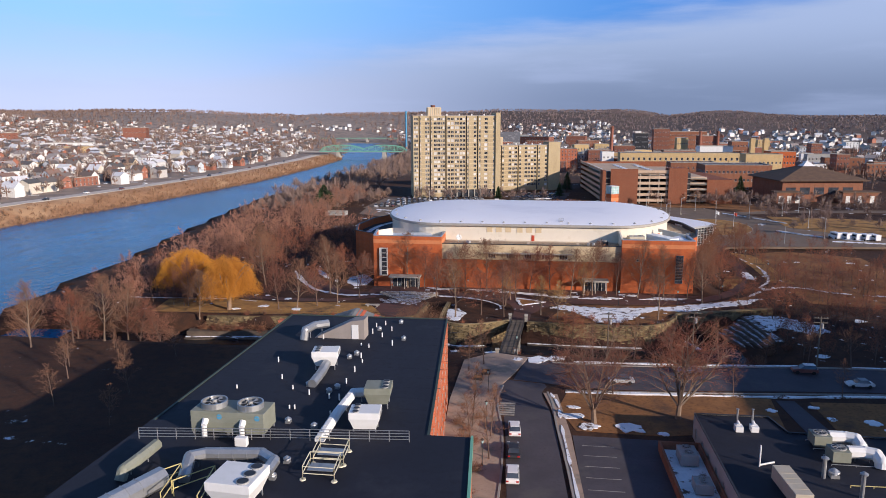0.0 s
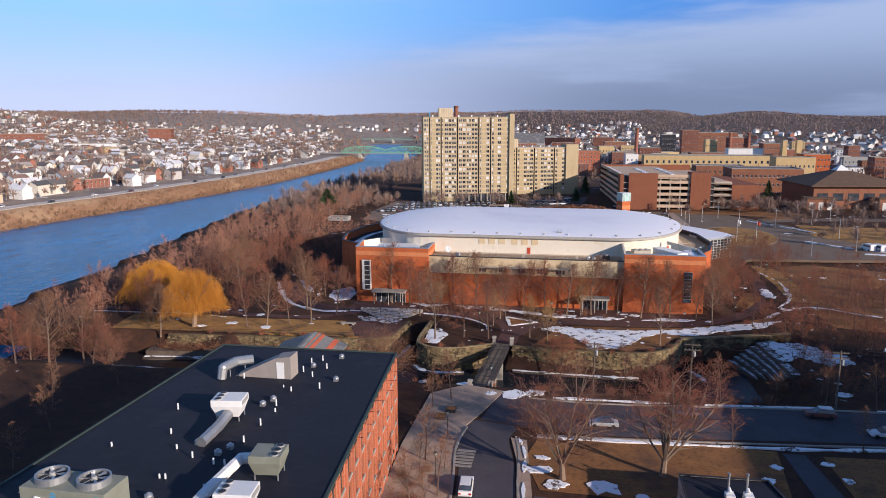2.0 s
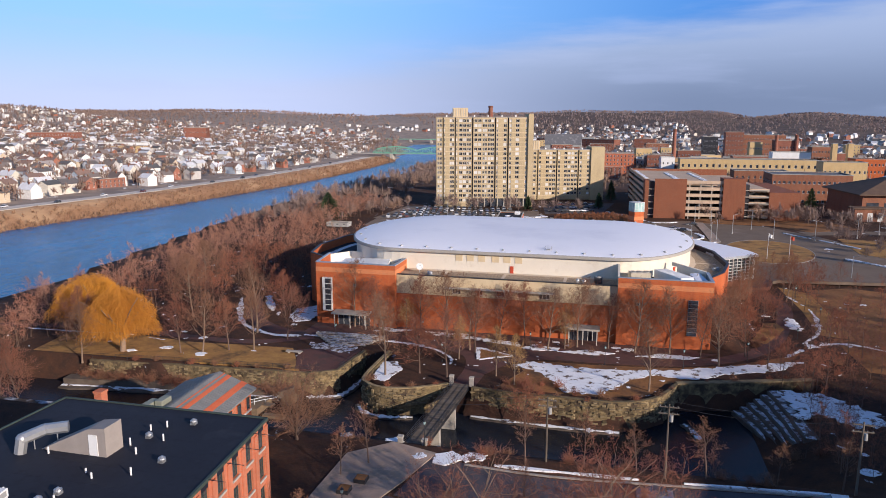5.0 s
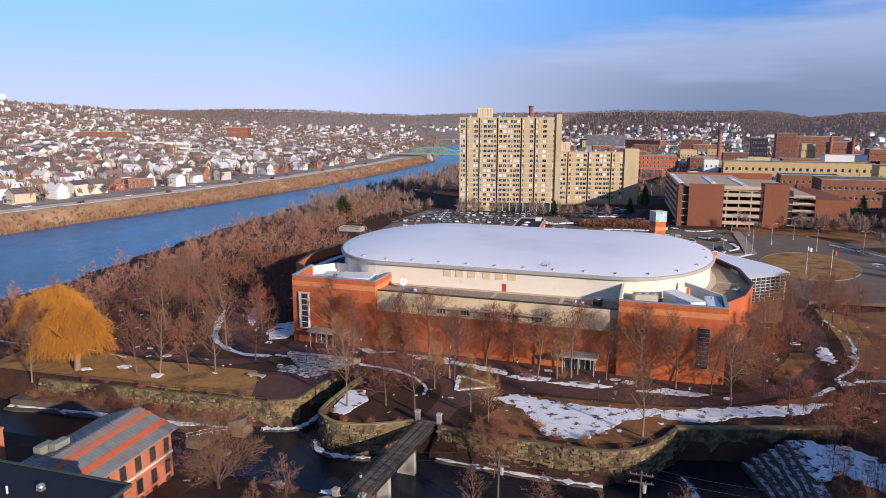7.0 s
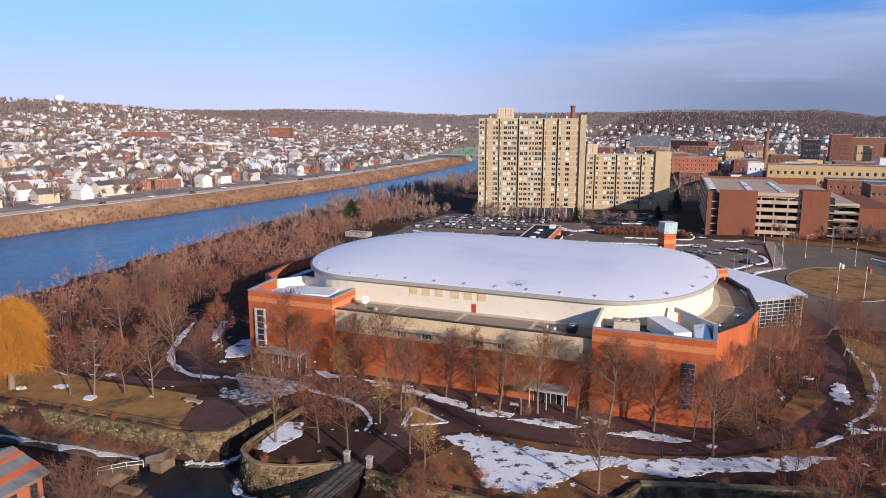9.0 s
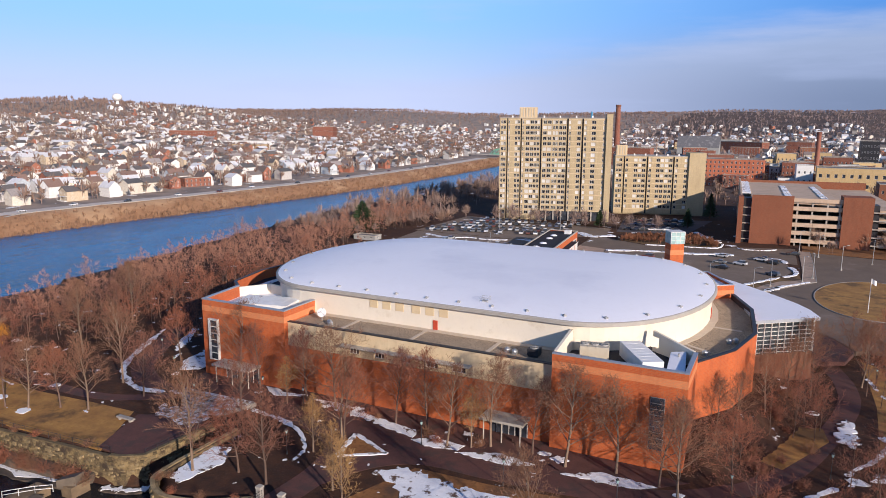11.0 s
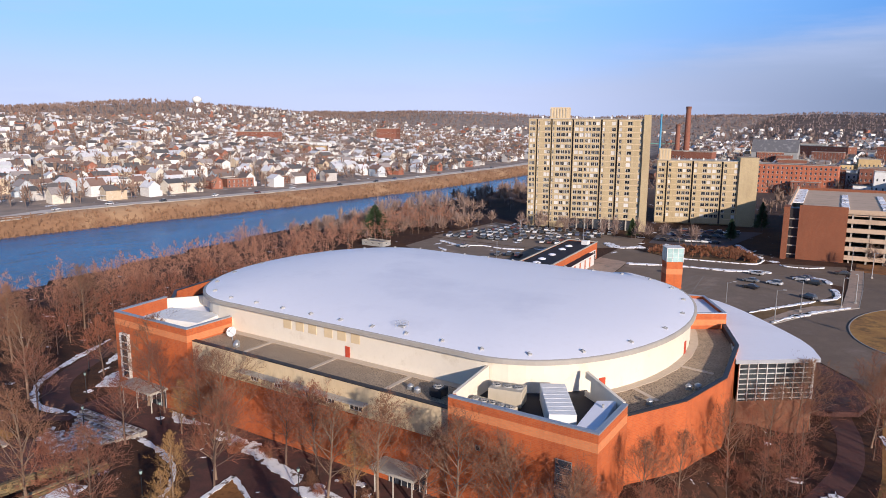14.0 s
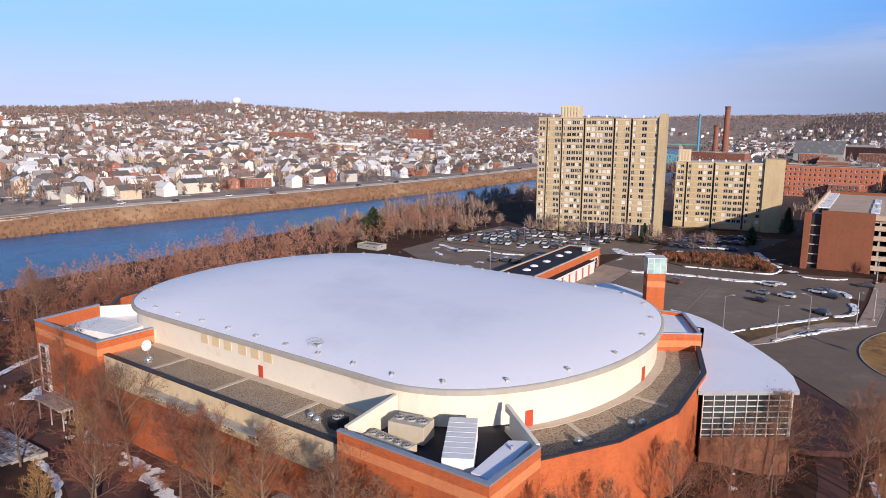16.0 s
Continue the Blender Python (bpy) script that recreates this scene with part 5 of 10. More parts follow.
def mill():
    T = thing("brick_mill", "long red-brick mill with tall windows and a black flat roof", "mill building", (-25, -110, 1))
    # right, lit long wall with its tall windows
    a, b = (-10.1, -128.2), (-13.7, -85.2)
    u = unit(b[0] - a[0], b[1] - a[1])
    L = math.hypot(b[0] - a[0], b[1] - a[1])
    n = 14
    cols = [(L * (i + 0.5) / n - 0.72, L * (i + 0.5) / n + 0.72) for i in range(n)]
    rows = [(2.3 + 3.45 * i, 4.85 + 3.45 * i) for i in range(4)]
    mb = MB()
    hs = facade(mb, a, u, L, 0.4, 15.5, cols, rows, 0.3)
    w = part("side_wall", mb, brick_mill, T, "sunlit red brick wall with tall windows")
    set_windows(w, hs, u, 3, 4, [mill_sash, glass_dark], 0.05)
    for c0, c1 in cols:
        for r0, r1 in rows:
            mb = MB()
            mb.obox(a, u, c0 - 0.12, c1 + 0.12, -0.14, 0.02, r0 - 0.22, r0 - 0.003)
            part("sill", mb, concrete, w)
    for i in range(n + 1):
        s = min(max(L * i / n, 0.4), L - 0.4)
        mb = MB()
        mb.obox(a, u, s - 0.35, s + 0.35, -0.16, -0.002, 0.4, 14.9)
        part("pier", mb, brick_mill, w)
    # the other walls
    # nearer wing is lengthened out of view to y -262 to shade the lot
    corners = [(-13.7, -85.2), (-39.6, -85.6), (-40.2, -131.0), (-44.5, -262), (3.2, -262), (-5.6, -128.2), (-10.1, -128.2)]
    for p, q in zip(corners, corners[1:]):
        mb = MB()
        uu = unit(q[0] - p[0], q[1] - p[1])
        LL = math.hypot(q[0] - p[0], q[1] - p[1])
        k = int(LL / 3.4)
        if k:
            cc = [(LL * (i + 0.5) / k - 0.7, LL * (i + 0.5) / k + 0.7) for i in range(k)]
            hs = facade(mb, p, uu, LL, 0.0, 15.5, cc, rows, 0.3)
            ww = part("wall", mb, brick_mill, T)
            set_windows(ww, hs, uu, 3, 4, bar=0.07, limit=60)
    roofp = [(-13.75, -85.25), (-39.55, -85.65), (-40.1, -128.1), (-10.15, -128.1)]
    mb = MB()
    mb.prism(roofp, 14.6, 15.5)
    part("roof", mb, roof_black, T, "black membrane roof")
    mb = MB()
    mb.prism([(-40.15, -128.1), (-44.4, -261.9), (3.1, -261.9), (-5.65, -128.1)], 14.6, 15.8)
    part("roof", mb, roof_black, T, "black membrane roof of the nearer wing")
    # copper-green and metal edge
    for p, q in ((a, b), (b, (-39.6, -85.6)), ((-39.6, -85.6), (-40.2, -131.0)), ((3.2, -262), (-5.6, -128.2))):
        uu = unit(q[0] - p[0], q[1] - p[1])
        LL = math.hypot(q[0] - p[0], q[1] - p[1])
        mb = MB()
        mb.obox(p, uu, -0.1, LL + 0.1, -0.16, 0.10, 15.3, 15.62 if p[1] > -200 else 16.0)
        part("roof_edge", mb, [mill_sash if p[1] > -200 else green_steel], T, "metal roof edge")
    # seams in the membrane
    mb = MB()
    for i in range(1, 13):
        y = -85.6 - i * 3.25
        mb.box(-39.4, y - 0.06, 15.5, -10.6, y + 0.06, 15.506)
    part("roof_seam", mb, roof_black, T)
    # stair head with a sloping back
    mb = MB()
    x0, x1, y0, y1 = -27.0, -24.4, -97.2, -94.8
    mb.v += [(-32.0, y0, 15.5), (x1, y0, 15.5), (x1, y1, 15.5), (-32.0, y1, 15.5), (x0 + 0.6, y0, 18.2), (x1, y0, 18.5), (x1, y1, 18.5), (x0 + 0.6, y1, 18.2)]
    mb.f += [(0, 1, 5, 4), (1, 2, 6, 5), (2, 3, 7, 6), (3, 0, 4, 7), (4, 5, 6, 7)]
    mb.m += [0] * 5
    h = part("stair_head", mb, taupe_paint, T, "taupe sloping stair head")
    mb = MB()
    mb.box(-26.3, y0 - 0.06, 15.55, -25.3, y0 - 0.005, 17.7)
    part("door", mb, white_paint, h)
    return T


mill()


# ---- equipment on the mill roof ----
def flared_unit(x, y, z, w, d, h, turn, mat, label, fans=3):
    """Packaged rooftop unit, wider at its top, with a row of fans."""
    T = thing("rooftop_unit", label, "rooftop unit", (x, y, z), "rooftop units")
    u = (math.cos(radians(turn)), math.sin(radians(turn)))
    P = lambda a, b: (x + u[0] * a - u[1] * b, y + u[1] * a + u[0] * b)
    lo = [P(-w * 0.36, -d * 0.36), P(w * 0.36, -d * 0.36), P(w * 0.36, d * 0.36), P(-w * 0.36, d * 0.36)]
    hi = [P(-w / 2, -d / 2), P(w / 2, -d / 2), P(w / 2, d / 2), P(-w / 2, d / 2)]
    mb = MB()
    mb.v += [(*p, z + 0.5) for p in lo] + [(*p, z + h * 0.72) for p in hi] + [(*p, z + h) for p in hi]
    mb.f += [(3, 2, 1, 0), (8, 9, 10, 11)] + [(i, (i + 1) % 4, 4 + (i + 1) % 4, 4 + i) for i in range(4)] + [(4 + i, 4 + (i + 1) % 4, 8 + (i + 1) % 4, 8 + i) for i in range(4)]
    mb.m += [0] * 10
    part("casing", mb, mat, T, bevel=0.05)
    for p in lo:
        mb = MB()
        mb.tube((*p, z), (*p, z + 0.55), 0.07, 0.07, 6)
        part("leg", mb, steel_galv, T)
    for i in range(fans):
        b = -d / 2 + d * (i + 0.5) / fans
        c = P(-w * 0.28, b)
        r = d / fans * 0.42
        mb = MB()
        mb.tube((*c, z + h), (*c, z + h + 0.12), r, r, 14)
        f = part("fan_ring", mb, grey_paint, T)
        mb = MB()
        mb.tube((*c, z + h + 0.12), (*c, z + h + 0.13), r * 0.88, r * 0.88, 14)
        part("fan_opening", mb, dark_metal, f)
    mb = MB()
    mb.obox((x, y), u, w * 0.5, w * 0.5 + 0.02, -d * 0.4, d * 0.4, z + h * 0.76, z + h * 0.95)
    part("side_panel", mb, grey_paint, T)


def duct(pts, w, label, mat=None, z_legs=15.5):
    """Round-cornered duct on stands."""
    T = thing("roof_duct", label, "duct", (*pts[0][:2], z_legs), "roof ducts")
    for i, (p, q) in enumerate(zip(pts, pts[1:])):
        mb = MB()
        mb.tube(p, q, w * 0.62, w * 0.62, 8)
        d = part("run", mb, mat or steel_galv, T)
        L = (Vector(q) - Vector(p)).length
        for k in range(1, int(L / 1.3)):
            c = Vector(p).lerp(Vector(q), k * 1.3 / L)
            e = (Vector(q) - Vector(p)).normalized()
            mb = MB()
            mb.tube(c - e * 0.03, c + e * 0.03, w * 0.66, w * 0.66, 8)
            part("flange", mb, mat or steel_galv, d)
        if i:
            mb = MB()
            mb.ball(p, w * 0.63, 10)
            part("elbow", mb, mat or steel_galv, T, smooth=True)
        if min(p[2], q[2]) > z_legs + 0.7:
            c = Vector(p).lerp(Vector(q), 0.5)
            mb = MB()
            mb.tube((c.x, c.y, z_legs), (c.x, c.y, c.z - w * 0.5), 0.06, 0.06, 6)
            part("stand", mb, steel_galv, T)


flared_unit(-26.5, -109.3, 15.5, 3.4, 2.6, 2.5, 8, white_paint, "white flared rooftop unit with dark fans on a black roof")
flared_unit(-16.9, -120.6, 15.5, 3.0, 2.7, 2.5, -174, olive_paint, "olive-beige flared rooftop unit with three dark fans")
flared_unit(-16.8, -127.2, 15.5, 3.2, 2.4, 2.4, 6, white_paint, "white flared rooftop unit beside a silver duct")
flared_unit(-23.9, -142.6, 15.8, 4.0, 3.8, 2.6, 176, white_paint, "large white flared rooftop unit with three dark fans")
duct([(-26.0, -110.8, 16.6), (-26.0, -113.0, 16.2), (-26.1, -116.4, 15.95)], 0.95, "short silver duct lying on a black roof")
duct([(-33.2, -98.6, 15.6), (-33.0, -98.4, 17.0), (-32.2, -96.4, 17.2), (-30.4, -95.2, 17.2)], 0.95, "bent silver duct beside the stair head")
duct([(-18.2, -119.6, 16.6), (-20.0, -120.0, 16.6), (-20.4, -125.0, 16.4), (-20.6, -131.0, 16.0)], 0.85, "long white-silver duct between rooftop units", white_paint)
duct([(-30.0, -140.4, 16.2), (-30.8, -137.6, 16.9), (-29.6, -136.8, 16.9), (-24.4, -136.2, 16.9), (-22.8, -137.4, 16.9), (-22.7, -139.6, 16.9)], 0.9, "large looping silver duct on the near roof")
duct([(-35.9, -140.6, 15.8), (-35.8, -140.2, 16.6), (-35.4, -138.6, 16.8), (-35.3, -135.4, 16.8)], 0.9, "bent olive-grey duct near the roof edge", olive_paint)
duct([(-34.0, -147.0, 16.7), (-31.6, -141.0, 16.7)], 1.5, "long flat silver duct on the near roof", steel_galv)


def cooling_unit():
    T = thing("cooling_unit", "wide olive cooling unit with two large roof fans", "cooling unit", (-30.2, -129.2, 15.5))
    mb = MB()
    mb.box(-34.2, -130.8, 16.1, -26.4, -127.6, 18.3)
    part("casing", mb, olive_paint, T, bevel=0.05)
    for x in (-34.0, -30.3, -26.6):
        for y in (-130.6, -127.8):
            mb = MB()
            mb.box(x - 0.1, y - 0.1, 15.5, x + 0.1, y + 0.1, 16.1)
            part("leg", mb, steel_galv, T)
    for x in (-32.3, -28.4):
        mb = MB()
        n = 24
        k = len(mb.v)
        for r, z in ((1.35, 18.3), (1.35, 18.9), (1.2, 18.9), (1.2, 18.4)):
            for i in range(n):
                t = 2 * math.pi * i / n
                mb.v.append((x + r * math.cos(t), -129.2 + r * math.sin(t), z))
        for q in range(3):
            for i in range(n):
                j = (i + 1) % n
                mb.f.append((q * n + i, q * n + j, (q + 1) * n + j, (q + 1) * n + i))
                mb.m.append(0)
        f = part("fan_ring", mb, steel_galv, T)
        mb = MB()
        mb.tube((x, -129.2, 18.3), (x, -129.2, 18.42), 1.2, 1.2, 24)
        part("fan_well", mb, dark_metal, f)
        for i in range(6):
            t = math.pi * i / 3 + 0.2
            mb = MB()
            mb.face([(x + 0.2 * math.cos(t), -129.2 + 0.2 * math.sin(t), 18.78), (x + 1.12 * math.cos(t - 0.16), -129.2 + 1.12 * math.sin(t - 0.16), 18.7),
                     (x + 1.12 * math.cos(t + 0.16), -129.2 + 1.12 * math.sin(t + 0.16), 18.84)])
            o = part("fan_blade", mb, steel_galv, f)
            o.modifiers.new("thickness", "SOLIDIFY").thickness = 0.03
        mb = MB()
        mb.tube((x, -129.2, 18.6), (x, -129.2, 18.95), 0.26, 0.22, 12)
        part("hub", mb, grey_paint, f)
    for x in (-32.6, -28.6):
        mb = MB()
        mb.tube((x, -131.2, 15.5), (x, -131.2, 17.0), 0.28, 0.28, 10)
        mb.tube((x, -131.2, 17.0), (x, -130.7, 17.4), 0.3, 0.36, 10)
        part("white_pipe", mb, white_paint, T)
        mb = MB()
        mb.tube((x + 1.5, -130.83, 17.8), (x + 1.5, -130.8, 17.8), 0.28, 0.28, 14)
        part("round_plate", mb, blue_steel, T, "small blue round plate")
    mb = MB()
    for z in (16.6, 17.2, 17.8):
        mb.box(-34.24, -130.84, z, -26.36, -130.8, z + 0.05)
    part("casing_rib", mb, olive_paint, T)


cooling_unit()


def rail_line(name, label, pts, z, h, step, mat, r=0.035, bars=2, mesh=False):
    T = thing(name, label, "railing", (*pts[0], z))
    for a, b in zip(pts, pts[1:]):
        L = math.hypot(b[0] - a[0], b[1] - a[1])
        k = max(1, int(L / step))
        for i in range(k + 1):
            p = (a[0] + (b[0] - a[0]) * i / k, a[1] + (b[1] - a[1]) * i / k)
            mb = MB()
            mb.tube((*p, z), (*p, z + h), r, r, 6)
            part("post", mb, mat, T)
        for j in range(bars):
            zz = z + h * (j + 1) / bars - 0.02
            mb = MB()
            mb.tube((*a, zz), (*b, zz), r, r, 6)
            part("rail", mb, mat, T)
    return T


rail_line("roof_railing", "grey steel roof railing across the mill roof", [(-38.9, -132.6), (-25.6, -131.2), (-11.7, -129.9)], 15.8, 1.2, 1.9, steel_galv, 0.04, 4)
for i in range(2):
    y = -132.6 - i * 3.0
    T = rail_line("pipe_stand", "pale cream tubular roof stand with round feet", [(-20.0, y), (-17.1, y), (-16.9, y - 2.8), (-19.8, y - 2.8), (-20.0, y)], 15.8, 1.3, 3.6, cream_pipe, 0.045, 2)
    for fx, fy in ((-20.0, y), (-17.1, y), (-16.9, y - 2.8), (-19.8, y - 2.8)):
        mb = MB()
        mb.tube((fx, fy, 15.8), (fx, fy, 15.9), 0.3, 0.26, 12)
        part("foot", mb, cream_pipe, T)
    mb = MB()
    mb.box(-19.6, y - 2.2, 16.4, -17.2, y - 0.8, 16.46)
    part("grating", mb, steel_galv, T)
for i in range(2):
    x = -33.0 + i * 3.2
    rail_line("pipe_guard", "yellow tubular guard rail on the near roof", [(x, -142.5), (x + 2.4, -139.6), (x + 3.2, -144.5)], 15.8, 1.5, 2.4, yellow_paint, 0.05, 2)
random.seed(5)
for x, y in ((-24.0, -91.0), (-22.8, -89.9), (-21.2, -92.8), (-23.8, -94.5), (-22.0, -96.0), (-19.7, -99.7), (-24.1, -100.3), (-22.8, -101.1), (-22.3, -110.8), (-22.3, -114.8), (-22.8, -105.5), (-22.2, -107.2), (-30.7, -114.3),
             (-28.2, -117.4), (-25.7, -118.8), (-23.0, -119.7), (-26.6, -123.0), (-26.0, -123.0), (-21.5, -124.2), (-21.7, -120.0), (-30.4, -98.0), (-28.6, -105.0), (-33.4, -108.4), (-35.0, -118.0)):
    T = thing("vent_pipe", "short white vent pipe on a black roof", "vent pipe", (x, y, 15.5), "vent pipes")
    mb = MB()
    h = random.uniform(0.5, 0.9)
    mb.tube((x, y, 15.5), (x, y, 15.5 + h), 0.09, 0.09, 8)
    part("pipe", mb, white_paint, T)
    mb = MB()
    mb.tube((x, y, 15.5), (x, y, 15.6), 0.22, 0.12, 8)
    part("boot", mb, roof_black, T)
for x, y in ((-23.2, -92.4), (-20.6, -88.4), (-18.6, -96.7), (-24.4, -105.6), (-23.8, -104.0), (-26.7, -115.9), (-23.6, -117.7), (-23.0, -116.3), (-22.1, -128.0), (-25.5, -126.4), (-22.3, -135.5), (-22.5, -138.6)):
    roof_fan(x, y, 15.5 if y > -128 else 15.8, 0.7)
box_unit("split_condenser", "small white split-system condenser on the roof", "condenser", -28.4, -133.4, 15.8, -27.2, -132.8, 16.9, white_paint)

# ---- canal park ----
def wall_line(name, label, pts, z0, z1, t, mat, cat="wall", kind=""):
    mb = MB()
    wall_run(mb, pts, z0, z1, t)
    return alone(name, mb, mat, label, cat, kind=kind)


def stone_face(name, label, pts, z0, z1, t, seed):
    """Rubble retaining wall: a core with rough stones set proud in courses."""
    rnd = random.Random(seed)
    T = thing(name, label, "stone wall", (*pts[0], z0))
    mb = MB()
    wall_run(mb, pts, z0, z1, t)
    part("core", mb, stone_wall_mat, T)
    mb = MB()
    wall_run(mb, inset(pts, -0.06, False), z1, z1 + 0.18, 0.6)
    part("coping", mb, stone_piece, T, "rough stone coping")
    me_list = []
    for k in range(6):
        w, h = 0.55 + 0.14 * k, 0.34 + 0.05 * (k % 3)
        m = MB()
        j = lambda: rnd.uniform(-0.06, 0.06)
        m.v += [(-w / 2, 0, 0), (w / 2, 0, 0), (w / 2, 0, h), (-w / 2, 0, h), (-w * 0.42 + j(), -0.16 + j(), 0.05), (w * 0.42 + j(), -0.16 + j(), 0.06), (w * 0.4 + j(), -0.15 + j(), h * 0.88), (-w * 0.4 + j(), -0.15 + j(), h * 0.9)]
        m.f += [(4, 5, 6, 7), (0, 1, 5, 4), (1, 2, 6, 5), (2, 3, 7, 6), (3, 0, 4, 7)]
        m.m += [0] * 5
        me = bpy.data.meshes.new("stone")
        me.from_pydata(m.v, [], m.f)
        me.materials.append(stone_piece)
        me_list.append(me)
    n = 0
    for a, b in zip(pts, pts[1:]):
        L = math.hypot(b[0] - a[0], b[1] - a[1])
        u = unit(b[0] - a[0], b[1] - a[1])
        ang = math.atan2(u[1], u[0])
        z = z1 - 0.5
        while z > max(z0, -4.2) and n < 300:
            s = rnd.uniform(0, 0.5)
            while s < L and n < 300:
                if rnd.random() < 0.62:
                    share("stone", rnd.choice(me_list), T, Matrix.LocRotScale((a[0] + u[0] * s, a[1] + u[1] * s, z + rnd.uniform(-0.12, 0.12)), Euler((0, rnd.uniform(-0.16, 0.16), ang)), (rnd.uniform(0.6, 1.25), rnd.uniform(0.6, 1.5), rnd.uniform(0.65, 1.3))))
                    n += 1
                s += rnd.uniform(0.75, 1.7)
            z -= 0.47
    return T


stone_piece = surf("rubble_piece", (0.25, 0.19, 0.10), (0.13, 0.10, 0.056), 0.7, 0.95, 3.0, 0.5, 0.6, vary=0.55)
stone_face("canal_wall", "long rubble stone canal wall with dry ivy", [(-33.0, -32.3), (-62, -34.5), (-80, -36.2)][::-1], -6.4, -0.2, 0.9, 1)
stone_face("canal_wall", "rubble stone quay wall beside the inlet", [(-33.0, -32.3), (-31.2, -31.8), (-28.4, -30.0), (-27.2, -17.3)], -6.4, 0.0, 0.9, 2)
arc = bend([(-22.3, -17.5), (-22.3, -32), (-20.6, -35.6), (-17, -37.3), (-12.5, -36.6), (-9, -34.8), (-5.6, -32.6)], 4)
stone_face("canal_wall", "rounded rubble stone wall of the planted point", arc, -6.4, 0.35, 0.9, 3)
arc = bend([(-1.2, -33.4), (6, -34.0), (15, -34.1), (22, -34.2), (27, -33.2), (31, -30.4), (33.8, -26), (35.2, -22.6)], 4)
stone_face("canal_wall", "curved rubble stone canal wall below the snowy lawn", arc, -6.4, 0.35, 0.9, 4)


def arch_wall():
    """Stone wall with two low arches over the water."""
    a, b = (35.2, -22.6), (60.0, -14.6)
    u, L = unit(b[0] - a[0], b[1] - a[1]), math.hypot(b[0] - a[0], b[1] - a[1])
    T = thing("arched_wall", "rubble stone wall with two low water arches", "stone wall", (*a, -6))
    spans = [(1.0, 5.6), (7.4, 12.0)]
    P = lambda s, d, z: (a[0] + u[0] * s - u[1] * d, a[1] + u[1] * s + u[0] * d, z)
    mb = MB()
    edges = [0.0]
    for s0, s1 in spans:
        edges += [s0, s1]
    edges.append(L)
    for i in range(0, len(edges), 2):
        mb.obox(a, u, edges[i], edges[i + 1], 0, 1.0, -6.4, 0.35)
    for s0, s1 in spans:
        n = 10
        prev = None
        for i in range(n + 1):
            t = math.pi * i / n
            s, z = (s0 + s1) / 2 - (s1 - s0) / 2 * math.cos(t), -4.2 + 2.5 * math.sin(t)
            if prev:
                ps, pz = prev
                mb.face([P(ps, 0, pz), P(s, 0, z), P(s, 0, 0.35), P(ps, 0, 0.35)])
                mb.face([P(ps, 0, pz), P(ps, 9, pz), P(s, 9, z), P(s, 0, z)])
                mb.face([P(ps, 0, 0.35), P(s, 0, 0.35), P(s, 1, 0.35), P(ps, 1, 0.35)])
            prev = (s, z)
    part("masonry", mb, stone_wall_mat, T)
    mb = MB()
    mb.obox(a, u, 0, L, -0.1, 1.1, 0.35, 0.55)
    part("coping", mb, stone_piece, T)
    # a dark sheet closes each tunnel and stands for the shade inside
    for s0, s1 in spans:
        mb = MB()
        mb.obox(a, u, s0 - 0.2, s1 + 0.2, 8.9, 9.1, -6, -1.4)
        part("tunnel_back", mb, dark_metal, T, "dark sheet standing for the tunnel's shade")


arch_wall()


def footbridge():
    a, b = (-3.4, -31.5), (-5.0, -58.0)
    u, L = unit(b[0] - a[0], b[1] - a[1]), math.hypot(b[0] - a[0], b[1] - a[1])
    T = thing("footbridge", "narrow timber-decked footbridge with rails across the canal", "footbridge", (*a, 0))
    for s in (-1.3, 1.3):
        mb = MB()
        mb.obox(a, u, 0, L, s - 0.2, s + 0.2, -0.7, 0.14)
        part("girder", mb, dark_metal, T)
    n = 66
    m = MB()
    m.box(-0.17, -1.6, 0, 0.17, 1.6, 0.07)
    me = m.make("plank", deck_wood, T).data
    first = True
    ang = math.atan2(u[1], u[0])
    for i in range(n):
        s = L * (i + 0.5) / n
        mt = Matrix.Translation((a[0] + u[0] * s, a[1] + u[1] * s, 0.15)) @ Matrix.Rotation(ang, 4, "Z")
        if first:
            T.children[-1].matrix_basis = mt
            first = False
        else:
            share("plank", me, T, mt)
    for s in (-1.55, 1.55):
        for i in range(15):
            p = (a[0] + u[0] * L * i / 14 - u[1] * s, a[1] + u[1] * L * i / 14 + u[0] * s)
            mb = MB()
            mb.tube((*p, 0.1), (*p, 1.25), 0.04, 0.04, 6)
            part("post", mb, dark_metal, T)
        for z in (0.5, 0.85, 1.22):
            mb = MB()
            P = lambda t: (a[0] + u[0] * t - u[1] * s, a[1] + u[1] * t + u[0] * s, z)
            mb.tube(P(0), P(L), 0.035, 0.035, 6)
            part("rail", mb, dark_metal, T)
    for t in (0, L):
        for s in (-1.9, 1.9):
            p = (a[0] + u[0] * t - u[1] * s, a[1] + u[1] * t + u[0] * s)
            B = thing("stone_bollard", "square pale granite bridge post", "bollard", (*p, 0), "bridge posts")
            mb = MB()
            mb.box(p[0] - 0.35, p[1] - 0.35, -0.3, p[0] + 0.35, p[1] + 0.35, 1.5)
            part("shaft", mb, kerb_stone, B)
            mb = MB()
            mb.prism([(p[0] - 0.42, p[1] - 0.42), (p[0] + 0.42, p[1] - 0.42), (p[0] + 0.42, p[1] + 0.42), (p[0] - 0.42, p[1] + 0.42)], 1.5, 1.75)
            part("cap", mb, concrete, B)
    for y, x in ((-40, -4.0), (-49, -4.5)):
        mb = MB()
        mb.box(x - 1.4, y - 0.5, -6.4, x + 1.4, y + 0.5, -0.7)
        part("pier", mb, concrete, T)


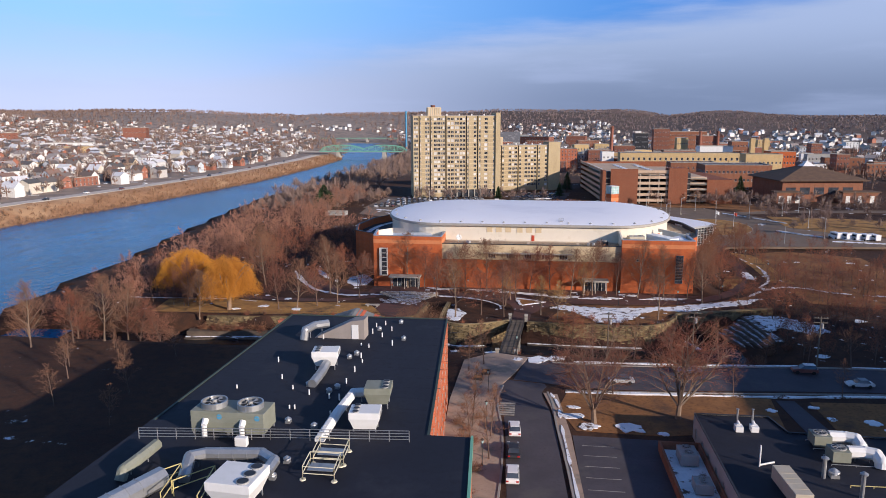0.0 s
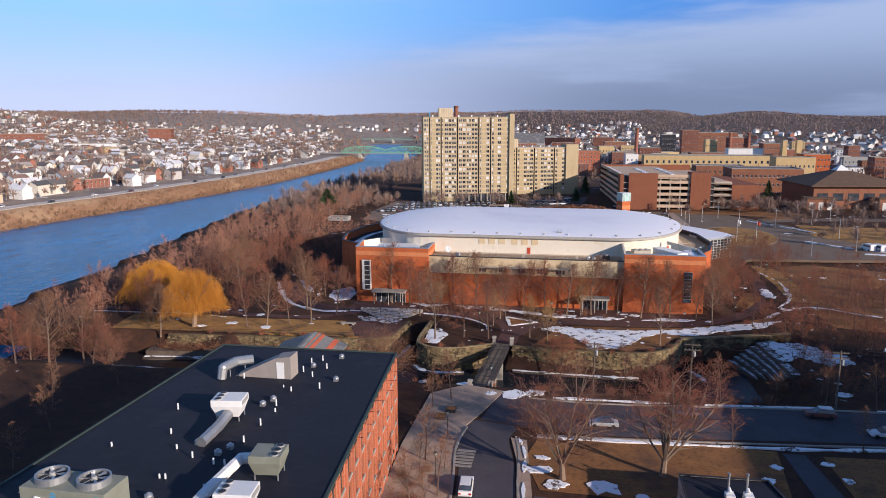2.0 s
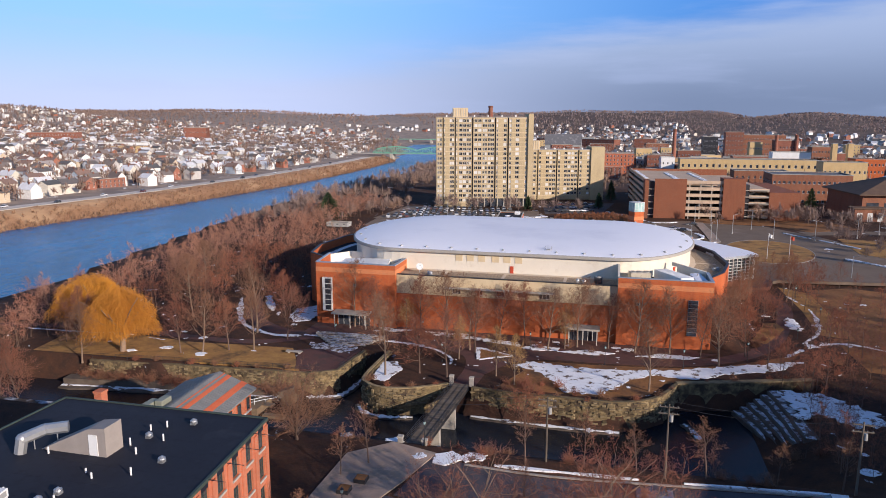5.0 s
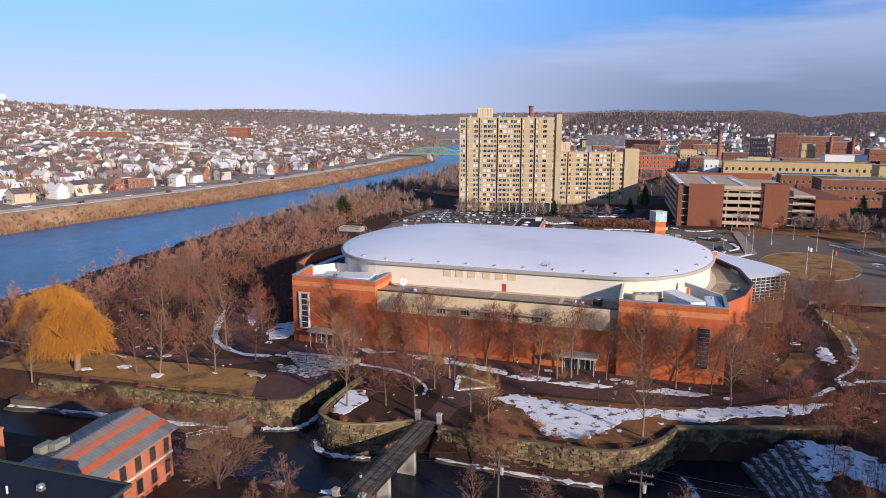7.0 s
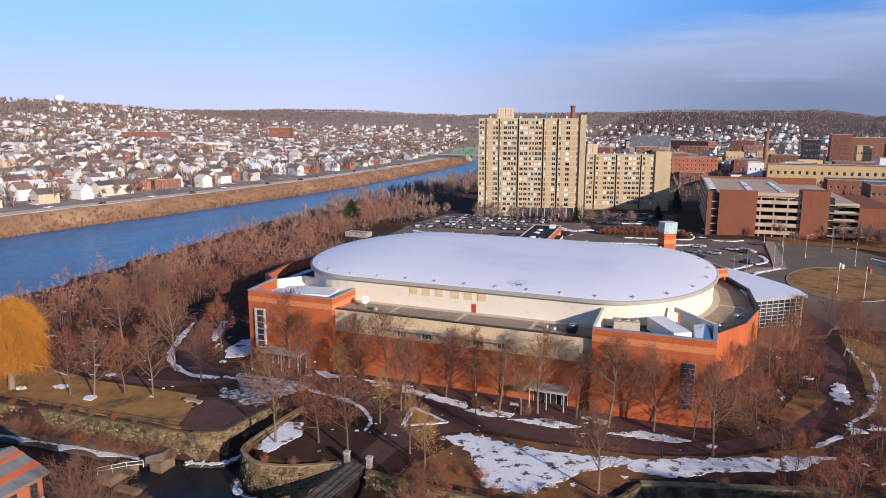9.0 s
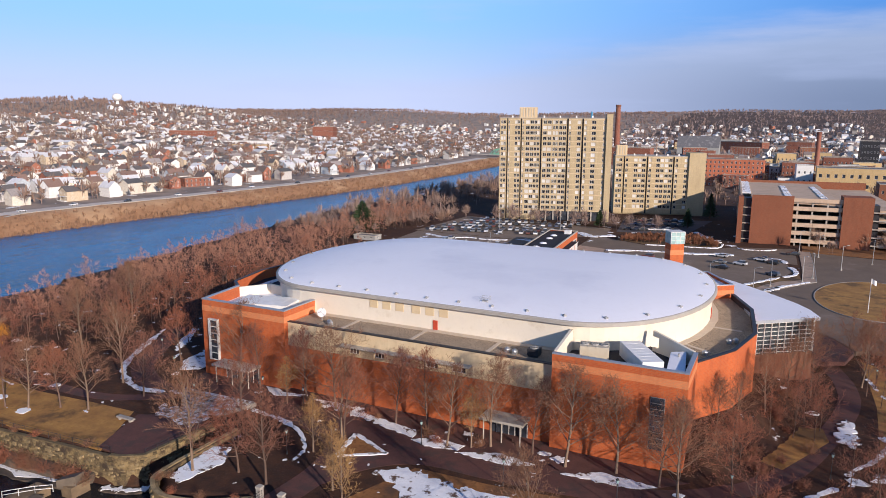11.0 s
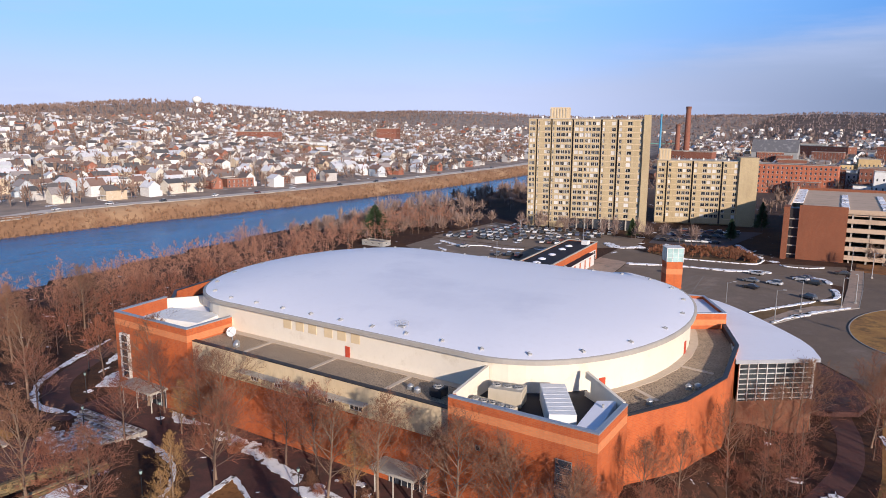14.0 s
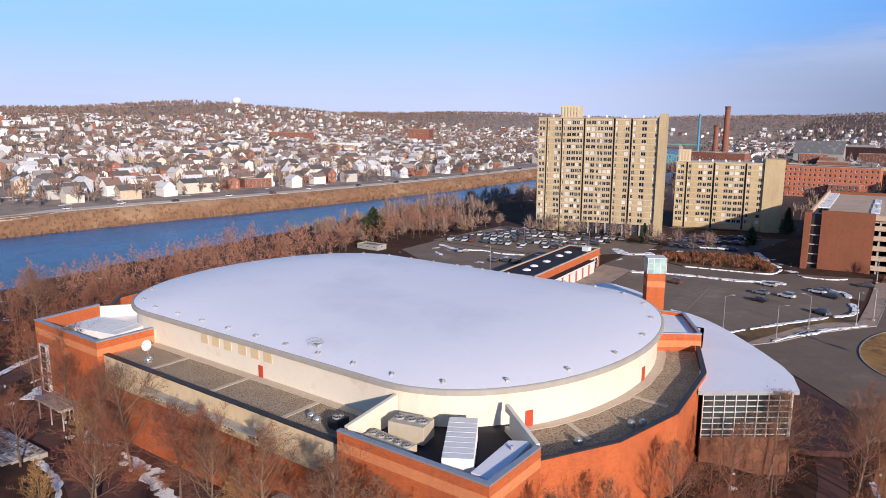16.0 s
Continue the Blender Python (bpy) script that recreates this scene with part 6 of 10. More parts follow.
deck_wood = surf("deck_timber", (0.155, 0.125, 0.095), (0.115, 0.095, 0.075), 0.8, 0.9, 5.0, 0.3, 0.2, vary=0.25)
footbridge()


def ragged_strip(pts, w, off, seed, gaps=0.12, thick=0.2):
    """Strips of melting snow that follow the ground: uneven width, drifting edge and gaps."""
    rnd = random.Random(seed)
    pp = dense(bend(pts, 8), 0.55)
    mb, run = MB(), []
    for k, p in enumerate(pp):
        v = noise.noise(Vector((k * 0.11, seed * 3.7, 0.4))) + 0.5 * noise.noise(Vector((k * 0.31, seed * 1.9, 2.0)))
        wd = w * (0.62 + 0.75 * v) + rnd.uniform(-0.28, 0.28) * min(w, 1.4)
        if v < -0.62 + gaps * 2 or wd < 0.08 or k == len(pp) - 1:
            if len(run) > 2:
                ribbon(mb, [q for q, _ in run], [0.06] + [a for _, a in run[1:-1]] + [0.06], off, thick)
            run = []
            continue
        run.append(((p[0] + rnd.uniform(-0.16, 0.16), p[1] + rnd.uniform(-0.16, 0.16)), wd))
    return mb


def snow_patch(poly, z, seed, thick=0.05, jag=0.5, label="thin patch of old snow on the ground"):
    """Old snow with a ragged, broken edge."""
    rnd = random.Random(seed)
    out = []
    n = len(poly)
    for i in range(n):
        a, b = poly[i], poly[(i + 1) % n]
        L = math.hypot(b[0] - a[0], b[1] - a[1])
        k = max(2, int(L / 0.7))
        u = unit(b[0] - a[0], b[1] - a[1])
        for j in range(k):
            t = j / k
            d = rnd.uniform(-jag, jag) * (0.6 + 0.8 * noise.noise(Vector((a[0] + t * 9 + seed, a[1] + i, 0.3))))
            out.append((a[0] + (b[0] - a[0]) * t - u[1] * d, a[1] + (b[1] - a[1]) * t + u[0] * d))
    mb = MB()
    mb.prism(out, z - 0.05, z + thick)
    return alone("snow_patch", mb, snow, label, "snow", "snow patches", kind="stuff")


# paths
def path_(name, pts, w, off, mat, label):
    mb = MB()
    ribbon(mb, bend(pts, 6), w, off)
    return alone(name, mb, mat, label, "path", kind="structure")


path_("brick_path", [(-74, 20), (-66, 6), (-59, -4), (-48, -9.5), (-38, -7.5), (-26, -7.0), (-13, -9.5), (-5, -14), (-2.6, -22), (-3.0, -31.6)], 4.4, 0.02, paving_red, "dark red brick park path")
path_("brick_path", [(-2.5, -24), (2, -16), (9, -11.5), (20, -11.0), (34, -9.5), (46, -5), (56, 6), (62, 22), (66, 38), (66, 50), (63.5, 63), (62.5, 84)], [4.8] * 26 + [4.4, 4.0] + [3.6] * 60, 0.03, paving_red, "wide dark red brick drive round the arena")
path_("park_path", [(-120, -20), (-100, -17), (-84, -16), (-66, -18), (-52, -17), (-42, -11)], 2.6, 0.016, paving_red, "dark park path along the lawn")
sheet("forecourt", [(-46, -9), (-24, -8), (-6, -12), (6, -12), (22, -9), (40, -6), (48, 1), (44, 0), (43.4, -0.05), (24, -0.05), (23.9, 1.15), (-26.1, 1.15), (-26.3, -0.05), (-46, -0.05)], 0.012, 0.3, paving_red, "dark red brick forecourt below the arena", "pavement")
sheet("lawn", [(-70, -33), (-36, -31.4), (-43, -19.5), (-53, -20), (-66, -21), (-84, -19), (-98, -21), (-96, -34)], 0.010, 0.3, lawn_gold, "dry golden lawn under a row of trees", "lawn")
sheet("lawn", [(3, -31), (22, -31.5), (30, -28), (33, -22), (46, -13), (58, -4), (66, 12), (60, 1), (46, -8.6), (34, -13), (20, -14.6), (9, -15)], 0.008, 0.3, lawn_dry, "dry brown lawn above the canal wall", "lawn")
sheet("lawn", [(56, 8), (62.4, 21), (61.6, 26), (57, 24.6), (53.6, 27), (53.2, 17), (52, 10)], 0.05, 0.3, lawn_gold, "dry golden lawn at the arena corner", "lawn")
snow_patch([(65.2, 31.6), (63.8, 25.6), (63.4, 21.6), (65.8, 20.1), (66.5, 28.6)], 0.06, 83, 0.16, 1.0, "melting snow beside the brick drive")
sheet("lawn", [(69, 18), (76, 16), (77, 60), (70, 66), (70.4, 40)], 0.012, 0.3, lawn_gold, "dry golden lawn beside the brick drive", "lawn")
sheet("lawn", [(72, -6), (90, -10), (110, 10), (112, 60), (90, 70), (77.2, 64), (76.2, 15.8), (71, 15.8)], 0.008, 0.3, lawn_dry, "dry brown park lawn", "lawn")
sheet("lawn", [(6.2, -78.4), (18, -77.6), (33, -76.6), (40, -77), (38, -92.6), (24, -92.6), (20, -93.6), (7, -93.2), (4.6, -85)], 1.15, 0.3, lawn_dry, "rust-brown lawn with two big trees", "lawn")
sheet("lawn", [(46, -77.5), (70, -76), (100, -78), (100, -96), (46, -94)], 1.15, 0.3, lawn_dry, "brown lawn beside a small street", "lawn")
sheet("lawn", [(-130, -57), (-98, -55), (-91, -66), (-97, -96), (-132, -96)], -1.4, 0.3, lawn_dark, "rough lawn with the mill's shade in its colour", "lawn")
sheet("parking_lot", [(6.4, -95), (22.5, -95.2), (22.5, -125), (7.4, -125)], 1.16, 0.3, asphalt, "dark shaded asphalt parking lot", "parking lot")
sheet("garden_path", [(40.6, -77.5), (43.6, -77.4), (45.4, -94), (41.4, -94)], 1.18, 0.3, asphalt, "narrow asphalt garden path", "path")
# kerbs
rnd_s = random.Random(61)
for pts, z in (([(2.8, -78.6), (3.6, -84), (4.0, -92), (5.0, -104), (5.8, -118), (6.4, -140)], 1.3), ([(-5.0, -76.5), (-5.5, -84), (-4.1, -96), (-3.7, -112), (-4.5, -140)], 1.36), ([(6, -77.6), (18, -76.9), (33, -75.6), (46, -74.4), (62, -73), (90, -74)], 1.3), ([(4, -63.4), (16, -63.9), (32, -62.4), (47, -61), (62, -60), (90, -61)], 1.3)):
    wall_line("kerb", "pale granite street kerb", bend(pts, 3), 0.8, z, 0.3, kerb_stone, "kerb", "structure")
for i, pts in enumerate((([(6, -78.3), (40, -76.2), (62, -73.8), (95, -74.6)]), ([(8, -62.6), (30, -61.6), (60, -59.4), (95, -60)]), ([(3.4, -79), (4.6, -84), (4.9, -92), (6.2, -112), (7.0, -122)]))):
    pp, k0 = bend(pts, 9), 0
    while k0 < len(pp) - 3:
        k1 = min(len(pp) - 1, k0 + rnd_s.randint(3, 7))
        mb = MB()
        ribbon(mb, pp[k0:k1 + 1], [0.12] + [rnd_s.uniform(0.25, 0.6 if i == 2 else 1.0) for k in range(k1 - k0 - 1)] + [0.1], 0.24, 0.3)
        alone("snow_ridge", mb, snow, "broken ridge of ploughed snow along the kerb", "snow", "snow patches", kind="stuff")
        k0 = k1 + rnd_s.randint(0, 2)
mb = MB()
mb.prism([(2.2, -79), (4.6, -79.5), (6.2, -95), (7.6, -125), (6.2, -125), (4.6, -96), (3.4, -85)], 1.0, 1.24)
alone("pavement_strip", mb, paving, "pale concrete pavement along the side street", "pavement", kind="structure")
worn_line = surf("worn_road_paint", (0.36, 0.34, 0.31), (0.20, 0.19, 0.18), 1.2, 0.85, 4.0, 0.3, 0.05)
# crossing marks
for i in range(6):
    mb = MB()
    mb.box(-5.0, -84.6 - i * 0.9, 1.2, -2.4, -84.1 - i * 0.9, 1.272)
    alone("crossing_mark", mb, worn_line, "worn white crossing stripe on asphalt", "road marking", "crossing stripes", kind="structure")

# snow
snow_patch([(4, -19), (8, -15.6), (17, -17.2), (26, -16.2), (35, -14.2), (47, -8.6), (61, -2.6), (54, -10), (46, -13.5), (38, -18.6), (31, -18), (27, -21.5), (22, -30), (15, -30.5), (12, -24), (8, -20)], 0.02, 1, 0.06, 0.7, "broad crescent of old snow on the lawn")
o = snow_patch([(-41, -15.4), (-32.5, -14.0), (-29.5, -16.2), (-29.9, -20), (-33, -19.5), (-39, -18.2)], 0.03, 2, 0.03, 0.8)
o.data.materials.clear()
o.data.materials.append(snow_thin)
snow_patch([(-21.4, -23), (-18.8, -22.2), (-16.4, -26), (-17.8, -33.4), (-20.6, -32.6)], 0.02, 3, 0.06, 0.4)
sheet("lawn", [(-2.9, -17.4), (3.4, -13.4), (-4.6, -9.6)], 0.10, 0.3, lawn_dry, "small brown triangular island with a tree", "lawn")
for a_, b_, w_ in (((-2.9, -17.2), (3.2, -13.3), 0.7), ((3.2, -13.4), (-4.4, -9.9), 0.9), ((-4.5, -9.9), (-3.1, -17.0), 1.1)):
    mb = MB()
    pp = dense([a_, b_], 0.8)
    mb.prism(strip(pp, [w_ * (0.5 + 1.1 * abs(noise.noise(Vector((k * 0.9, a_[0], 1.7))))) for k in range(len(pp))]), 0.05, 0.19)
    alone("snow_strip", mb, snow, "snow along the edge of the triangular island", "snow", "snow patches", kind="stuff")
snow_patch([(4, -7.5), (7, -8.6), (12, -7.6), (12.5, -5.8), (7, -5.4)], 0.05, 5, 0.05, 0.3)
snow_patch([(-30.6, -0.6), (-26.4, -3.2), (-22, -1.4), (-21, -0.4), (-26, -1.2), (-28, -0.3)], 0.05, 6, 0.05, 0.3)
snow_patch([(-19, -1.2), (-10, -3.8), (-2, -5.4), (4, -6.8), (3, -4.4), (-6, -2.6), (-14, -0.8)], 0.05, 7, 0.05, 0.5)
snow_patch([(12, -8.2), (20, -8.6), (24, -6.6), (18, -5.6)], 0.05, 8, 0.05, 0.3)
snow_patch([(28, -7.4), (38, -7.0), (41, -5), (33, -4.6)], 0.05, 9, 0.05, 0.4)
for i, (pts, w) in enumerate(((((-76, 17), (-69, 4), (-62, -6), (-52, -11.6), (-44, -10.6)), 1.6), (((-70, 21), (-62, 8), (-55, 0.5), (-49, -4.4)), 2.4), (((-45, -10), (-36, -10.2), (-25, -9.8), (-15, -12), (-9, -17), (-8, -22)), 1.2), (((64, 10), (70, 22), (72.4, 40), (70, 56)), 0.9), (((58, -0.6), (66, 9), (74, 12), (84, 6), (98, 3)), 1.4), (((-110, -21), (-96, -20.5), (-84, -19.6), (-72, -21.4)), 0.7))):
    mb = ragged_strip(pts, w, 0.05, 11 + i)
    alone("snow_strip", mb, snow, "melting strip of snow along a path", "snow", "snow patches", kind="stuff")
snow_patch([(-55, 3), (-51.5, -1.5), (-48.6, 0.5), (-48.4, 8), (-52, 14.5), (-56, 10)], 0.03, 41, 0.06, 0.6)
rnd = random.Random(11)


def blob(x, y, r, n=9):
    return [(x + r * rnd.uniform(0.6, 1.25) * math.cos(2 * math.pi * i / n), y + r * rnd.uniform(0.45, 1.0) * math.sin(2 * math.pi * i / n)) for i in range(n)]


for x, y, r in ((15, -91.5, 2.2), (9, -91.5, 1.8), (6.6, -88, 1.6), (7, -84.6, 1.0), (20, -93, 0.9), (36.6, -86, 1.1), (38.6, -82, 0.8), (45.8, -80, 0.9), (46.8, -84.4, 0.8), (52.6, -85, 1.3), (54, -88, 1.0), (1, -62, 2.4), (5, -60.8, 2.0), (-2.6, -62.4, 1.2)):
    snow_patch(blob(x, y, r), 1.17, int(x * 7 + y), 0.12, 0.3, "shrinking pile of old snow")
# dark soil, dim bluish snow: the mill's shade is partly in these colours
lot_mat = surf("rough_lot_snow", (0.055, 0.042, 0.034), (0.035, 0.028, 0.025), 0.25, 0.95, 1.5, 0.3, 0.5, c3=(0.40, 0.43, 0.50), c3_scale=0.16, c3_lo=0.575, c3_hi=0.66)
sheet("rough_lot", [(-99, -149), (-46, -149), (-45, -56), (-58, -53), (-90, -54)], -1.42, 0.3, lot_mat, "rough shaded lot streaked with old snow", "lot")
# trodden snow with the bluish cast of shade put into its colour
plot_snow = surf("trodden_snow", (0.80, 0.83, 0.90), (0.66, 0.70, 0.78), 0.4, 0.85, 2.0, 0.3, 0.5, c3=(0.05, 0.042, 0.04), c3_scale=0.7, c3_lo=0.53, c3_hi=0.60)
for i, pl in enumerate(([(-63.3, -80.7), (-66.0, -71.0), (-68.2, -64.4), (-68.6, -58.0), (-58.6, -56.7), (-47.0, -57.0), (-47.0, -79.0), (-55.7, -80.3), (-56.1, -83.2)], [(-74.3, -74.3), (-73.7, -65.8), (-70.4, -61.1), (-69.4, -68.5), (-69.8, -76.0)],
                        [(-60.2, -98.9), (-61.0, -94.2), (-57.0, -90.6), (-49.0, -90.0), (-49.0, -95.6), (-57.6, -95.6)], [(-89.7, -67.1), (-88.9, -60.5), (-81.6, -61.8), (-82.3, -68.9)], [(-78.5, -93.7), (-74.8, -88.5), (-71.9, -97.3)],
                        [(-72.4, -105.2), (-70.6, -103.1), (-66.8, -109.7), (-68.9, -109.1)], [(-82, -58), (-70, -57.4), (-70.4, -55.6), (-82, -56)])):
    o = snow_patch(pl, -1.40, 300 + i, 0.03, 0.7, "trodden plot of thin snow in the rough lot")
    o.data.materials.clear()
    o.data.materials.append(plot_snow)
for i in range(8):
    mb = MB()
    mb.box(7.6, -98.2 - 3.1 * i, 1.15, 12.2, -98.08 - 3.1 * i, 1.166)
    alone("bay_line", mb, worn_line, "worn white parking bay line", "road marking", "bay lines", kind="structure")
for k in range(60):
    x, y = rnd.choice([(rnd.uniform(-24, 30), rnd.uniform(-59, -55.2)), (rnd.uniform(-100, -50), rnd.uniform(-30, -4)), (rnd.uniform(50, 110), rnd.uniform(-55, 60)), (rnd.uniform(-44, 44), rnd.uniform(-7, -1.5)), (rnd.uniform(-34, -24), rnd.uniform(-40, -31))])
    if -46 < x < 44 and y > -1:
        continue
    z = zat(x, y)
    if z > -4.4:
        snow_patch(blob(x, y, rnd.uniform(0.4, 1.5)), z + 0.06, k + 160, 0.05, 0.4)

terrace_stone = surf("dark_terrace_stone", (0.14, 0.11, 0.085), (0.09, 0.072, 0.06), 0.8, 0.9, 4.0, 0.3, 0.3)
# steps at the inlet and stone terraces
T = thing("park_steps", "wide snow-dusted granite steps down to the inlet", "steps", (-34, -12, 0))
for i in range(6):
    p, L, z = (-42.0 + i * 1.0, -8.9 - i * 1.0), 16.0 - i * 1.5, 0.72 - i * 0.11
    mb = MB()
    mb.obox(p, unit(1.0, 0.03), 0, L, -1.0, 0.1, -1.4, z)
    s = part("step", mb, kerb_stone, T)
    mb = MB()
    mb.obox(p, unit(1.0, 0.03), 0.2, L - 0.3, -0.72, -0.06, z - 0.01, z + 0.03)
    part("snow_cover", mb, snow_thin, s)
T = thing("stone_terraces", "curved stone terraces covered with snow beside the canal", "terraces", (50, -34, -4))
for i in range(6):
    f = i / 5
    arc = [(44.8 + 6.2 * f + (4.2 - 2.6 * f) * t + 0.3 * math.sin(3.1 * t) + 0.08 * math.sin(17 * t + i), -22.2 + 2.4 * f - (15.0 + 4.5 * f) * t) for t in [k / 10 for k in range(11)]]
    mb = MB()
    z = -3.9 + i * 0.7
    wall_run(mb, arc, -6, z, 2.2)
    s = part("terrace", mb, terrace_stone, T)
    mb = MB()
    wall_run(mb, inset(arc, 0.3, False), z - 0.05, z + 0.05, 1.5)
    part("snow_cover", mb, snow_thin, s)
snow_patch([(52.6, -19.8), (60, -20.8), (66, -27), (66.5, -33), (61, -33.4), (57, -30), (54, -33)], 0.02, 31, 0.16, 1.3, "snow-covered bank above the stone terraces")

# snow-covered gravel bars at the foot of the canal walls
bar_mat = surf("gravel_bar", (0.13, 0.10, 0.075), (0.08, 0.062, 0.05), 0.6, 0.95, 3.0, 0.3, 0.4)
for i, (pts, w) in enumerate((([(-84, -39.6), (-64, -37.2), (-48, -36.0), (-36, -34.6)], 4.2), ([(-1, -34.8), (8, -35.4), (18, -35.6), (25, -35.4)], 1.8), ([(-33.5, -33.6), (-30.6, -33.0), (-27.2, -30.6), (-26.2, -22)], 2.0), ([(-22.6, -34.6), (-20.4, -37.6), (-16, -38.8), (-11, -37.8)], 1.6), ([(36, -29), (37.4, -32), (38, -35)], 1.6))):
    mb = MB()
    pp = bend(pts, 8)
    o = strip(pp, [w * (0.7 + 0.6 * abs(noise.noise(Vector((k * 0.4, i * 3.1, 7))))) for k in range(len(pp))])
    mb.prism(o, -6.0, -4.45)
    if i == 0:
        mb.prism(strip([(x, y + 1.4) for x, y in pp], [2.6 + 1.2 * noise.noise(Vector((k * 0.5, 1.1, 3))) for k in range(len(pp))]), -4.45, -3.2)
    alone("gravel_bar", mb, bar_mat, "dark gravel bar at the foot of the canal wall", "gravel", kind="structure")
    mb = MB()
    o = strip(pp, [w * 1.1 * max(0.12, 0.25 + 1.2 * noise.noise(Vector((k * 0.7, i * 4.1, 2)))) for k in range(len(pp))])
    mb.prism(o, -4.5, -4.36)
    alone("snow_strip", mb, snow, "old snow on the gravel bar by the canal", "snow", "snow patches", kind="stuff")

sluice_timber = surf("weathered_sluice", (0.23, 0.165, 0.10), (0.15, 0.11, 0.07), 0.7, 0.9, 4.0, 0.3, 0.2)
# low sluice and timber landing on the canal
T = thing("sluice", "weathered concrete sluice with a white rail on the canal", "sluice", (-38, -40, -4))
for x0, y0, x1, y1, z in ((-41.5, -43.5, -38.6, -38.0, -3.4), (-36.8, -37.6, -34.6, -34.6, -3.0), (-37.4, -44.0, -33.2, -42.8, -4.2)):
    mb = MB()
    mb.box(x0, y0, -6.4, x1, y1, z)
    part("abutment", mb, sluice_timber, T)
mb = MB()
mb.prism([(-37.2, -38.0), (-34.6, -36.8), (-35.2, -35.0), (-37.8, -36.2)], -3.4, [-2.2, -1.5, -1.7, -2.4])
part("gate_house", mb, deck_wood, T)
mb = MB()
mb.box(-38.7, -41.4, -3.6, -36.7, -40.2, -3.4)
part("walkway", mb, deck_wood, T)
rail_line("sluice_rail", "white tubular rail on the sluice", [(-41.4, -43.2), (-38.7, -40.2), (-36.8, -38.8)], -3.4, 1.1, 1.4, white_paint, 0.05, 2)
rail_line("quay_rail", "dark iron rail along the canal wall", [(-33.4, -31.6), (-62, -33.6), (-80, -35.4)], 0.0, 1.1, 2.4, dark_metal, 0.03, 2)
rail_line("quay_rail", "dark iron rail along the quay", [(-28.2, -29.8), (-27.6, -17.6)], 0.05, 1.1, 2.0, dark_metal, 0.03, 2)
sheet("quay", [(-41.5, -20), (-37, -31), (-31.6, -31.3), (-28.9, -29.7), (-28.4, -17.4), (-32, -17), (-36, -17.5)], 0.03, 0.3, paving_red, "dark paved quay with patches of snow", "pavement")
B = thing("stone_bench", "long pale stone bench on the quay", "bench", (-41, -22.6, 0))
mb = MB()
mb.box(-43.0, -23.0, 0.35, -39.4, -22.2, 0.6)
part("seat", mb, kerb_stone, B)
for x in (-42.6, -40.2):
    mb = MB()
    mb.box(x, -22.9, 0, x + 0.4, -22.3, 0.35)
    part("leg", mb, concrete, B)


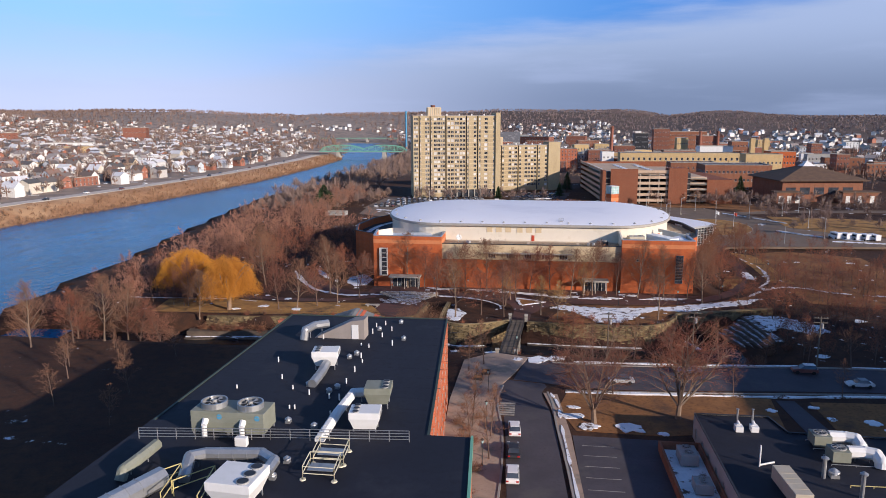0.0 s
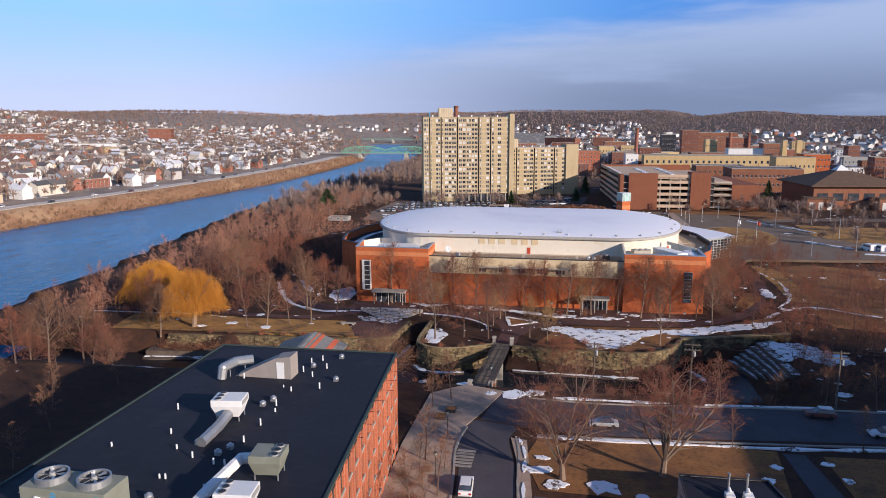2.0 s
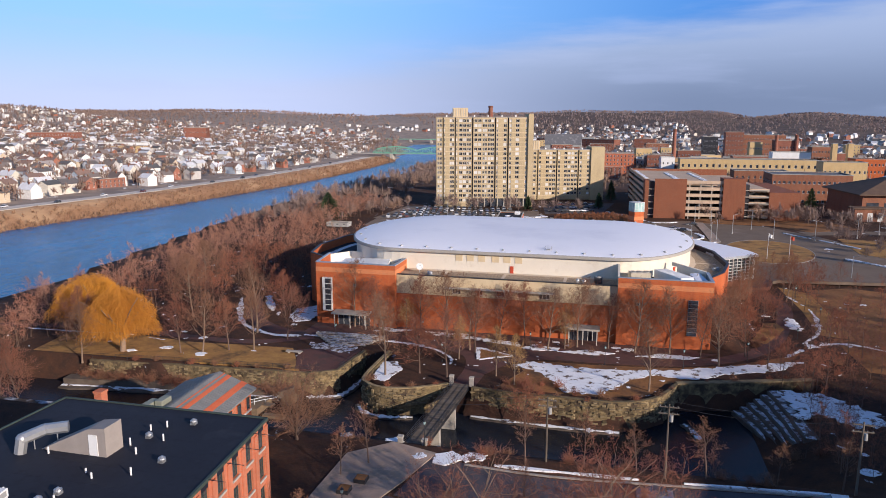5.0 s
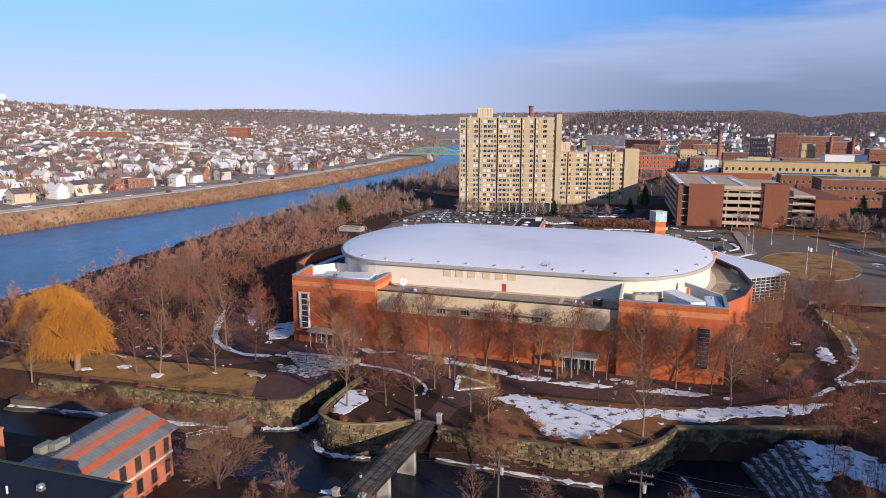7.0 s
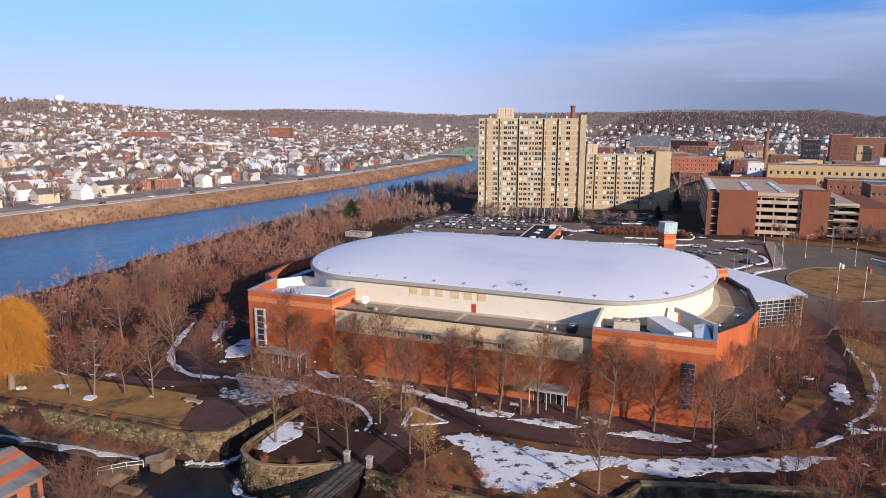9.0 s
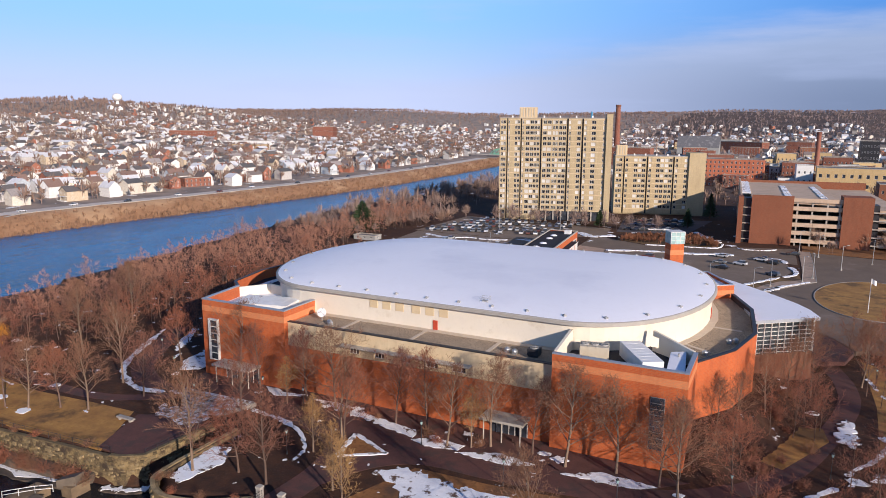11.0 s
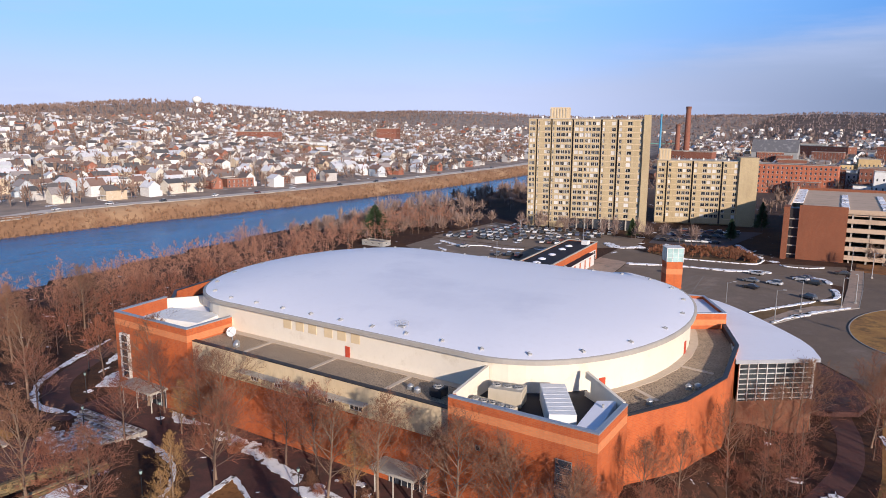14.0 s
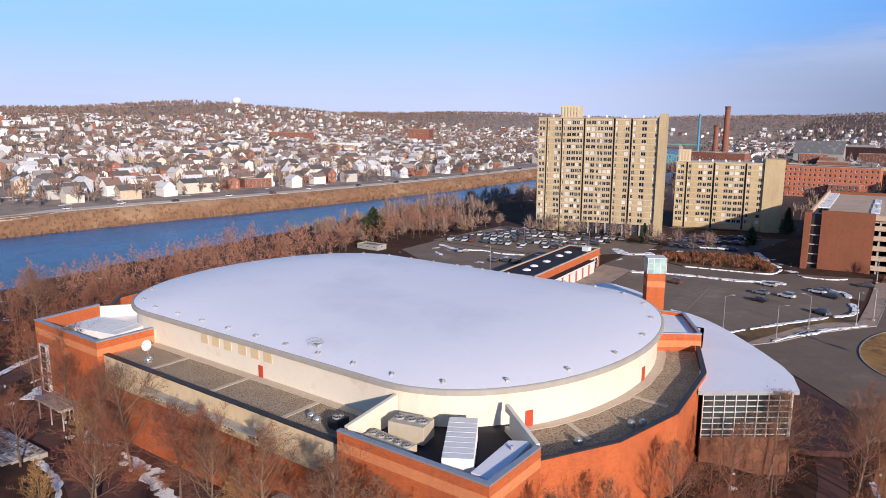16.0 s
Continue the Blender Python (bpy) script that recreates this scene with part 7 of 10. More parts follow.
# small brick annex with a striped metal roof
def annex():
    T = thing("brick_annex", "small red-brick annex with a grey pitched metal roof striped in orange", "house", (-35, -69, -1))
    pts = [(-29.9, -60.4), (-40.8, -60.4), (-39.6, -79.5), (-28.9, -79.5)]
    for i in range(4):
        a, b = pts[i], pts[(i + 1) % 4]
        u, L = unit(b[0] - a[0], b[1] - a[1]), math.hypot(b[0] - a[0], b[1] - a[1])
        mb = MB()
        k = int(L / 2.6)
        hs = facade(mb, b, (-u[0], -u[1]), L, -2, 7.8, [(L * (j + 0.5) / k - 0.5, L * (j + 0.5) / k + 0.5) for j in range(k)], [(-0.4, 1.6), (2.2, 4.0), (5.2, 7.0)], 0.25)
        w = part("wall", mb, brick_mill, T)
        set_windows(w, hs, (-u[0], -u[1]), 2, 3, [mill_sash, glass_dark])
        if i == 3:
            # pale string course and eaves board on the sunlit wall
            for z in (4.5, 7.35):
                mb = MB()
                mb.obox(a, u, 0, L, -0.12, -0.003, z, z + 0.28)
                part("string_course", mb, window_white, w)
    # pitched roof: two slabs that meet at the ridge
    P = lambda f, y: (-40.8 - 0.6 + (f * 12.2) + (y + 60.4) * -0.058, y)
    zr, ze, y0, y1 = 9.9, 7.8, -59.7, -80.0
    for nm, f0, f1 in (("sunny", 0.5, 1.0), ("shaded", 0.0, 0.5)):
        z0, z1 = (zr, ze) if f0 == 0.5 else (ze, zr)
        a, b, c, d = P(f0, y1), P(f1, y1), P(f1, y0), P(f0, y0)
        mb = MB()
        mb.prism([a, b, c, d], [z0 - 0.22, z1 - 0.22, z1 - 0.22, z0 - 0.22], [z0, z1, z1, z0])
        r = part("roof_slope", mb, annex_metal, T, "grey standing-seam roof slope")
        mb = MB()
        for j in range(1, 34):
            y = y1 + (y0 - y1) * j / 34
            q0, q1 = P(f0, y), P(f1, y)
            mb.bar((*q0, z0 + 0.03), (*q1, z1 + 0.03), 0.06)
        part("standing_seam", mb, annex_metal, r)
        if f0 == 0.5:
            for f, w in ((0.56, 0.012), (0.61, 0.05), (0.80, 0.075)):
                mb = MB()
                za, zb = zr + (ze - zr) * (f - 0.5) * 2 + 0.07, zr + (ze - zr) * (f + w - 0.5) * 2 + 0.07
                mb.prism([P(f, y1 - 0.02), P(f + w, y1 - 0.02), P(f + w, y0 + 0.02), P(f, y0 + 0.02)], [za - 0.04, zb - 0.04, zb - 0.04, za - 0.04], [za, zb, zb, za])
                part("stripe", mb, orange_stripe, r, "orange roof stripe")
    for y in (-60.4, -79.5):
        mb = MB()
        a, b = (-40.8, y) if y > -70 else (-39.7, y), (-29.9, y) if y > -70 else (-28.9, y)
        mb.v += [(*a, 7.8), (*b, 7.8), ((a[0] + b[0]) / 2, y, 9.66), (a[0], y - 0.3, 7.8), (b[0], y - 0.3, 7.8), ((a[0] + b[0]) / 2, y - 0.3, 9.66)]
        mb.f += [(0, 2, 1), (3, 4, 5), (0, 1, 4, 3), (1, 2, 5, 4), (2, 0, 3, 5)]
        mb.m += [0] * 5
        part("gable", mb, brick_mill, T)
    mb = MB()
    mb.box(-47.2, -72.6, -2, -46.0, -71.4, 10.2)
    mb.box(-47.3, -72.7, 10.2, -45.9, -71.3, 10.5)
    part("chimney", mb, brick_mill, T)
    for k, x in enumerate((-38.2, -36.9)):
        mb = MB()
        mb.box(x - 0.55, -73.6 + k, 8.2, x + 0.55, -71.4 + k, 9.9 + 0.2 * k)
        part("roof_box", mb, olive_paint, T, bevel=0.05)


annex_metal = surf("annex_metal", (0.27, 0.275, 0.27), (0.21, 0.215, 0.21), 0.5, 0.6, 3.0, 0.15, 0.05, metal=0.2)
annex()


# low flat office beside the parking lot
def office():
    T = thing("flat_roofed_office", "low grey flat-roofed office with rooftop units", "office building", (35, -105, 1))
    pts = [(24.0, -93.2), (24.0, -128), (64, -128), (64, -98.6), (35.5, -98.2), (34.4, -93.0)]
    for i in range(len(pts)):
        a, b = pts[i], pts[(i + 1) % len(pts)]
        u, L = unit(b[0] - a[0], b[1] - a[1]), math.hypot(b[0] - a[0], b[1] - a[1])
        k = max(1, int(L / 3.6))
        mb = MB()
        hs = facade(mb, a, u, L, -0.6, 4.8, [(L * (j + 0.5) / k - 0.45, L * (j + 0.5) / k + 0.45) for j in range(k)], [(1.4, 3.2)], 0.2)
        w = part("wall", mb, office_wall, T, "pale panelled wall")
        set_windows(w, hs, u, 1, 2)
    mb = MB()
    mb.prism(inset(pts, 0.1), 4.1, 4.72)
    part("roof", mb, roof_black, T)
    mb = MB()
    wall_run(mb, inset(pts, -0.05), 4.8, 4.92, 0.25, closed=True)
    part("roof_edge", mb, dark_metal, T)


office_wall = surf("office_panel", (0.42, 0.38, 0.35), (0.36, 0.33, 0.30), 0.5, 0.8, 4.0, 0.12, 0.05)
office()
box_unit("air_handler", "long beige rooftop air handler with a louvred end", "rooftop unit", 29.2, -118.4, 4.72, 31.2, -111.6, 6.6, beige_paint, 3)
for x, y in ((38.2, -101.6), (38.8, -105.9)):
    box_unit("rooftop_unit", "grey boxed rooftop unit with a louvred coil end", "rooftop unit", x - 1.1, y - 1.2, 4.9, x + 1.1, y + 1.2, 6.5, olive_paint, 0, 1, "office units")
    rail_line("unit_stand", "low steel stand under an office roof unit", [(x - 1.2, y - 1.3), (x + 4.6, y - 1.3), (x + 4.6, y + 1.3), (x - 1.2, y + 1.3)], 4.72, 0.18, 2.4, steel_galv, 0.05, 1)
    duct([(x + 1.1, y + 0.2, 6.0), (x + 3.2, y + 0.3, 6.0), (x + 4.4, y - 0.2, 6.0), (x + 4.6, y - 1.2, 5.5), (x + 4.6, y - 1.3, 4.8)], 1.25, "wide white insulated duct on the office roof", white_paint, 4.72)
for x, y in ((28.9, -97.2), (31.0, -97.0)):
    T = thing("flue", "tall galvanised roof flue", "flue", (x, y, 4.7), "office flues")
    mb = MB()
    mb.tube((x, y, 4.7), (x, y, 7.4), 0.14, 0.14, 10)
    part("stack", mb, steel_galv, T)
    mb = MB()
    mb.tube((x, y, 7.4), (x, y, 7.5), 0.2, 0.2, 10)
    part("cap", mb, steel_galv, T)
    mb = MB()
    mb.box(x - 0.5, y - 1.6, 4.72, x + 0.5, y - 0.4, 5.5)
    mb.tube((x, y - 0.9, 5.5), (x, y - 0.4, 5.9), 0.3, 0.15, 10)
    part("blower", mb, white_paint, T)
for x, y, z in ((35.4, -110.5, 7.2), (37.9, -114.8, 7.6)):
    T = thing("flue", "thick galvanised flue with a hood", "flue", (x, y, 4.7), "office flues")
    mb = MB()
    mb.tube((x, y, 4.7), (x, y, z), 0.24, 0.24, 10)
    part("stack", mb, steel_galv, T)
    mb = MB()
    mb.tube((x, y, z), (x, y, z + 0.12), 0.46, 0.46, 10)
    mb.tube((x, y, z + 0.12), (x, y, z + 0.35), 0.46, 0.1, 10)
    part("hood", mb, steel_galv, T)
roof_fan(36.7, -110.2, 4.72, 1.2)
rail_line("gas_pipe", "yellow gas pipe run on low blocks", [(37.6, -112.6), (48.0, -112.2)], 4.72, 0.3, 2.6, yellow_paint, 0.05, 1)
T = thing("flue", "slim white flue with a bent branch", "flue", (28.6, -108.6, 4.7), "office flues")
mb = MB()
mb.tube((28.6, -108.6, 4.7), (28.6, -108.6, 7.6), 0.1, 0.1, 8)
mb.tube((28.6, -108.6, 4.95), (30.6, -107.8, 5.05), 0.12, 0.12, 8)
part("stack", mb, white_paint, T)
T = thing("service_yard", "low brick yard wall with a snowy equipment pit", "yard", (20.5, -104, 1))
mb = MB()
wall_run(mb, [(18.2, -98.2), (18.6, -125), (23.9, -125), (23.9, -98.2)], 0.8, 2.6, 0.3, closed=True)
part("yard_wall", mb, brick_brown, T)
mb = MB()
mb.box(18.6, -124.7, 1.0, 23.6, -98.6, 1.5)
part("snow_floor", mb, snow, T)
box_unit("yard_condenser", "grey ground-mounted condenser with two fans", "condenser", 20.2, -103.6, 1.5, 22.6, -100.4, 3.2, grey_paint, 0, 2)
box_unit("yard_condenser", "dark ground-mounted condenser with two fans", "condenser", 20.6, -111, 1.5, 22.8, -108.6, 3.0, grey_paint, 0, 2)

# ---- trees ----
def sliver(mb, p, q, w, rnd):
    """A thin three-sided twig, drawn to a point."""
    d = (q - p).normalized()
    a = d.orthogonal().normalized()
    b = d.cross(a)
    k = len(mb.v)
    for i in range(3):
        t = 2.094 * i
        mb.v.append(tuple(p + a * (w * math.cos(t)) + b * (w * math.sin(t))))
    mb.v.append(tuple(q))
    mb.f += [(k, k + 1, k + 3), (k + 1, k + 2, k + 3), (k + 2, k, k + 3)]
    mb.m += [0, 0, 0]


def blade(mb, p, q, w, rnd):
    """The finest twig: one slim triangle."""
    d = (q - p)
    a = d.cross(Vector((rnd.uniform(-1, 1), rnd.uniform(-1, 1), rnd.uniform(-1, 1))))
    if a.length < 1e-6:
        return
    a.normalize()
    k = len(mb.v)
    mb.v += [tuple(p - a * w), tuple(p + a * w), tuple(q)]
    mb.f.append((k, k + 1, k + 2))
    mb.m.append(0)


def grow(seed, H, kids, base=0.16, lean=(62, 24), spread=0.36, lift=0.10, twig_w=0.008, r0=0.013, forks=0):
    """Trunk and limbs in one mesh, the fine crown in another. kids: branches on each order of bough.
    With forks the trunk ends low and that many leaders rise from it; otherwise one leader runs to the top."""
    rnd = random.Random(seed)
    tr, cr = MB(), MB()
    last = len(kids)
    sides = (6, 4, 3, 3, 3)

    def bough(p, d, L, r, lev, t0):
        n = (5, 3, 2, 1, 1, 1)[lev]
        pts, v = [p], d.copy()
        for i in range(n):
            j = 0.10 if lev == 0 else 0.2
            v = (v + Vector((rnd.uniform(-j, j), rnd.uniform(-j, j), rnd.uniform(-j, j) * 0.5 + (lift if lev else 0.05)))).normalized()
            pts.append(pts[-1] + v * (L / n))
        if lev >= last:
            blade(cr, p, pts[-1], twig_w * 1.4, rnd)
            return
        if lev == last - 1:
            blade(cr, p, pts[-1], twig_w * 1.9, rnd)
        elif lev == last - 2:
            sliver(cr, p, pts[-1], max(r * 0.8, twig_w), rnd)
        else:
            for i in range(n):
                f0, f1 = 1 - 0.85 * i / n, 1 - 0.85 * (i + 1) / n
                tr.tube(pts[i], pts[i + 1], r * f0, r * f1, sides[lev], 0, False)
        az, k = rnd.uniform(0, 6.28), kids[lev]
        for i in range(k):
            t = t0 + (0.98 - t0) * (i + rnd.uniform(0.1, 0.9)) / k
            q = t * n
            a = min(int(q), n - 1)
            o = pts[a].lerp(pts[a + 1], q - a)
            ax = (pts[a + 1] - pts[a]).normalized()
            az += 2.4 + rnd.uniform(-0.5, 0.5)
            e = ax.orthogonal().normalized()
            e2 = ax.cross(e)
            if lev == 0 and not forks:
                s_ = (t - t0) / (1 - t0)
                ang = radians(lean[0] + (lean[1] - lean[0]) * s_ + rnd.uniform(-9, 9))
                ln = H * spread * (0.62 + 0.38 * math.sin(math.pi * min(1, s_ * 1.5 + 0.12))) * (1 - 0.62 * s_ ** 1.6) * rnd.uniform(0.78, 1.15)
            else:
                ang = radians(rnd.uniform(28, 62))
                ln = L * (0.56, 0.54, 0.52, 0.56, 0.6)[lev] * (1.12 - 0.5 * t) * rnd.uniform(0.7, 1.2)
            w = ax * math.cos(ang) + (e * math.cos(az) + e2 * math.sin(az)) * math.sin(ang)
            if lev and w.z < -0.25:
                w.z *= 0.3
            bough(o, w.normalized(), ln, r * (0.34 if lev == 0 and not forks else 0.42) * (1.15 - 0.5 * t), lev + 1, 0.22)
    tr.tube((0, 0, -0.3), (0, 0, 0.35), H * r0 * 1.7, H * r0 * 1.15, 7, 0, False)
    if not forks:
        bough(Vector((0, 0, 0.3)), Vector((rnd.uniform(-0.04, 0.04), rnd.uniform(-0.04, 0.04), 1)).normalized(), H * 0.95, H * r0 * 1.15, 0, base)
        return tr, cr
    top = Vector((rnd.uniform(-0.2, 0.2), rnd.uniform(-0.2, 0.2), H * base))
    tr.tube((0, 0, 0.35), top, H * r0 * 1.15, H * r0 * 0.95, 7, 0, False)
    for i in range(forks):
        az = 2 * math.pi * (i + rnd.uniform(-0.25, 0.25)) / forks
        ang = radians(rnd.uniform(*lean) if i else 4)
        o = Vector((top.x, top.y, top.z * rnd.uniform(0.72, 1.0)))
        bough(o, Vector((math.cos(az) * math.sin(ang), math.sin(az) * math.sin(ang), math.cos(ang))), H * spread * rnd.uniform(0.85, 1.08) * (1.12 - ang * 0.25), H * r0 * rnd.uniform(0.42, 0.62), 1, 0.2)
    return tr, cr


def tree_kind(name, label, group, seed, H, kids, mats, **kw):
    T = thing(name, label, "tree", (0, 0, 0), group)
    tr, cr = grow(seed, H, kids, **kw)
    part("trunk", tr, mats[0], T)
    part("crown", cr, mats[1], T)
    return T


def place(T, x, y, s=1.0, turn=0.0, z=None, sz=None):
    zz = (zat(x, y) if z is None else z) - 0.02
    return copy_thing(T, Matrix.LocRotScale((x, y, zz), Euler((0, 0, turn)), (s, s, sz or s)))


def first_place(T, x, y, s=1.0, turn=0.0):
    T.matrix_basis = Matrix.LocRotScale((x, y, zat(x, y) - 0.02), Euler((0, 0, turn)), (s, s, s))


rnd = random.Random(21)
BIG = [tree_kind("lawn_tree", "large bare spreading tree with pale bark on the lawn", "lawn trees", 100 + i, 14.5, [0, 10, 7, 6, 4], (bark_pale, twig), base=0.16, lean=(14, 40), spread=0.80, lift=0.06, r0=0.026, twig_w=0.008, forks=8) for i in range(2)]
BIG[0].matrix_basis = pose(9.9, -90.0, 1.1)
BIG[1].matrix_basis = pose(23.1, -86.8, 1.1, 0, 0, 70)
PARK = [tree_kind("park_tree", "bare winter tree with fine brown twigs", "park trees", 200 + i, 11.0, [24, 8, 7, 4] if i % 2 else [26, 8, 7, 4], (bark_pale if i % 2 else bark, twig_pale if i % 2 else twig), base=0.2, lean=(60, 22) if i < 2 else (50, 18), spread=0.58 if i < 2 else 0.50, lift=0.10, twig_w=0.0105, r0=0.0125) for i in range(4)]
spots = [(-64.5, -28), (-60, -26.8), (-55.6, -24), (-50.6, -22.4), (-47, -14), (-82, -36), (-89, -28), (-18.7, -30.0), (-12.6, -27.4), (-35.9, -1.2), (-7, -28.2), (30, -26.2), (-31, -1.6), (-88, 18), (-56, 3), (-6, -11.6), (-4.6, -13),
         (10, -6.8), (-26, -12), (-56, -11), (-1, -3.4), (-78, -3), (4.6, -3), (16, -4), (22.5, -3.4), (-13, -3.2), (-19, -3.4), (35, -3.6), (41, -4.6), (28, -5), (9, -37.2), (-97, -43), (-91, -48), (44, -9), (50, -2), (-108, -46), (-102, -52), (-114, -54), (-99, -60), (-106, -64), (-84, -50), (-93, -58)]
for i, (x, y) in enumerate(spots):
    T = PARK[i % 4]
    s, t = rnd.uniform(0.95, 1.22), rnd.uniform(0, 6.28)
    if i < 4:
        first_place(T, x, y, s, t)
    else:
        place(T, x, y, s, t)
pale = tree_kind("young_tree", "slender bare tree with pale yellow-brown twigs", "young trees", 301, 9.5, [22, 7, 7, 4], (bark_pale, twig_gold), base=0.14, lean=(48, 20), spread=0.44, lift=0.14, twig_w=0.011)
first_place(pale, 2.0, -25.4)
for x, y in ((-7, -17.6), (13.5, -5.6), (-22, -5), (6, -29)):
    place(pale, x, y, rnd.uniform(0.8, 1.0), rnd.uniform(0, 6))
broom = tree_kind("round_shade_tree", "dense rounded bare tree with upswept twigs", "shade trees", 401, 11.0, [0, 12, 9, 6], (bark, twig_pale), base=0.14, lean=(10, 58), spread=0.74, lift=0.04, twig_w=0.009, forks=15, r0=0.02)
broom.matrix_basis = pose(-21.9, -61.6, 0.6, 0, 0, 0)
# slim saplings by the streets
sap = tree_kind("street_tree", "slim bare street tree with upright branches", "street trees", 501, 7.5, [14, 6, 7, 3], (bark, twig_pale), base=0.24, lean=(50, 16), spread=0.42, lift=0.14, twig_w=0.009)
first_place(sap, 12, -60.2)
for x, y in ((20, -59.6), (27, -59), (36, -58.6), (45, -57.6), (53, -57), (61, -56.6), (70, -57), (80, -57.6), (34, -76.8), (14, -77.8), (27, -77), (52, -75), (60, -74.6), (70, -75), (84, -76), (-9, -88), (-8.6, -94), (-8.2, -101), (-8, -108), (-9, -116), (-8, -122), (-5.9, -90), (-5.6, -97), (-5.4, -104), (-11.5, -70), (-9, -66), (-88, -62), (-82, -70), (-76, -78), (-86, -80), (-70, -86), (-80, -92), (-72, -66), (-66, -98), (-90, -74)):
    place(sap, x, y, rnd.uniform(0.75, 1.15), rnd.uniform(0, 6))

# thicket on the river bank and the wooded edge of the park
THICK = [tree_kind("bank_tree", "bare reddish-brown tree in the riverside thicket", "thicket trees", 600 + i, 10.0, [13, 6, 6, 3], (bark, twig), base=0.12, lean=(66, 20), spread=0.58, lift=0.10, twig_w=0.015, r0=0.010) for i in range(4)]
LIGHT = [grow(640 + i, 10.0, [8, 5, 5, 3], 0.10, (68, 20), 0.62, 0.10, 0.032, 0.010) for i in range(3)]


def clear_of_paths(x, y):
    if -56 < x < 53 and -2 < y < 82:
        return False
    if x > 30 and 84 < y:
        return False
    for pts, w in (([(-74, 20), (-66, 6), (-59, -4), (-48, -9.5), (-38, -7.5)], 4.5), ([(46, -5), (57, 3), (65, 18), (68, 36), (66.5, 50), (63, 64), (62.5, 84)], 4.0)):
        for a, b in zip(pts, pts[1:]):
            d = Vector((b[0] - a[0], b[1] - a[1]))
            t = max(0, min(1, ((x - a[0]) * d.x + (y - a[1]) * d.y) / d.length_squared))
            if math.hypot(x - a[0] - d.x * t, y - a[1] - d.y * t) < w:
                return False
    return True


def joined(name, label, T_list, spots_, seed):
    """Many far trees of the same kinds in one mesh."""
    V, F, M, base = [], [], [], 0
    for j, (x, y, s, turn, sz) in enumerate(spots_):
        for mi, mb in enumerate(T_list[j % len(T_list)]):
            co = np.array(mb.v)
            c, sn = math.cos(turn) * s, math.sin(turn) * s
            V.append(np.stack([x + c * co[:, 0] - sn * co[:, 1], y + sn * co[:, 0] + c * co[:, 1], zat(x, y) - 0.02 + sz * co[:, 2]], 1))
            F += [tuple(base + v for v in p) for p in mb.f]
            M += [mi] * len(mb.f)
            base += len(co)
    me = bpy.data.meshes.new(name)
    me.from_pydata(np.concatenate(V).tolist(), [], F)
    me.materials.append(bark)
    me.materials.append(twig_wood)
    me.polygons.foreach_set("material_index", M)
    return tagged(new(name, me), label, "woods", "", "stuff")


twig_wood = surf("thicket_twigs", (0.40, 0.20, 0.13), (0.31, 0.155, 0.105), 0.15, 0.95, 1.0, 0.2, 0.0)
# river side of the wood
WOOD_Y, WOOD_X = (-34, 15, 35, 59, 88, 110, 128, 205), (-112, -118, -122, -125, -131, -131, -114, -128)
rest_spots = []
n_th = 0
tries = 0
placed = []
while n_th < 520 and tries < 16000:
    tries += 1
    k = rnd.random()
    if k < 0.81:
        y = rnd.uniform(-34, 205)
        x = float(near_shore(y)) + 7 + rnd.random() ** 1.15 * (92 if y < 30 else (78 if y < 110 else 62))
        if y > 95 and x > -98 or x < np.interp(y, WOOD_Y, WOOD_X):
            continue
        if y < -6 and x > -66:
            continue
        if -84 < x < -48 and y < 0:
            continue
    elif k < 0.985:
        x, y = rnd.uniform(52, 112), rnd.uniform(-26, 66)
        if y > 30 and x > 74:
            continue
    else:
        x, y = rnd.uniform(58, 112), rnd.uniform(-54, -26)
    if not clear_of_paths(x, y) or any((x - a) ** 2 + (y - b) ** 2 < 4.6 for a, b in placed):
        continue
    placed.append((x, y))
    T = THICK[n_th % 4]
    s = rnd.uniform(0.62, 1.0)
    if n_th >= 4 and (y > 70 or x < -100):
        rest_spots.append((x, y, s, rnd.uniform(0, 6), s * rnd.uniform(0.85, 1.15)))
        n_th += 1
        continue
    if n_th < 4:
        first_place(T, x, y, s, rnd.uniform(0, 6))
    else:
        place(T, x, y, s, rnd.uniform(0, 6), None, s * rnd.uniform(0.85, 1.15))
    n_th += 1

joined("riverside_wood", "bare reddish-brown wood along the river bank", LIGHT, rest_spots, 1)
# saplings on the shaded slope by the terraces
side = [(47.5, 3.5), (51.5, 11), (54, 18), (54, 30), (57.5, 24), (58.5, 36), (55, 41), (61.5, 29), (50.5, 5.5), (60, 44), (71, 40), (73, 56), (78, 30), (70, 14), (76, 66), (88, 58)] + [(rnd.uniform(74, 112), rnd.uniform(-4, 70)) for k in range(20)]
for k in range(34 + len(side)):
    x, y = (rnd.uniform(50, 84), rnd.uniform(-53, -37)) if k < 22 else (rnd.uniform(54, 80), rnd.uniform(-36, -14)) if k < 31 else (rnd.uniform(30, 48), rnd.uniform(-57, -53.6)) if k < 34 else side[k - 34]
    s = rnd.uniform(0.45, 0.85) if k < 34 else rnd.uniform(0.6, 0.85)
    place(THICK[k % 4], x, y, s * 0.8, rnd.uniform(0, 6), None, s * 1.1)
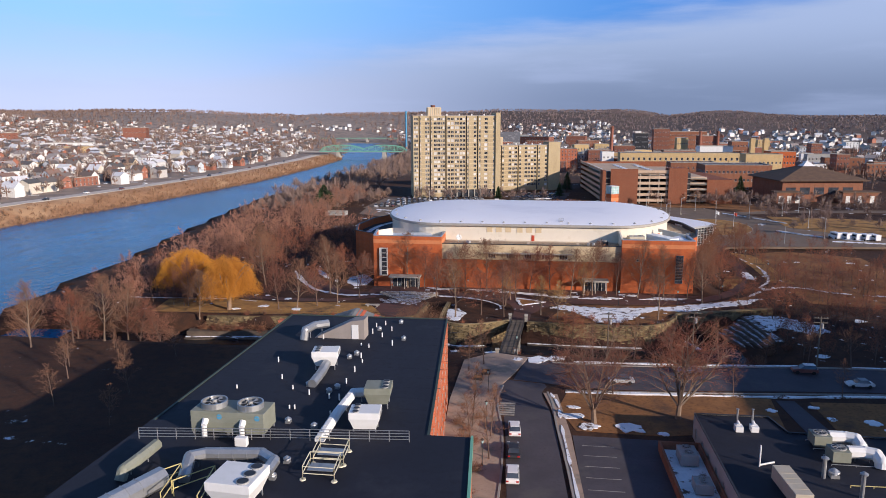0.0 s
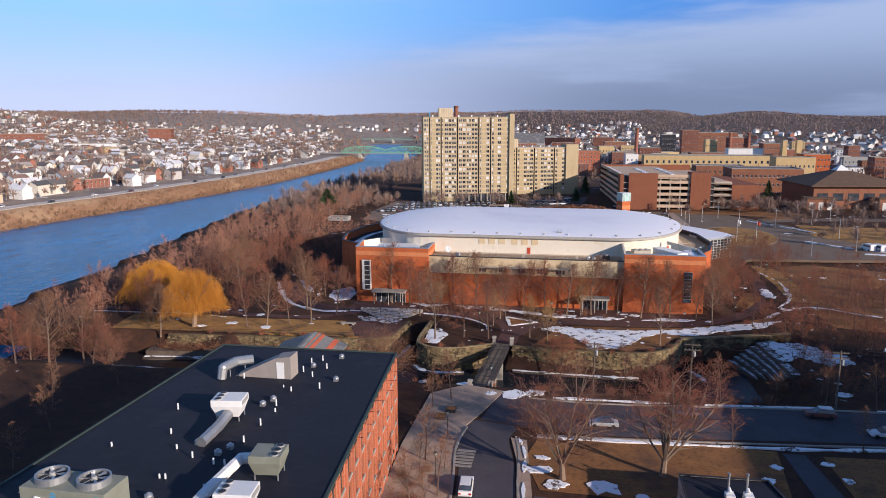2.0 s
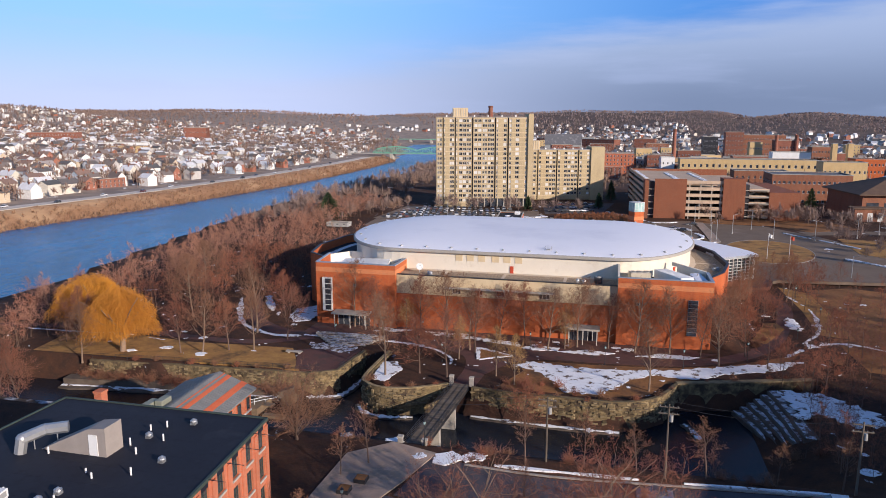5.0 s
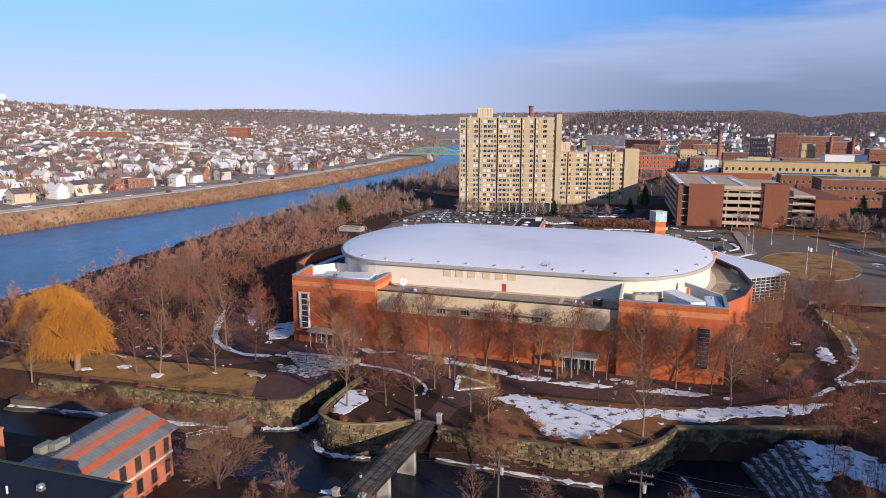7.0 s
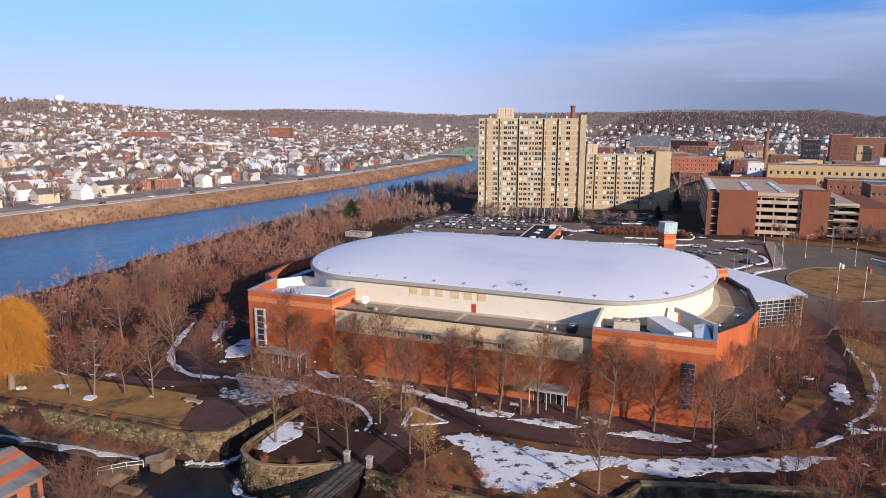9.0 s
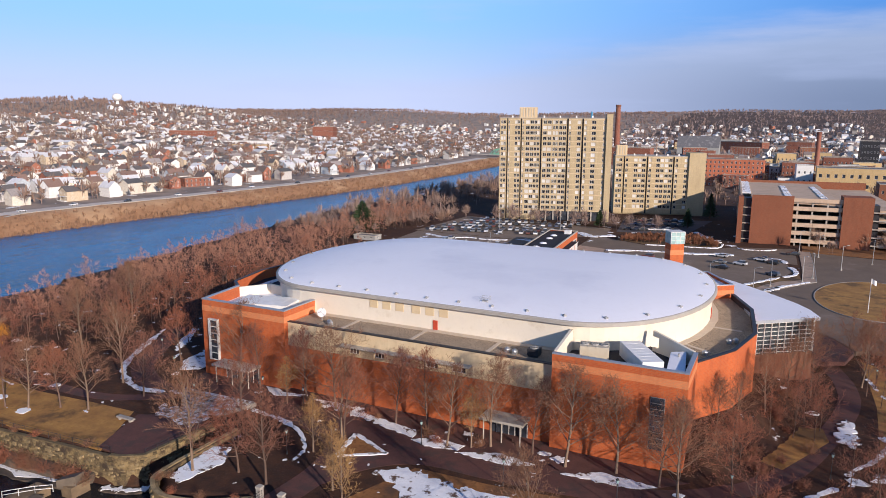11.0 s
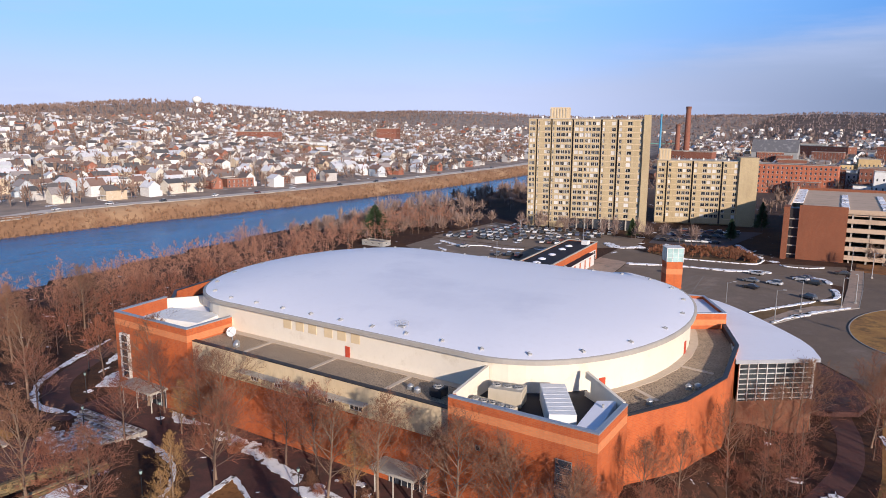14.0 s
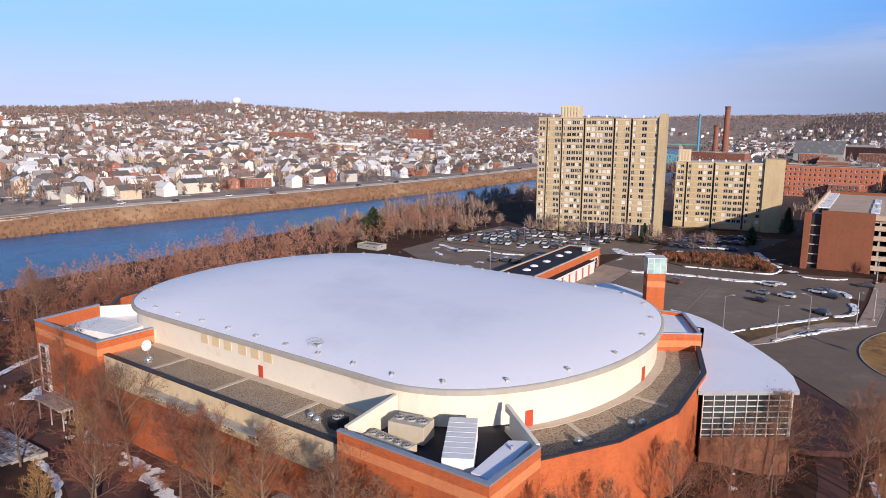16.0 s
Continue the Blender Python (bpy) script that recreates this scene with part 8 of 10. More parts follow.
for k, (x, y) in enumerate(((-113, -30), (-108, -22), (-115, -14), (-104, -8), (-112, -2), (-101, -33), (-96, -3), (-108, 8), (84, 20), (92, 34), (98, 12), (88, 2), (104, 26), (96, 48), (67.5, 66), (70.5, 69), (72, 62), (69.5, 57), (74, 69), (71.5, 53), (78, 62), (80, 68), (76, 48), (83, 70), (73, 44), (87, 69), (69.2, 45))):
    place(THICK[k % 4], x, y, rnd.uniform(0.8, 0.95), rnd.uniform(0, 6), None, rnd.uniform(0.95, 1.15))
# paler taller trees beside the brick drive
for x, y, s in ((46.8, 5.5, 0.8), (49.5, 12.0, 0.75), (58.5, 47.5, 1.0), (60.2, 51.5, 0.9), (56.2, 35.5, 0.85), (68.8, 49.5, 1.0), (70.4, 60.0, 0.8), (53.0, 23.5, 0.8)):
    place(PARK[1], x, y, s * 0.9, rnd.uniform(0, 6), None, s)


# shrubs
def shrub_kind(seed, mats):
    r = random.Random(seed)
    T = thing("shrub", "low bare brown shrub", "shrub", (0, 0, 0), "shrubs")
    mb = MB()
    for i in range(90):
        a, e = r.uniform(0, 6.28), r.uniform(0.35, 1.45)
        p = Vector((r.uniform(-0.4, 0.4), r.uniform(-0.4, 0.4), -0.1))
        q = p + Vector((math.cos(a) * math.cos(e), math.sin(a) * math.cos(e), math.sin(e))) * r.uniform(1.0, 2.1)
        sliver(mb, p, q, 0.016, r)
        for k in range(3):
            b = p.lerp(q, r.uniform(0.4, 0.8))
            blade(mb, b, b + Vector((r.uniform(-1, 1), r.uniform(-1, 1), r.uniform(0, 1))) * 0.6, 0.014, r)
    part("crown", mb, mats, T)
    return T


SH = [shrub_kind(701, twig), shrub_kind(702, twig_pale)]
n = 0
for k in range(190):
    x, y = rnd.choice([(rnd.uniform(-20, 44), rnd.uniform(-60, -56.4)), (rnd.uniform(-100, -66), rnd.uniform(-50, -36)), (rnd.uniform(-22, 34), rnd.uniform(-33, -28)), (rnd.uniform(-20, 22), rnd.uniform(-7, -1.5)), (rnd.uniform(50, 110), rnd.uniform(-55, 40)), (rnd.uniform(-11, -7), rnd.uniform(-125, -88)), (rnd.uniform(-45, -28), rnd.uniform(-41, -33))])
    if zat(x, y) < -4.4 or (-46.5 < x < 44 and y > -0.5) or not clear_of_paths(x, y):
        continue
    if n > 84:
        break
    if n < 2:
        first_place(SH[n], x, y, 1.0, 0)
    else:
        place(SH[n % 2], x, y, rnd.uniform(0.6, 1.2), rnd.uniform(0, 6))
    n += 1


tops = [(3, -33.6), (6.5, -33.9), (11, -34), (14, -33.9), (19, -34.1), (23.5, -33.9), (28, -32.4), (31.4, -29.4), (33.6, -25.6), (-20.6, -34.4), (-16, -36.4), (-12, -35.6), (-7.6, -33.4), (-44, -33.0), (-48, -33.4), (-53, -33.6), (-58, -34.0), (-66, -34.6), (-70, -35), (-38, -32.4), (40, -20.4), (46, -18.4), (52, -16.4), (24, -29), (17, -31.8)]
for k, (x, y) in enumerate(tops):
    place(SH[k % 2], x + rnd.uniform(-0.5, 0.5), y + rnd.uniform(-0.2, 0.6), rnd.uniform(0.5, 1.0), rnd.uniform(0, 6), 0.3)
for k in range(26):
    x = -82 + k * 1.9 + rnd.uniform(-0.8, 0.8)
    place(SH[k % 2], x, -36.8 + 0.055 * (x + 80) + rnd.uniform(-1.2, 0.4), rnd.uniform(0.9, 1.7), rnd.uniform(0, 6), -3.4)


for k in range(40):
    x, y = rnd.uniform(45.5, 60), rnd.uniform(3, 54)
    if x > 47 + 0.22 * min(y, 30) + 0.1:
        place(SH[k % 2], x, y, rnd.uniform(0.8, 1.5), rnd.uniform(0, 6))


def willow(x, y, H, R, seed):
    """Weeping willow: limbs under a dome of hanging golden strands."""
    r = random.Random(seed)
    T = thing("willow", "golden weeping willow with hanging strands", "tree", (x, y, zat(x, y)), "willows")
    z0 = zat(x, y)
    tr, cr = MB(), MB()
    tr.tube((x, y, z0 - 0.3), (x + 0.3, y, z0 + H * 0.22), 0.62, 0.5, 8, 0, False)
    tips = []
    for i in range(11):
        a = 2 * math.pi * i / 11 + r.uniform(-0.2, 0.2)
        e = r.uniform(0.5, 1.35)
        p = Vector((x + 0.3, y, z0 + H * r.uniform(0.14, 0.24)))
        for k in range(3):
            q = p + Vector((math.cos(a) * math.cos(e), math.sin(a) * math.cos(e), math.sin(e))) * (H * 0.26)
            tr.tube(p, q, 0.3 * 0.62 ** k, 0.3 * 0.62 ** (k + 1), 5, 0, False)
            p, e, a = q, e * 0.8, a + r.uniform(-0.4, 0.4)
            tips.append(q)
    for i in range(21000):
        # a mass of short fine twigs, drooping towards the rim
        a, c = r.uniform(0, 6.28), r.random()
        lump = 1 + 0.13 * math.sin(3 * a + seed) + 0.09 * math.sin(7 * a + 2 * seed) + 0.10 * math.sin(5 * a + 9 * c)
        e = math.asin(c ** 0.8)
        f = r.random() ** 0.35
        p = Vector((x + R * lump * math.cos(e) * f * math.cos(a), y + R * lump * math.cos(e) * f * math.sin(a), z0 + H * (0.30 + 0.64 * math.sin(e) * f * (1 + 0.07 * math.sin(6 * a + seed)))))
        d = Vector((math.cos(a) * 0.6 + r.uniform(-0.7, 0.7), math.sin(a) * 0.6 + r.uniform(-0.7, 0.7), 0.7 * math.sin(e) - 0.95 + r.uniform(-0.6, 0.4))).normalized()
        blade(cr, p, p + d * r.uniform(0.6, 1.7), 0.026, r)
    for i in range(500):
        # longer hanging strands
        a, c = r.uniform(0, 6.28), r.random()
        lump = 1 + 0.16 * math.sin(3 * a + seed) + 0.10 * math.sin(7 * a + 2 * seed)
        e = math.asin(c ** 0.75)
        rad = R * lump * math.cos(e) * r.uniform(0.55, 1.0)
        p = Vector((x + rad * math.cos(a), y + rad * math.sin(a), z0 + H * (0.36 + 0.62 * math.sin(e) * r.uniform(0.8, 1.05))))
        L = H * r.uniform(0.10, 0.34) * (1.25 - 0.5 * c)
        o = Vector((math.cos(a), math.sin(a), 0)) * (L * 0.16)
        q = p + o + Vector((r.uniform(-0.3, 0.3), r.uniform(-0.3, 0.3), -min(L, p.z - z0 - 0.8)))
        sliver(cr, p, q, 0.028, r)
        if i % 3 == 0:
            b = min(tips, key=lambda t: (t - p).length_squared)
            sliver(cr, b, p, 0.04, r)
    part("trunk", tr, bark_pale, T)
    part("crown", cr, twig_willow, T)


willow(-77.0, -30.0, 14.5, 7.2, 1)
willow(-93.0, -19.0, 14.0, 8.0, 2)


def evergreen(x, y, H, R, seed):
    r = random.Random(seed)
    z0 = zat(x, y)
    T = thing("pine", "dark green bushy pine", "tree", (x, y, z0), "pines")
    mb = MB()
    mb.tube((x, y, z0 - 0.2), (x, y, z0 + H * 0.9), 0.3, 0.05, 6)
    part("trunk", mb, bark, T)
    mb = MB()
    for i in range(1500):
        t = r.random() ** 0.8
        a = r.uniform(0, 6.28)
        rad = R * (1 - t) ** 0.8 * r.uniform(0.25, 1.0) * (1 + 0.25 * math.sin(5 * a + 9 * t))
        p = Vector((x + rad * math.cos(a) * 0.5, y + rad * math.sin(a) * 0.5, z0 + H * (0.1 + 0.88 * t)))
        q = p + Vector((math.cos(a) * (rad * 0.5 + 0.3), math.sin(a) * (rad * 0.5 + 0.3), r.uniform(-0.3, 0.45)))
        sliver(mb, p, q, 0.13, r)
    part("crown", mb, needles, T)


evergreen(-108.0, 152.5, 14.0, 10.0, 1)
evergreen(-22.0, 216.0, 8.0, 3.0, 2)
evergreen(14.0, 232.0, 9.0, 3.4, 3)
evergreen(118.0, 232.0, 14.0, 5.0, 4)
evergreen(20.0, 268.0, 13.0, 4.6, 5)


# far woods, joined
def far_wood(name, label, pts, spikes, hgt, width, mat, seed):
    """Crowns of thin spikes at each plan point."""
    g = np.random.default_rng(seed)
    pts = np.array(pts, float)
    n = len(pts)
    z0 = land(pts[:, 0], pts[:, 1])
    h = hgt * g.uniform(0.7, 1.25, n)
    a = g.uniform(0, 2 * np.pi, (n, spikes))
    e = g.uniform(-0.45, 1.45, (n, spikes))
    r = 0.46 * h[:, None] * g.uniform(0.6, 1.0, (n, spikes))
    tip = np.stack([pts[:, 0, None] + 0.85 * r * np.cos(a) * np.cos(e), pts[:, 1, None] + 0.85 * r * np.sin(a) * np.cos(e), z0[:, None] + 0.54 * h[:, None] + r * np.sin(e)], -1)
    base = np.stack([pts[:, 0, None] + 0.1 * r * np.cos(a), pts[:, 1, None] + 0.1 * r * np.sin(a), z0[:, None] + h[:, None] * g.uniform(0.28, 0.55, (n, spikes))], -1)
    base[:, 0, 2] = z0 - 0.2
    tip[:, 0] = np.stack([pts[:, 0], pts[:, 1], z0 + 0.7 * h], 1)
    w = width * g.uniform(0.6, 1.4, (n, spikes))
    side = np.stack([-np.sin(a) * w, np.cos(a) * w, np.zeros_like(w)], -1)
    up = np.stack([np.zeros_like(w), np.zeros_like(w), w], -1)
    mid = (base + tip) / 2
    V = np.stack([base, mid + side, tip, mid - side, base + 0 * up, mid + up, tip, mid - up], 2).reshape(-1, 3)
    k = np.arange(n * spikes)[:, None] * 8
    F = np.concatenate([k + np.array([[0, 1, 2, 3]]), k + np.array([[4, 5, 6, 7]])])
    me = bpy.data.meshes.new(name)
    me.from_pydata(V.tolist(), [], F.tolist())
    me.materials.append(mat)
    return tagged(new(name, me), label, "woods", "", "stuff")


# far twigs paler and greyer than near ones, with distance haze in the colour
wood_mat = surf("hazed_far_twigs", (0.31, 0.222, 0.18), (0.25, 0.18, 0.155), 0.05, 0.95, 0.4, 0.15, 0.0, c3=(0.34, 0.22, 0.155), c3_scale=0.02)
wood_red = surf("bank_twigs", (0.31, 0.18, 0.10), (0.24, 0.14, 0.08), 0.08, 0.95, 0.6, 0.25, 0.0)
g = np.random.default_rng(3)
pts = []
for k in range(3400):
    y = g.uniform(-70, 770)
    pts.append((float(far_shore(y)) - (g.uniform(0, 6) if k < 1300 else g.uniform(0, 19)), y))
far_wood("bank_scrub", "reddish winter scrub along the far river bank", pts, 7, 3.4, 0.11, wood_red, 1)
pts = []
for k in range(420):
    y = g.uniform(205, 760)
    x = float(near_shore(y)) + g.uniform(4, 62)
    if x < -82 or y > 300:
        pts.append((min(x, -100 if y < 300 else 0), y))
far_wood("bank_wood", "bare wood along the near river bank", pts, 46, 10.5, 0.12, wood_mat, 2)

# ---- town across the river ----
house_walls = palette("house_siding", [(0.80, 0.79, 0.77), (0.76, 0.75, 0.73), (0.78, 0.77, 0.75), (0.66, 0.61, 0.52), (0.50, 0.48, 0.46), (0.74, 0.72, 0.68), (0.50, 0.55, 0.60), (0.56, 0.46, 0.33), (0.34, 0.14, 0.09), (0.78, 0.76, 0.73)], 0.7)
house_roofs = palette("house_roofing", [(0.13, 0.12, 0.12), (0.20, 0.17, 0.155), (0.16, 0.125, 0.11), (0.32, 0.29, 0.28), (0.66, 0.67, 0.70), (0.10, 0.10, 0.105), (0.24, 0.16, 0.13), (0.60, 0.61, 0.64)], 0.85)
walls_far = palette("far_siding", [(0.80, 0.79, 0.77), (0.62, 0.61, 0.59), (0.78, 0.77, 0.75), (0.58, 0.53, 0.45), (0.46, 0.45, 0.44), (0.74, 0.72, 0.68), (0.34, 0.14, 0.09), (0.76, 0.75, 0.73)], 0.7, island=True)
roofs_far = palette("far_roofing", [(0.14, 0.13, 0.125), (0.22, 0.18, 0.165), (0.17, 0.135, 0.12), (0.34, 0.30, 0.285), (0.66, 0.67, 0.70), (0.11, 0.105, 0.105), (0.60, 0.61, 0.64)], 0.85, island=True)


def house_bits(w, d, h, rh, wall, roof, trans=None):
    """Gabled body and roof slabs centred at the origin; the ridge runs along y."""
    a, b = w / 2, d / 2
    k = len(wall.v)
    vs = [(-a, -b, -2), (a, -b, -2), (a, b, -2), (-a, b, -2), (-a, -b, h), (a, -b, h), (a, b, h), (-a, b, h), (0, -b, h + rh), (0, b, h + rh)]
    wall.v += vs
    wall.f += [tuple(k + i for i in q) for q in ((0, 1, 5, 8, 4), (1, 2, 6, 5), (2, 3, 7, 9, 6), (3, 0, 4, 7))]
    wall.m += [0] * 4
    o, t = 0.45, 0.2
    s = rh / a
    for sg in (-1, 1):
        k = len(roof.v)
        e, ez = sg * (a + o), h - s * o
        roof.v += [(0, -b - o, h + rh + 0.02), (e, -b - o, ez + 0.02), (e, b + o, ez + 0.02), (0, b + o, h + rh + 0.02), (0, -b - o, h + rh + t + 0.02), (e, -b - o, ez + t), (e, b + o, ez + t), (0, b + o, h + rh + t + 0.02)]
        roof.f += [tuple(k + i for i in q) for q in ((0, 1, 2, 3), (4, 7, 6, 5), (0, 4, 5, 1), (1, 5, 6, 2), (2, 6, 7, 3), (3, 7, 4, 0))]
        roof.m += [0] * 6


def house_kind(i):
    r = random.Random(40 + i)
    w, d, h, rh = r.uniform(7, 9), r.uniform(9, 13), r.uniform(5.6, 8.2), r.uniform(2.2, 3.6)
    T = thing("house", "gabled wooden house on the riverside hill", "house", (0, 0, 0), "hillside houses")
    wall, roof = MB(), MB()
    house_bits(w, d, h, rh, wall, roof)
    if i % 2:
        wall.box(-w / 2 - 2.2, -d / 4, -2, -w / 2 - 0.003, d / 3, h * 0.5)
        roof.box(-w / 2 - 2.5, -d / 4 - 0.3, h * 0.5, -w / 2 - 0.004, d / 3 + 0.3, h * 0.5 + 0.2)
    part("wall", wall, house_walls, T)
    part("roof", roof, house_roofs, T)
    mb = MB()
    mb.box(0.4, 0.6, h, 1.2, 1.4, h + rh + 0.9)
    part("chimney", mb, brick_town, T)
    if i % 3 == 0:
        mb = MB()
        mb.box(-w / 2, -d / 2 - 1.8, -2, w / 2, -d / 2 - 0.003, 0.4)
        mb.box(-w / 2, -d / 2 - 1.9, 2.7, w / 2, -d / 2 - 0.003, 2.9)
        for x in (-w / 2 + 0.1, 0, w / 2 - 0.25):
            mb.box(x, -d / 2 - 1.8, 0.4, x + 0.15, -d / 2 - 1.65, 2.7)
        part("porch", mb, window_white, T)
    wm = window_mesh(1.0, 1.5, 1, 2, None, 0.12, "far")
    rest = MB()
    for z in (1.0, 3.9) if h < 7 else (0.9, 3.4, 5.6):
        for m in [Matrix.Translation((x, -d / 2 + 0.02, z)) for x in (-w / 4, w / 4)] + [Matrix.Translation((w / 2 - 0.02, y, z)) @ Matrix.Rotation(math.pi / 2, 4, "Z") for y in (-d / 4, d / 4)]:
            k = len(rest.v)
            rest.v += [tuple(m @ v.co) for v in wm.vertices]
            rest.f += [tuple(k + i for i in q.vertices) for q in wm.polygons]
            rest.m += [q.material_index for q in wm.polygons]
    tagged(part("far_window_row", rest, [window_white, glass_dark], T), kind="stuff")
    return T


KIN = [house_kind(i) for i in range(6)]
rnd = random.Random(77)
near_n = 0
far_w, far_r = MB(), MB()
sites = []


def far_house(x, y, z, ang, rr):
    w, r = MB(), MB()
    house_bits(rr.uniform(6.5, 9.5), rr.uniform(8, 13), rr.uniform(4, 7), rr.uniform(1.8, 3.2), w, r)
    c, s = math.cos(ang), math.sin(ang)
    for src, dst in ((w, far_w), (r, far_r)):
        k = len(dst.v)
        dst.v += [(x + c * a - s * b, y + s * a + c * b, z + e) for a, b, e in src.v]
        dst.f += [tuple(k + i for i in q) for q in src.f]
        dst.m += src.m


used = []
for iy in range(0, 118):
    for ix in range(0, 46):
        y = -70 + iy * 15.0 + rnd.uniform(-4, 4)
        dl = 68 + ix * 20.0 + rnd.uniform(-5, 5) + (6 if iy % 2 else 0)
        if rnd.random() < (0.30 if dl < 420 else 0.42 if dl < 640 else 0.60) or (y > 900 and rnd.random() < 0.55):
            continue
        if iy % 9 == 4 and dl < 560:        # cross streets
            continue
        x = float(far_shore(y)) - dl
        ang = radians(rnd.choice((0, 90, 0, 90, 180, 270)) + rnd.uniform(-9, 9) - 6)
        used.append((x, y))
        z = zat(x, y)
        if dl < 300 and 20 < y < 560 and near_n < 196:
            T = KIN[near_n % 6]
            m = Matrix.LocRotScale((x, y, z), Euler((0, 0, ang)), (1, 1, rnd.uniform(0.85, 1.1)))
            if near_n < 6:
                T.matrix_basis = m
            else:
                copy_thing(T, m)
            near_n += 1
        else:
            far_house(x, y, z, ang, rnd)
for k in range(900):
    a, d = rnd.uniform(-0.16, 0.62), 700 + 1100 * rnd.random() ** 1.3
    x, y = d * math.sin(a), -190 + d * math.cos(a)
    if x > float(near_shore(y)) + 40 and (rnd.random() < 0.7 or d < 1700):
        far_house(x, y, zat(x, y), rnd.uniform(0, 3), rnd)
for k in range(520):
    a, d = rnd.uniform(-0.42, 0.10), rnd.uniform(1250, 2150)
    x, y = d * math.sin(a), -190 + d * math.cos(a)
    if x > float(near_shore(y)) + 40 or zat(x, y) > 20:
        far_house(x, y, zat(x, y), rnd.uniform(0, 3), rnd)
tagged(far_w.make("far_house_walls", walls_far), "pale walls of many small far houses on the hills", "houses", "", "stuff")
tagged(far_r.make("far_house_roofs", roofs_far), "dark and snowy roofs of many far houses", "houses", "", "stuff")

wood_ridge = surf("ridge_twigs", (0.25, 0.18, 0.15), (0.20, 0.145, 0.125), 0.02, 0.95, 0.4, 0.15, 0.0)
wood_town = surf("town_twigs", (0.27, 0.185, 0.145), (0.21, 0.15, 0.12), 0.05, 0.95, 0.4, 0.2, 0.0)
# bare trees among the houses, and woods on the ridges
g = np.random.default_rng(8)
pts = []
while len(pts) < 3900:
    y = g.uniform(-60, 1300)
    dl = 56 + g.random() ** 1.25 * 610
    pts.append((float(far_shore(y)) - dl, y))
far_wood("town_trees", "bare brown trees between the far houses", pts, 13, 11.0, 0.36, wood_town, 4)
pts = []
while len(pts) < 7600:
    y = g.uniform(100, 2500)
    dl = 420 + g.random() ** 0.6 * 900
    pts.append((float(far_shore(y)) - dl, y))
far_wood("ridge_wood", "grey-brown bare woods on the far ridge", pts, 7, 13.0, 0.9, wood_ridge, 5)
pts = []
# hill twigs made paler: distance haze is put into this base colour
wood_hill = surf("hazed_hill_twigs", (0.33, 0.255, 0.235), (0.27, 0.21, 0.195), 0.01, 0.95, 0.4, 0.15, 0.0)
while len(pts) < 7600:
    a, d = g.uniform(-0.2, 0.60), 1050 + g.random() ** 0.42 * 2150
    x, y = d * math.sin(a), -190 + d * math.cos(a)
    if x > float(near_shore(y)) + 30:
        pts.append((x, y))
far_wood("hill_wood", "bare woods on the far hills, haze in their colour", pts, 8, 9.5, 1.1, wood_hill, 6)

pts = []
while len(pts) < 2600:
    y = g.uniform(800, 2900)
    if g.random() < 0.55:
        pts.append((float(far_shore(y)) - 6 - g.random() * 520, y))
    else:
        pts.append((float(near_shore(y)) + 6 + g.random() * 420, y))
far_wood("valley_wood", "bare woods along the upper river", pts, 9, 12.0, 0.7, wood_mat, 7)

# river road with its snowy edge
road_pale = surf("salted_road", (0.66, 0.58, 0.50), (0.56, 0.49, 0.43), 0.05, 0.9, 0.6, 0.15, 0.0)
mb = MB()
pp = [(float(far_shore(y)) - 36 + (8 if y < 120 else 0), y) for y in range(-80, 740, 20)]
ribbon(mb, pp, 10.0, 0.3, 0.6)
alone("river_road", mb, road_pale, "grey road along the far river bank", "road", kind="structure")
mb = MB()
ribbon(mb, [(x + 8.2, y) for x, y in pp], 1.3, 0.75, 1.0)
alone("road_wall", mb, concrete, "pale low wall along the river road", "wall", kind="structure")
bank_mat = surf("bank_dry_grass", (0.40, 0.225, 0.115), (0.30, 0.16, 0.08), 0.06, 0.95, 0.5, 0.35, 0.0, c3=(0.48, 0.30, 0.16), c3_scale=0.03, c3_lo=0.5, c3_hi=0.6)
mb = MB()
bys = np.arange(-80, 741, 5.5)
bdl = np.linspace(27.5, -0.5, 12)
BX = far_shore(bys)[:, None] - bdl[None, :]
BY = np.repeat(bys[:, None], 12, 1)
BZ = land(BX, BY) + 0.4 * np.clip((bdl[None, :] + 0.5) / 3.0, 0, 1) - 0.3 * (bdl[None, :] < 1) + 0.25 * wave(BX, BY, 4.0)
mb.v = [tuple(p) for p in np.stack([BX.ravel(), BY.ravel(), BZ.ravel()], 1).tolist()]
mb.f = [(i * 12 + j, i * 12 + j + 1, i * 12 + j + 13, i * 12 + j + 12) for i in range(len(bys) - 1) for j in range(11)]
mb.m = [0] * len(mb.f)
alone("bank_grass", mb, bank_mat, "slope of tan dry grass on the far bank", "grass", kind="structure")


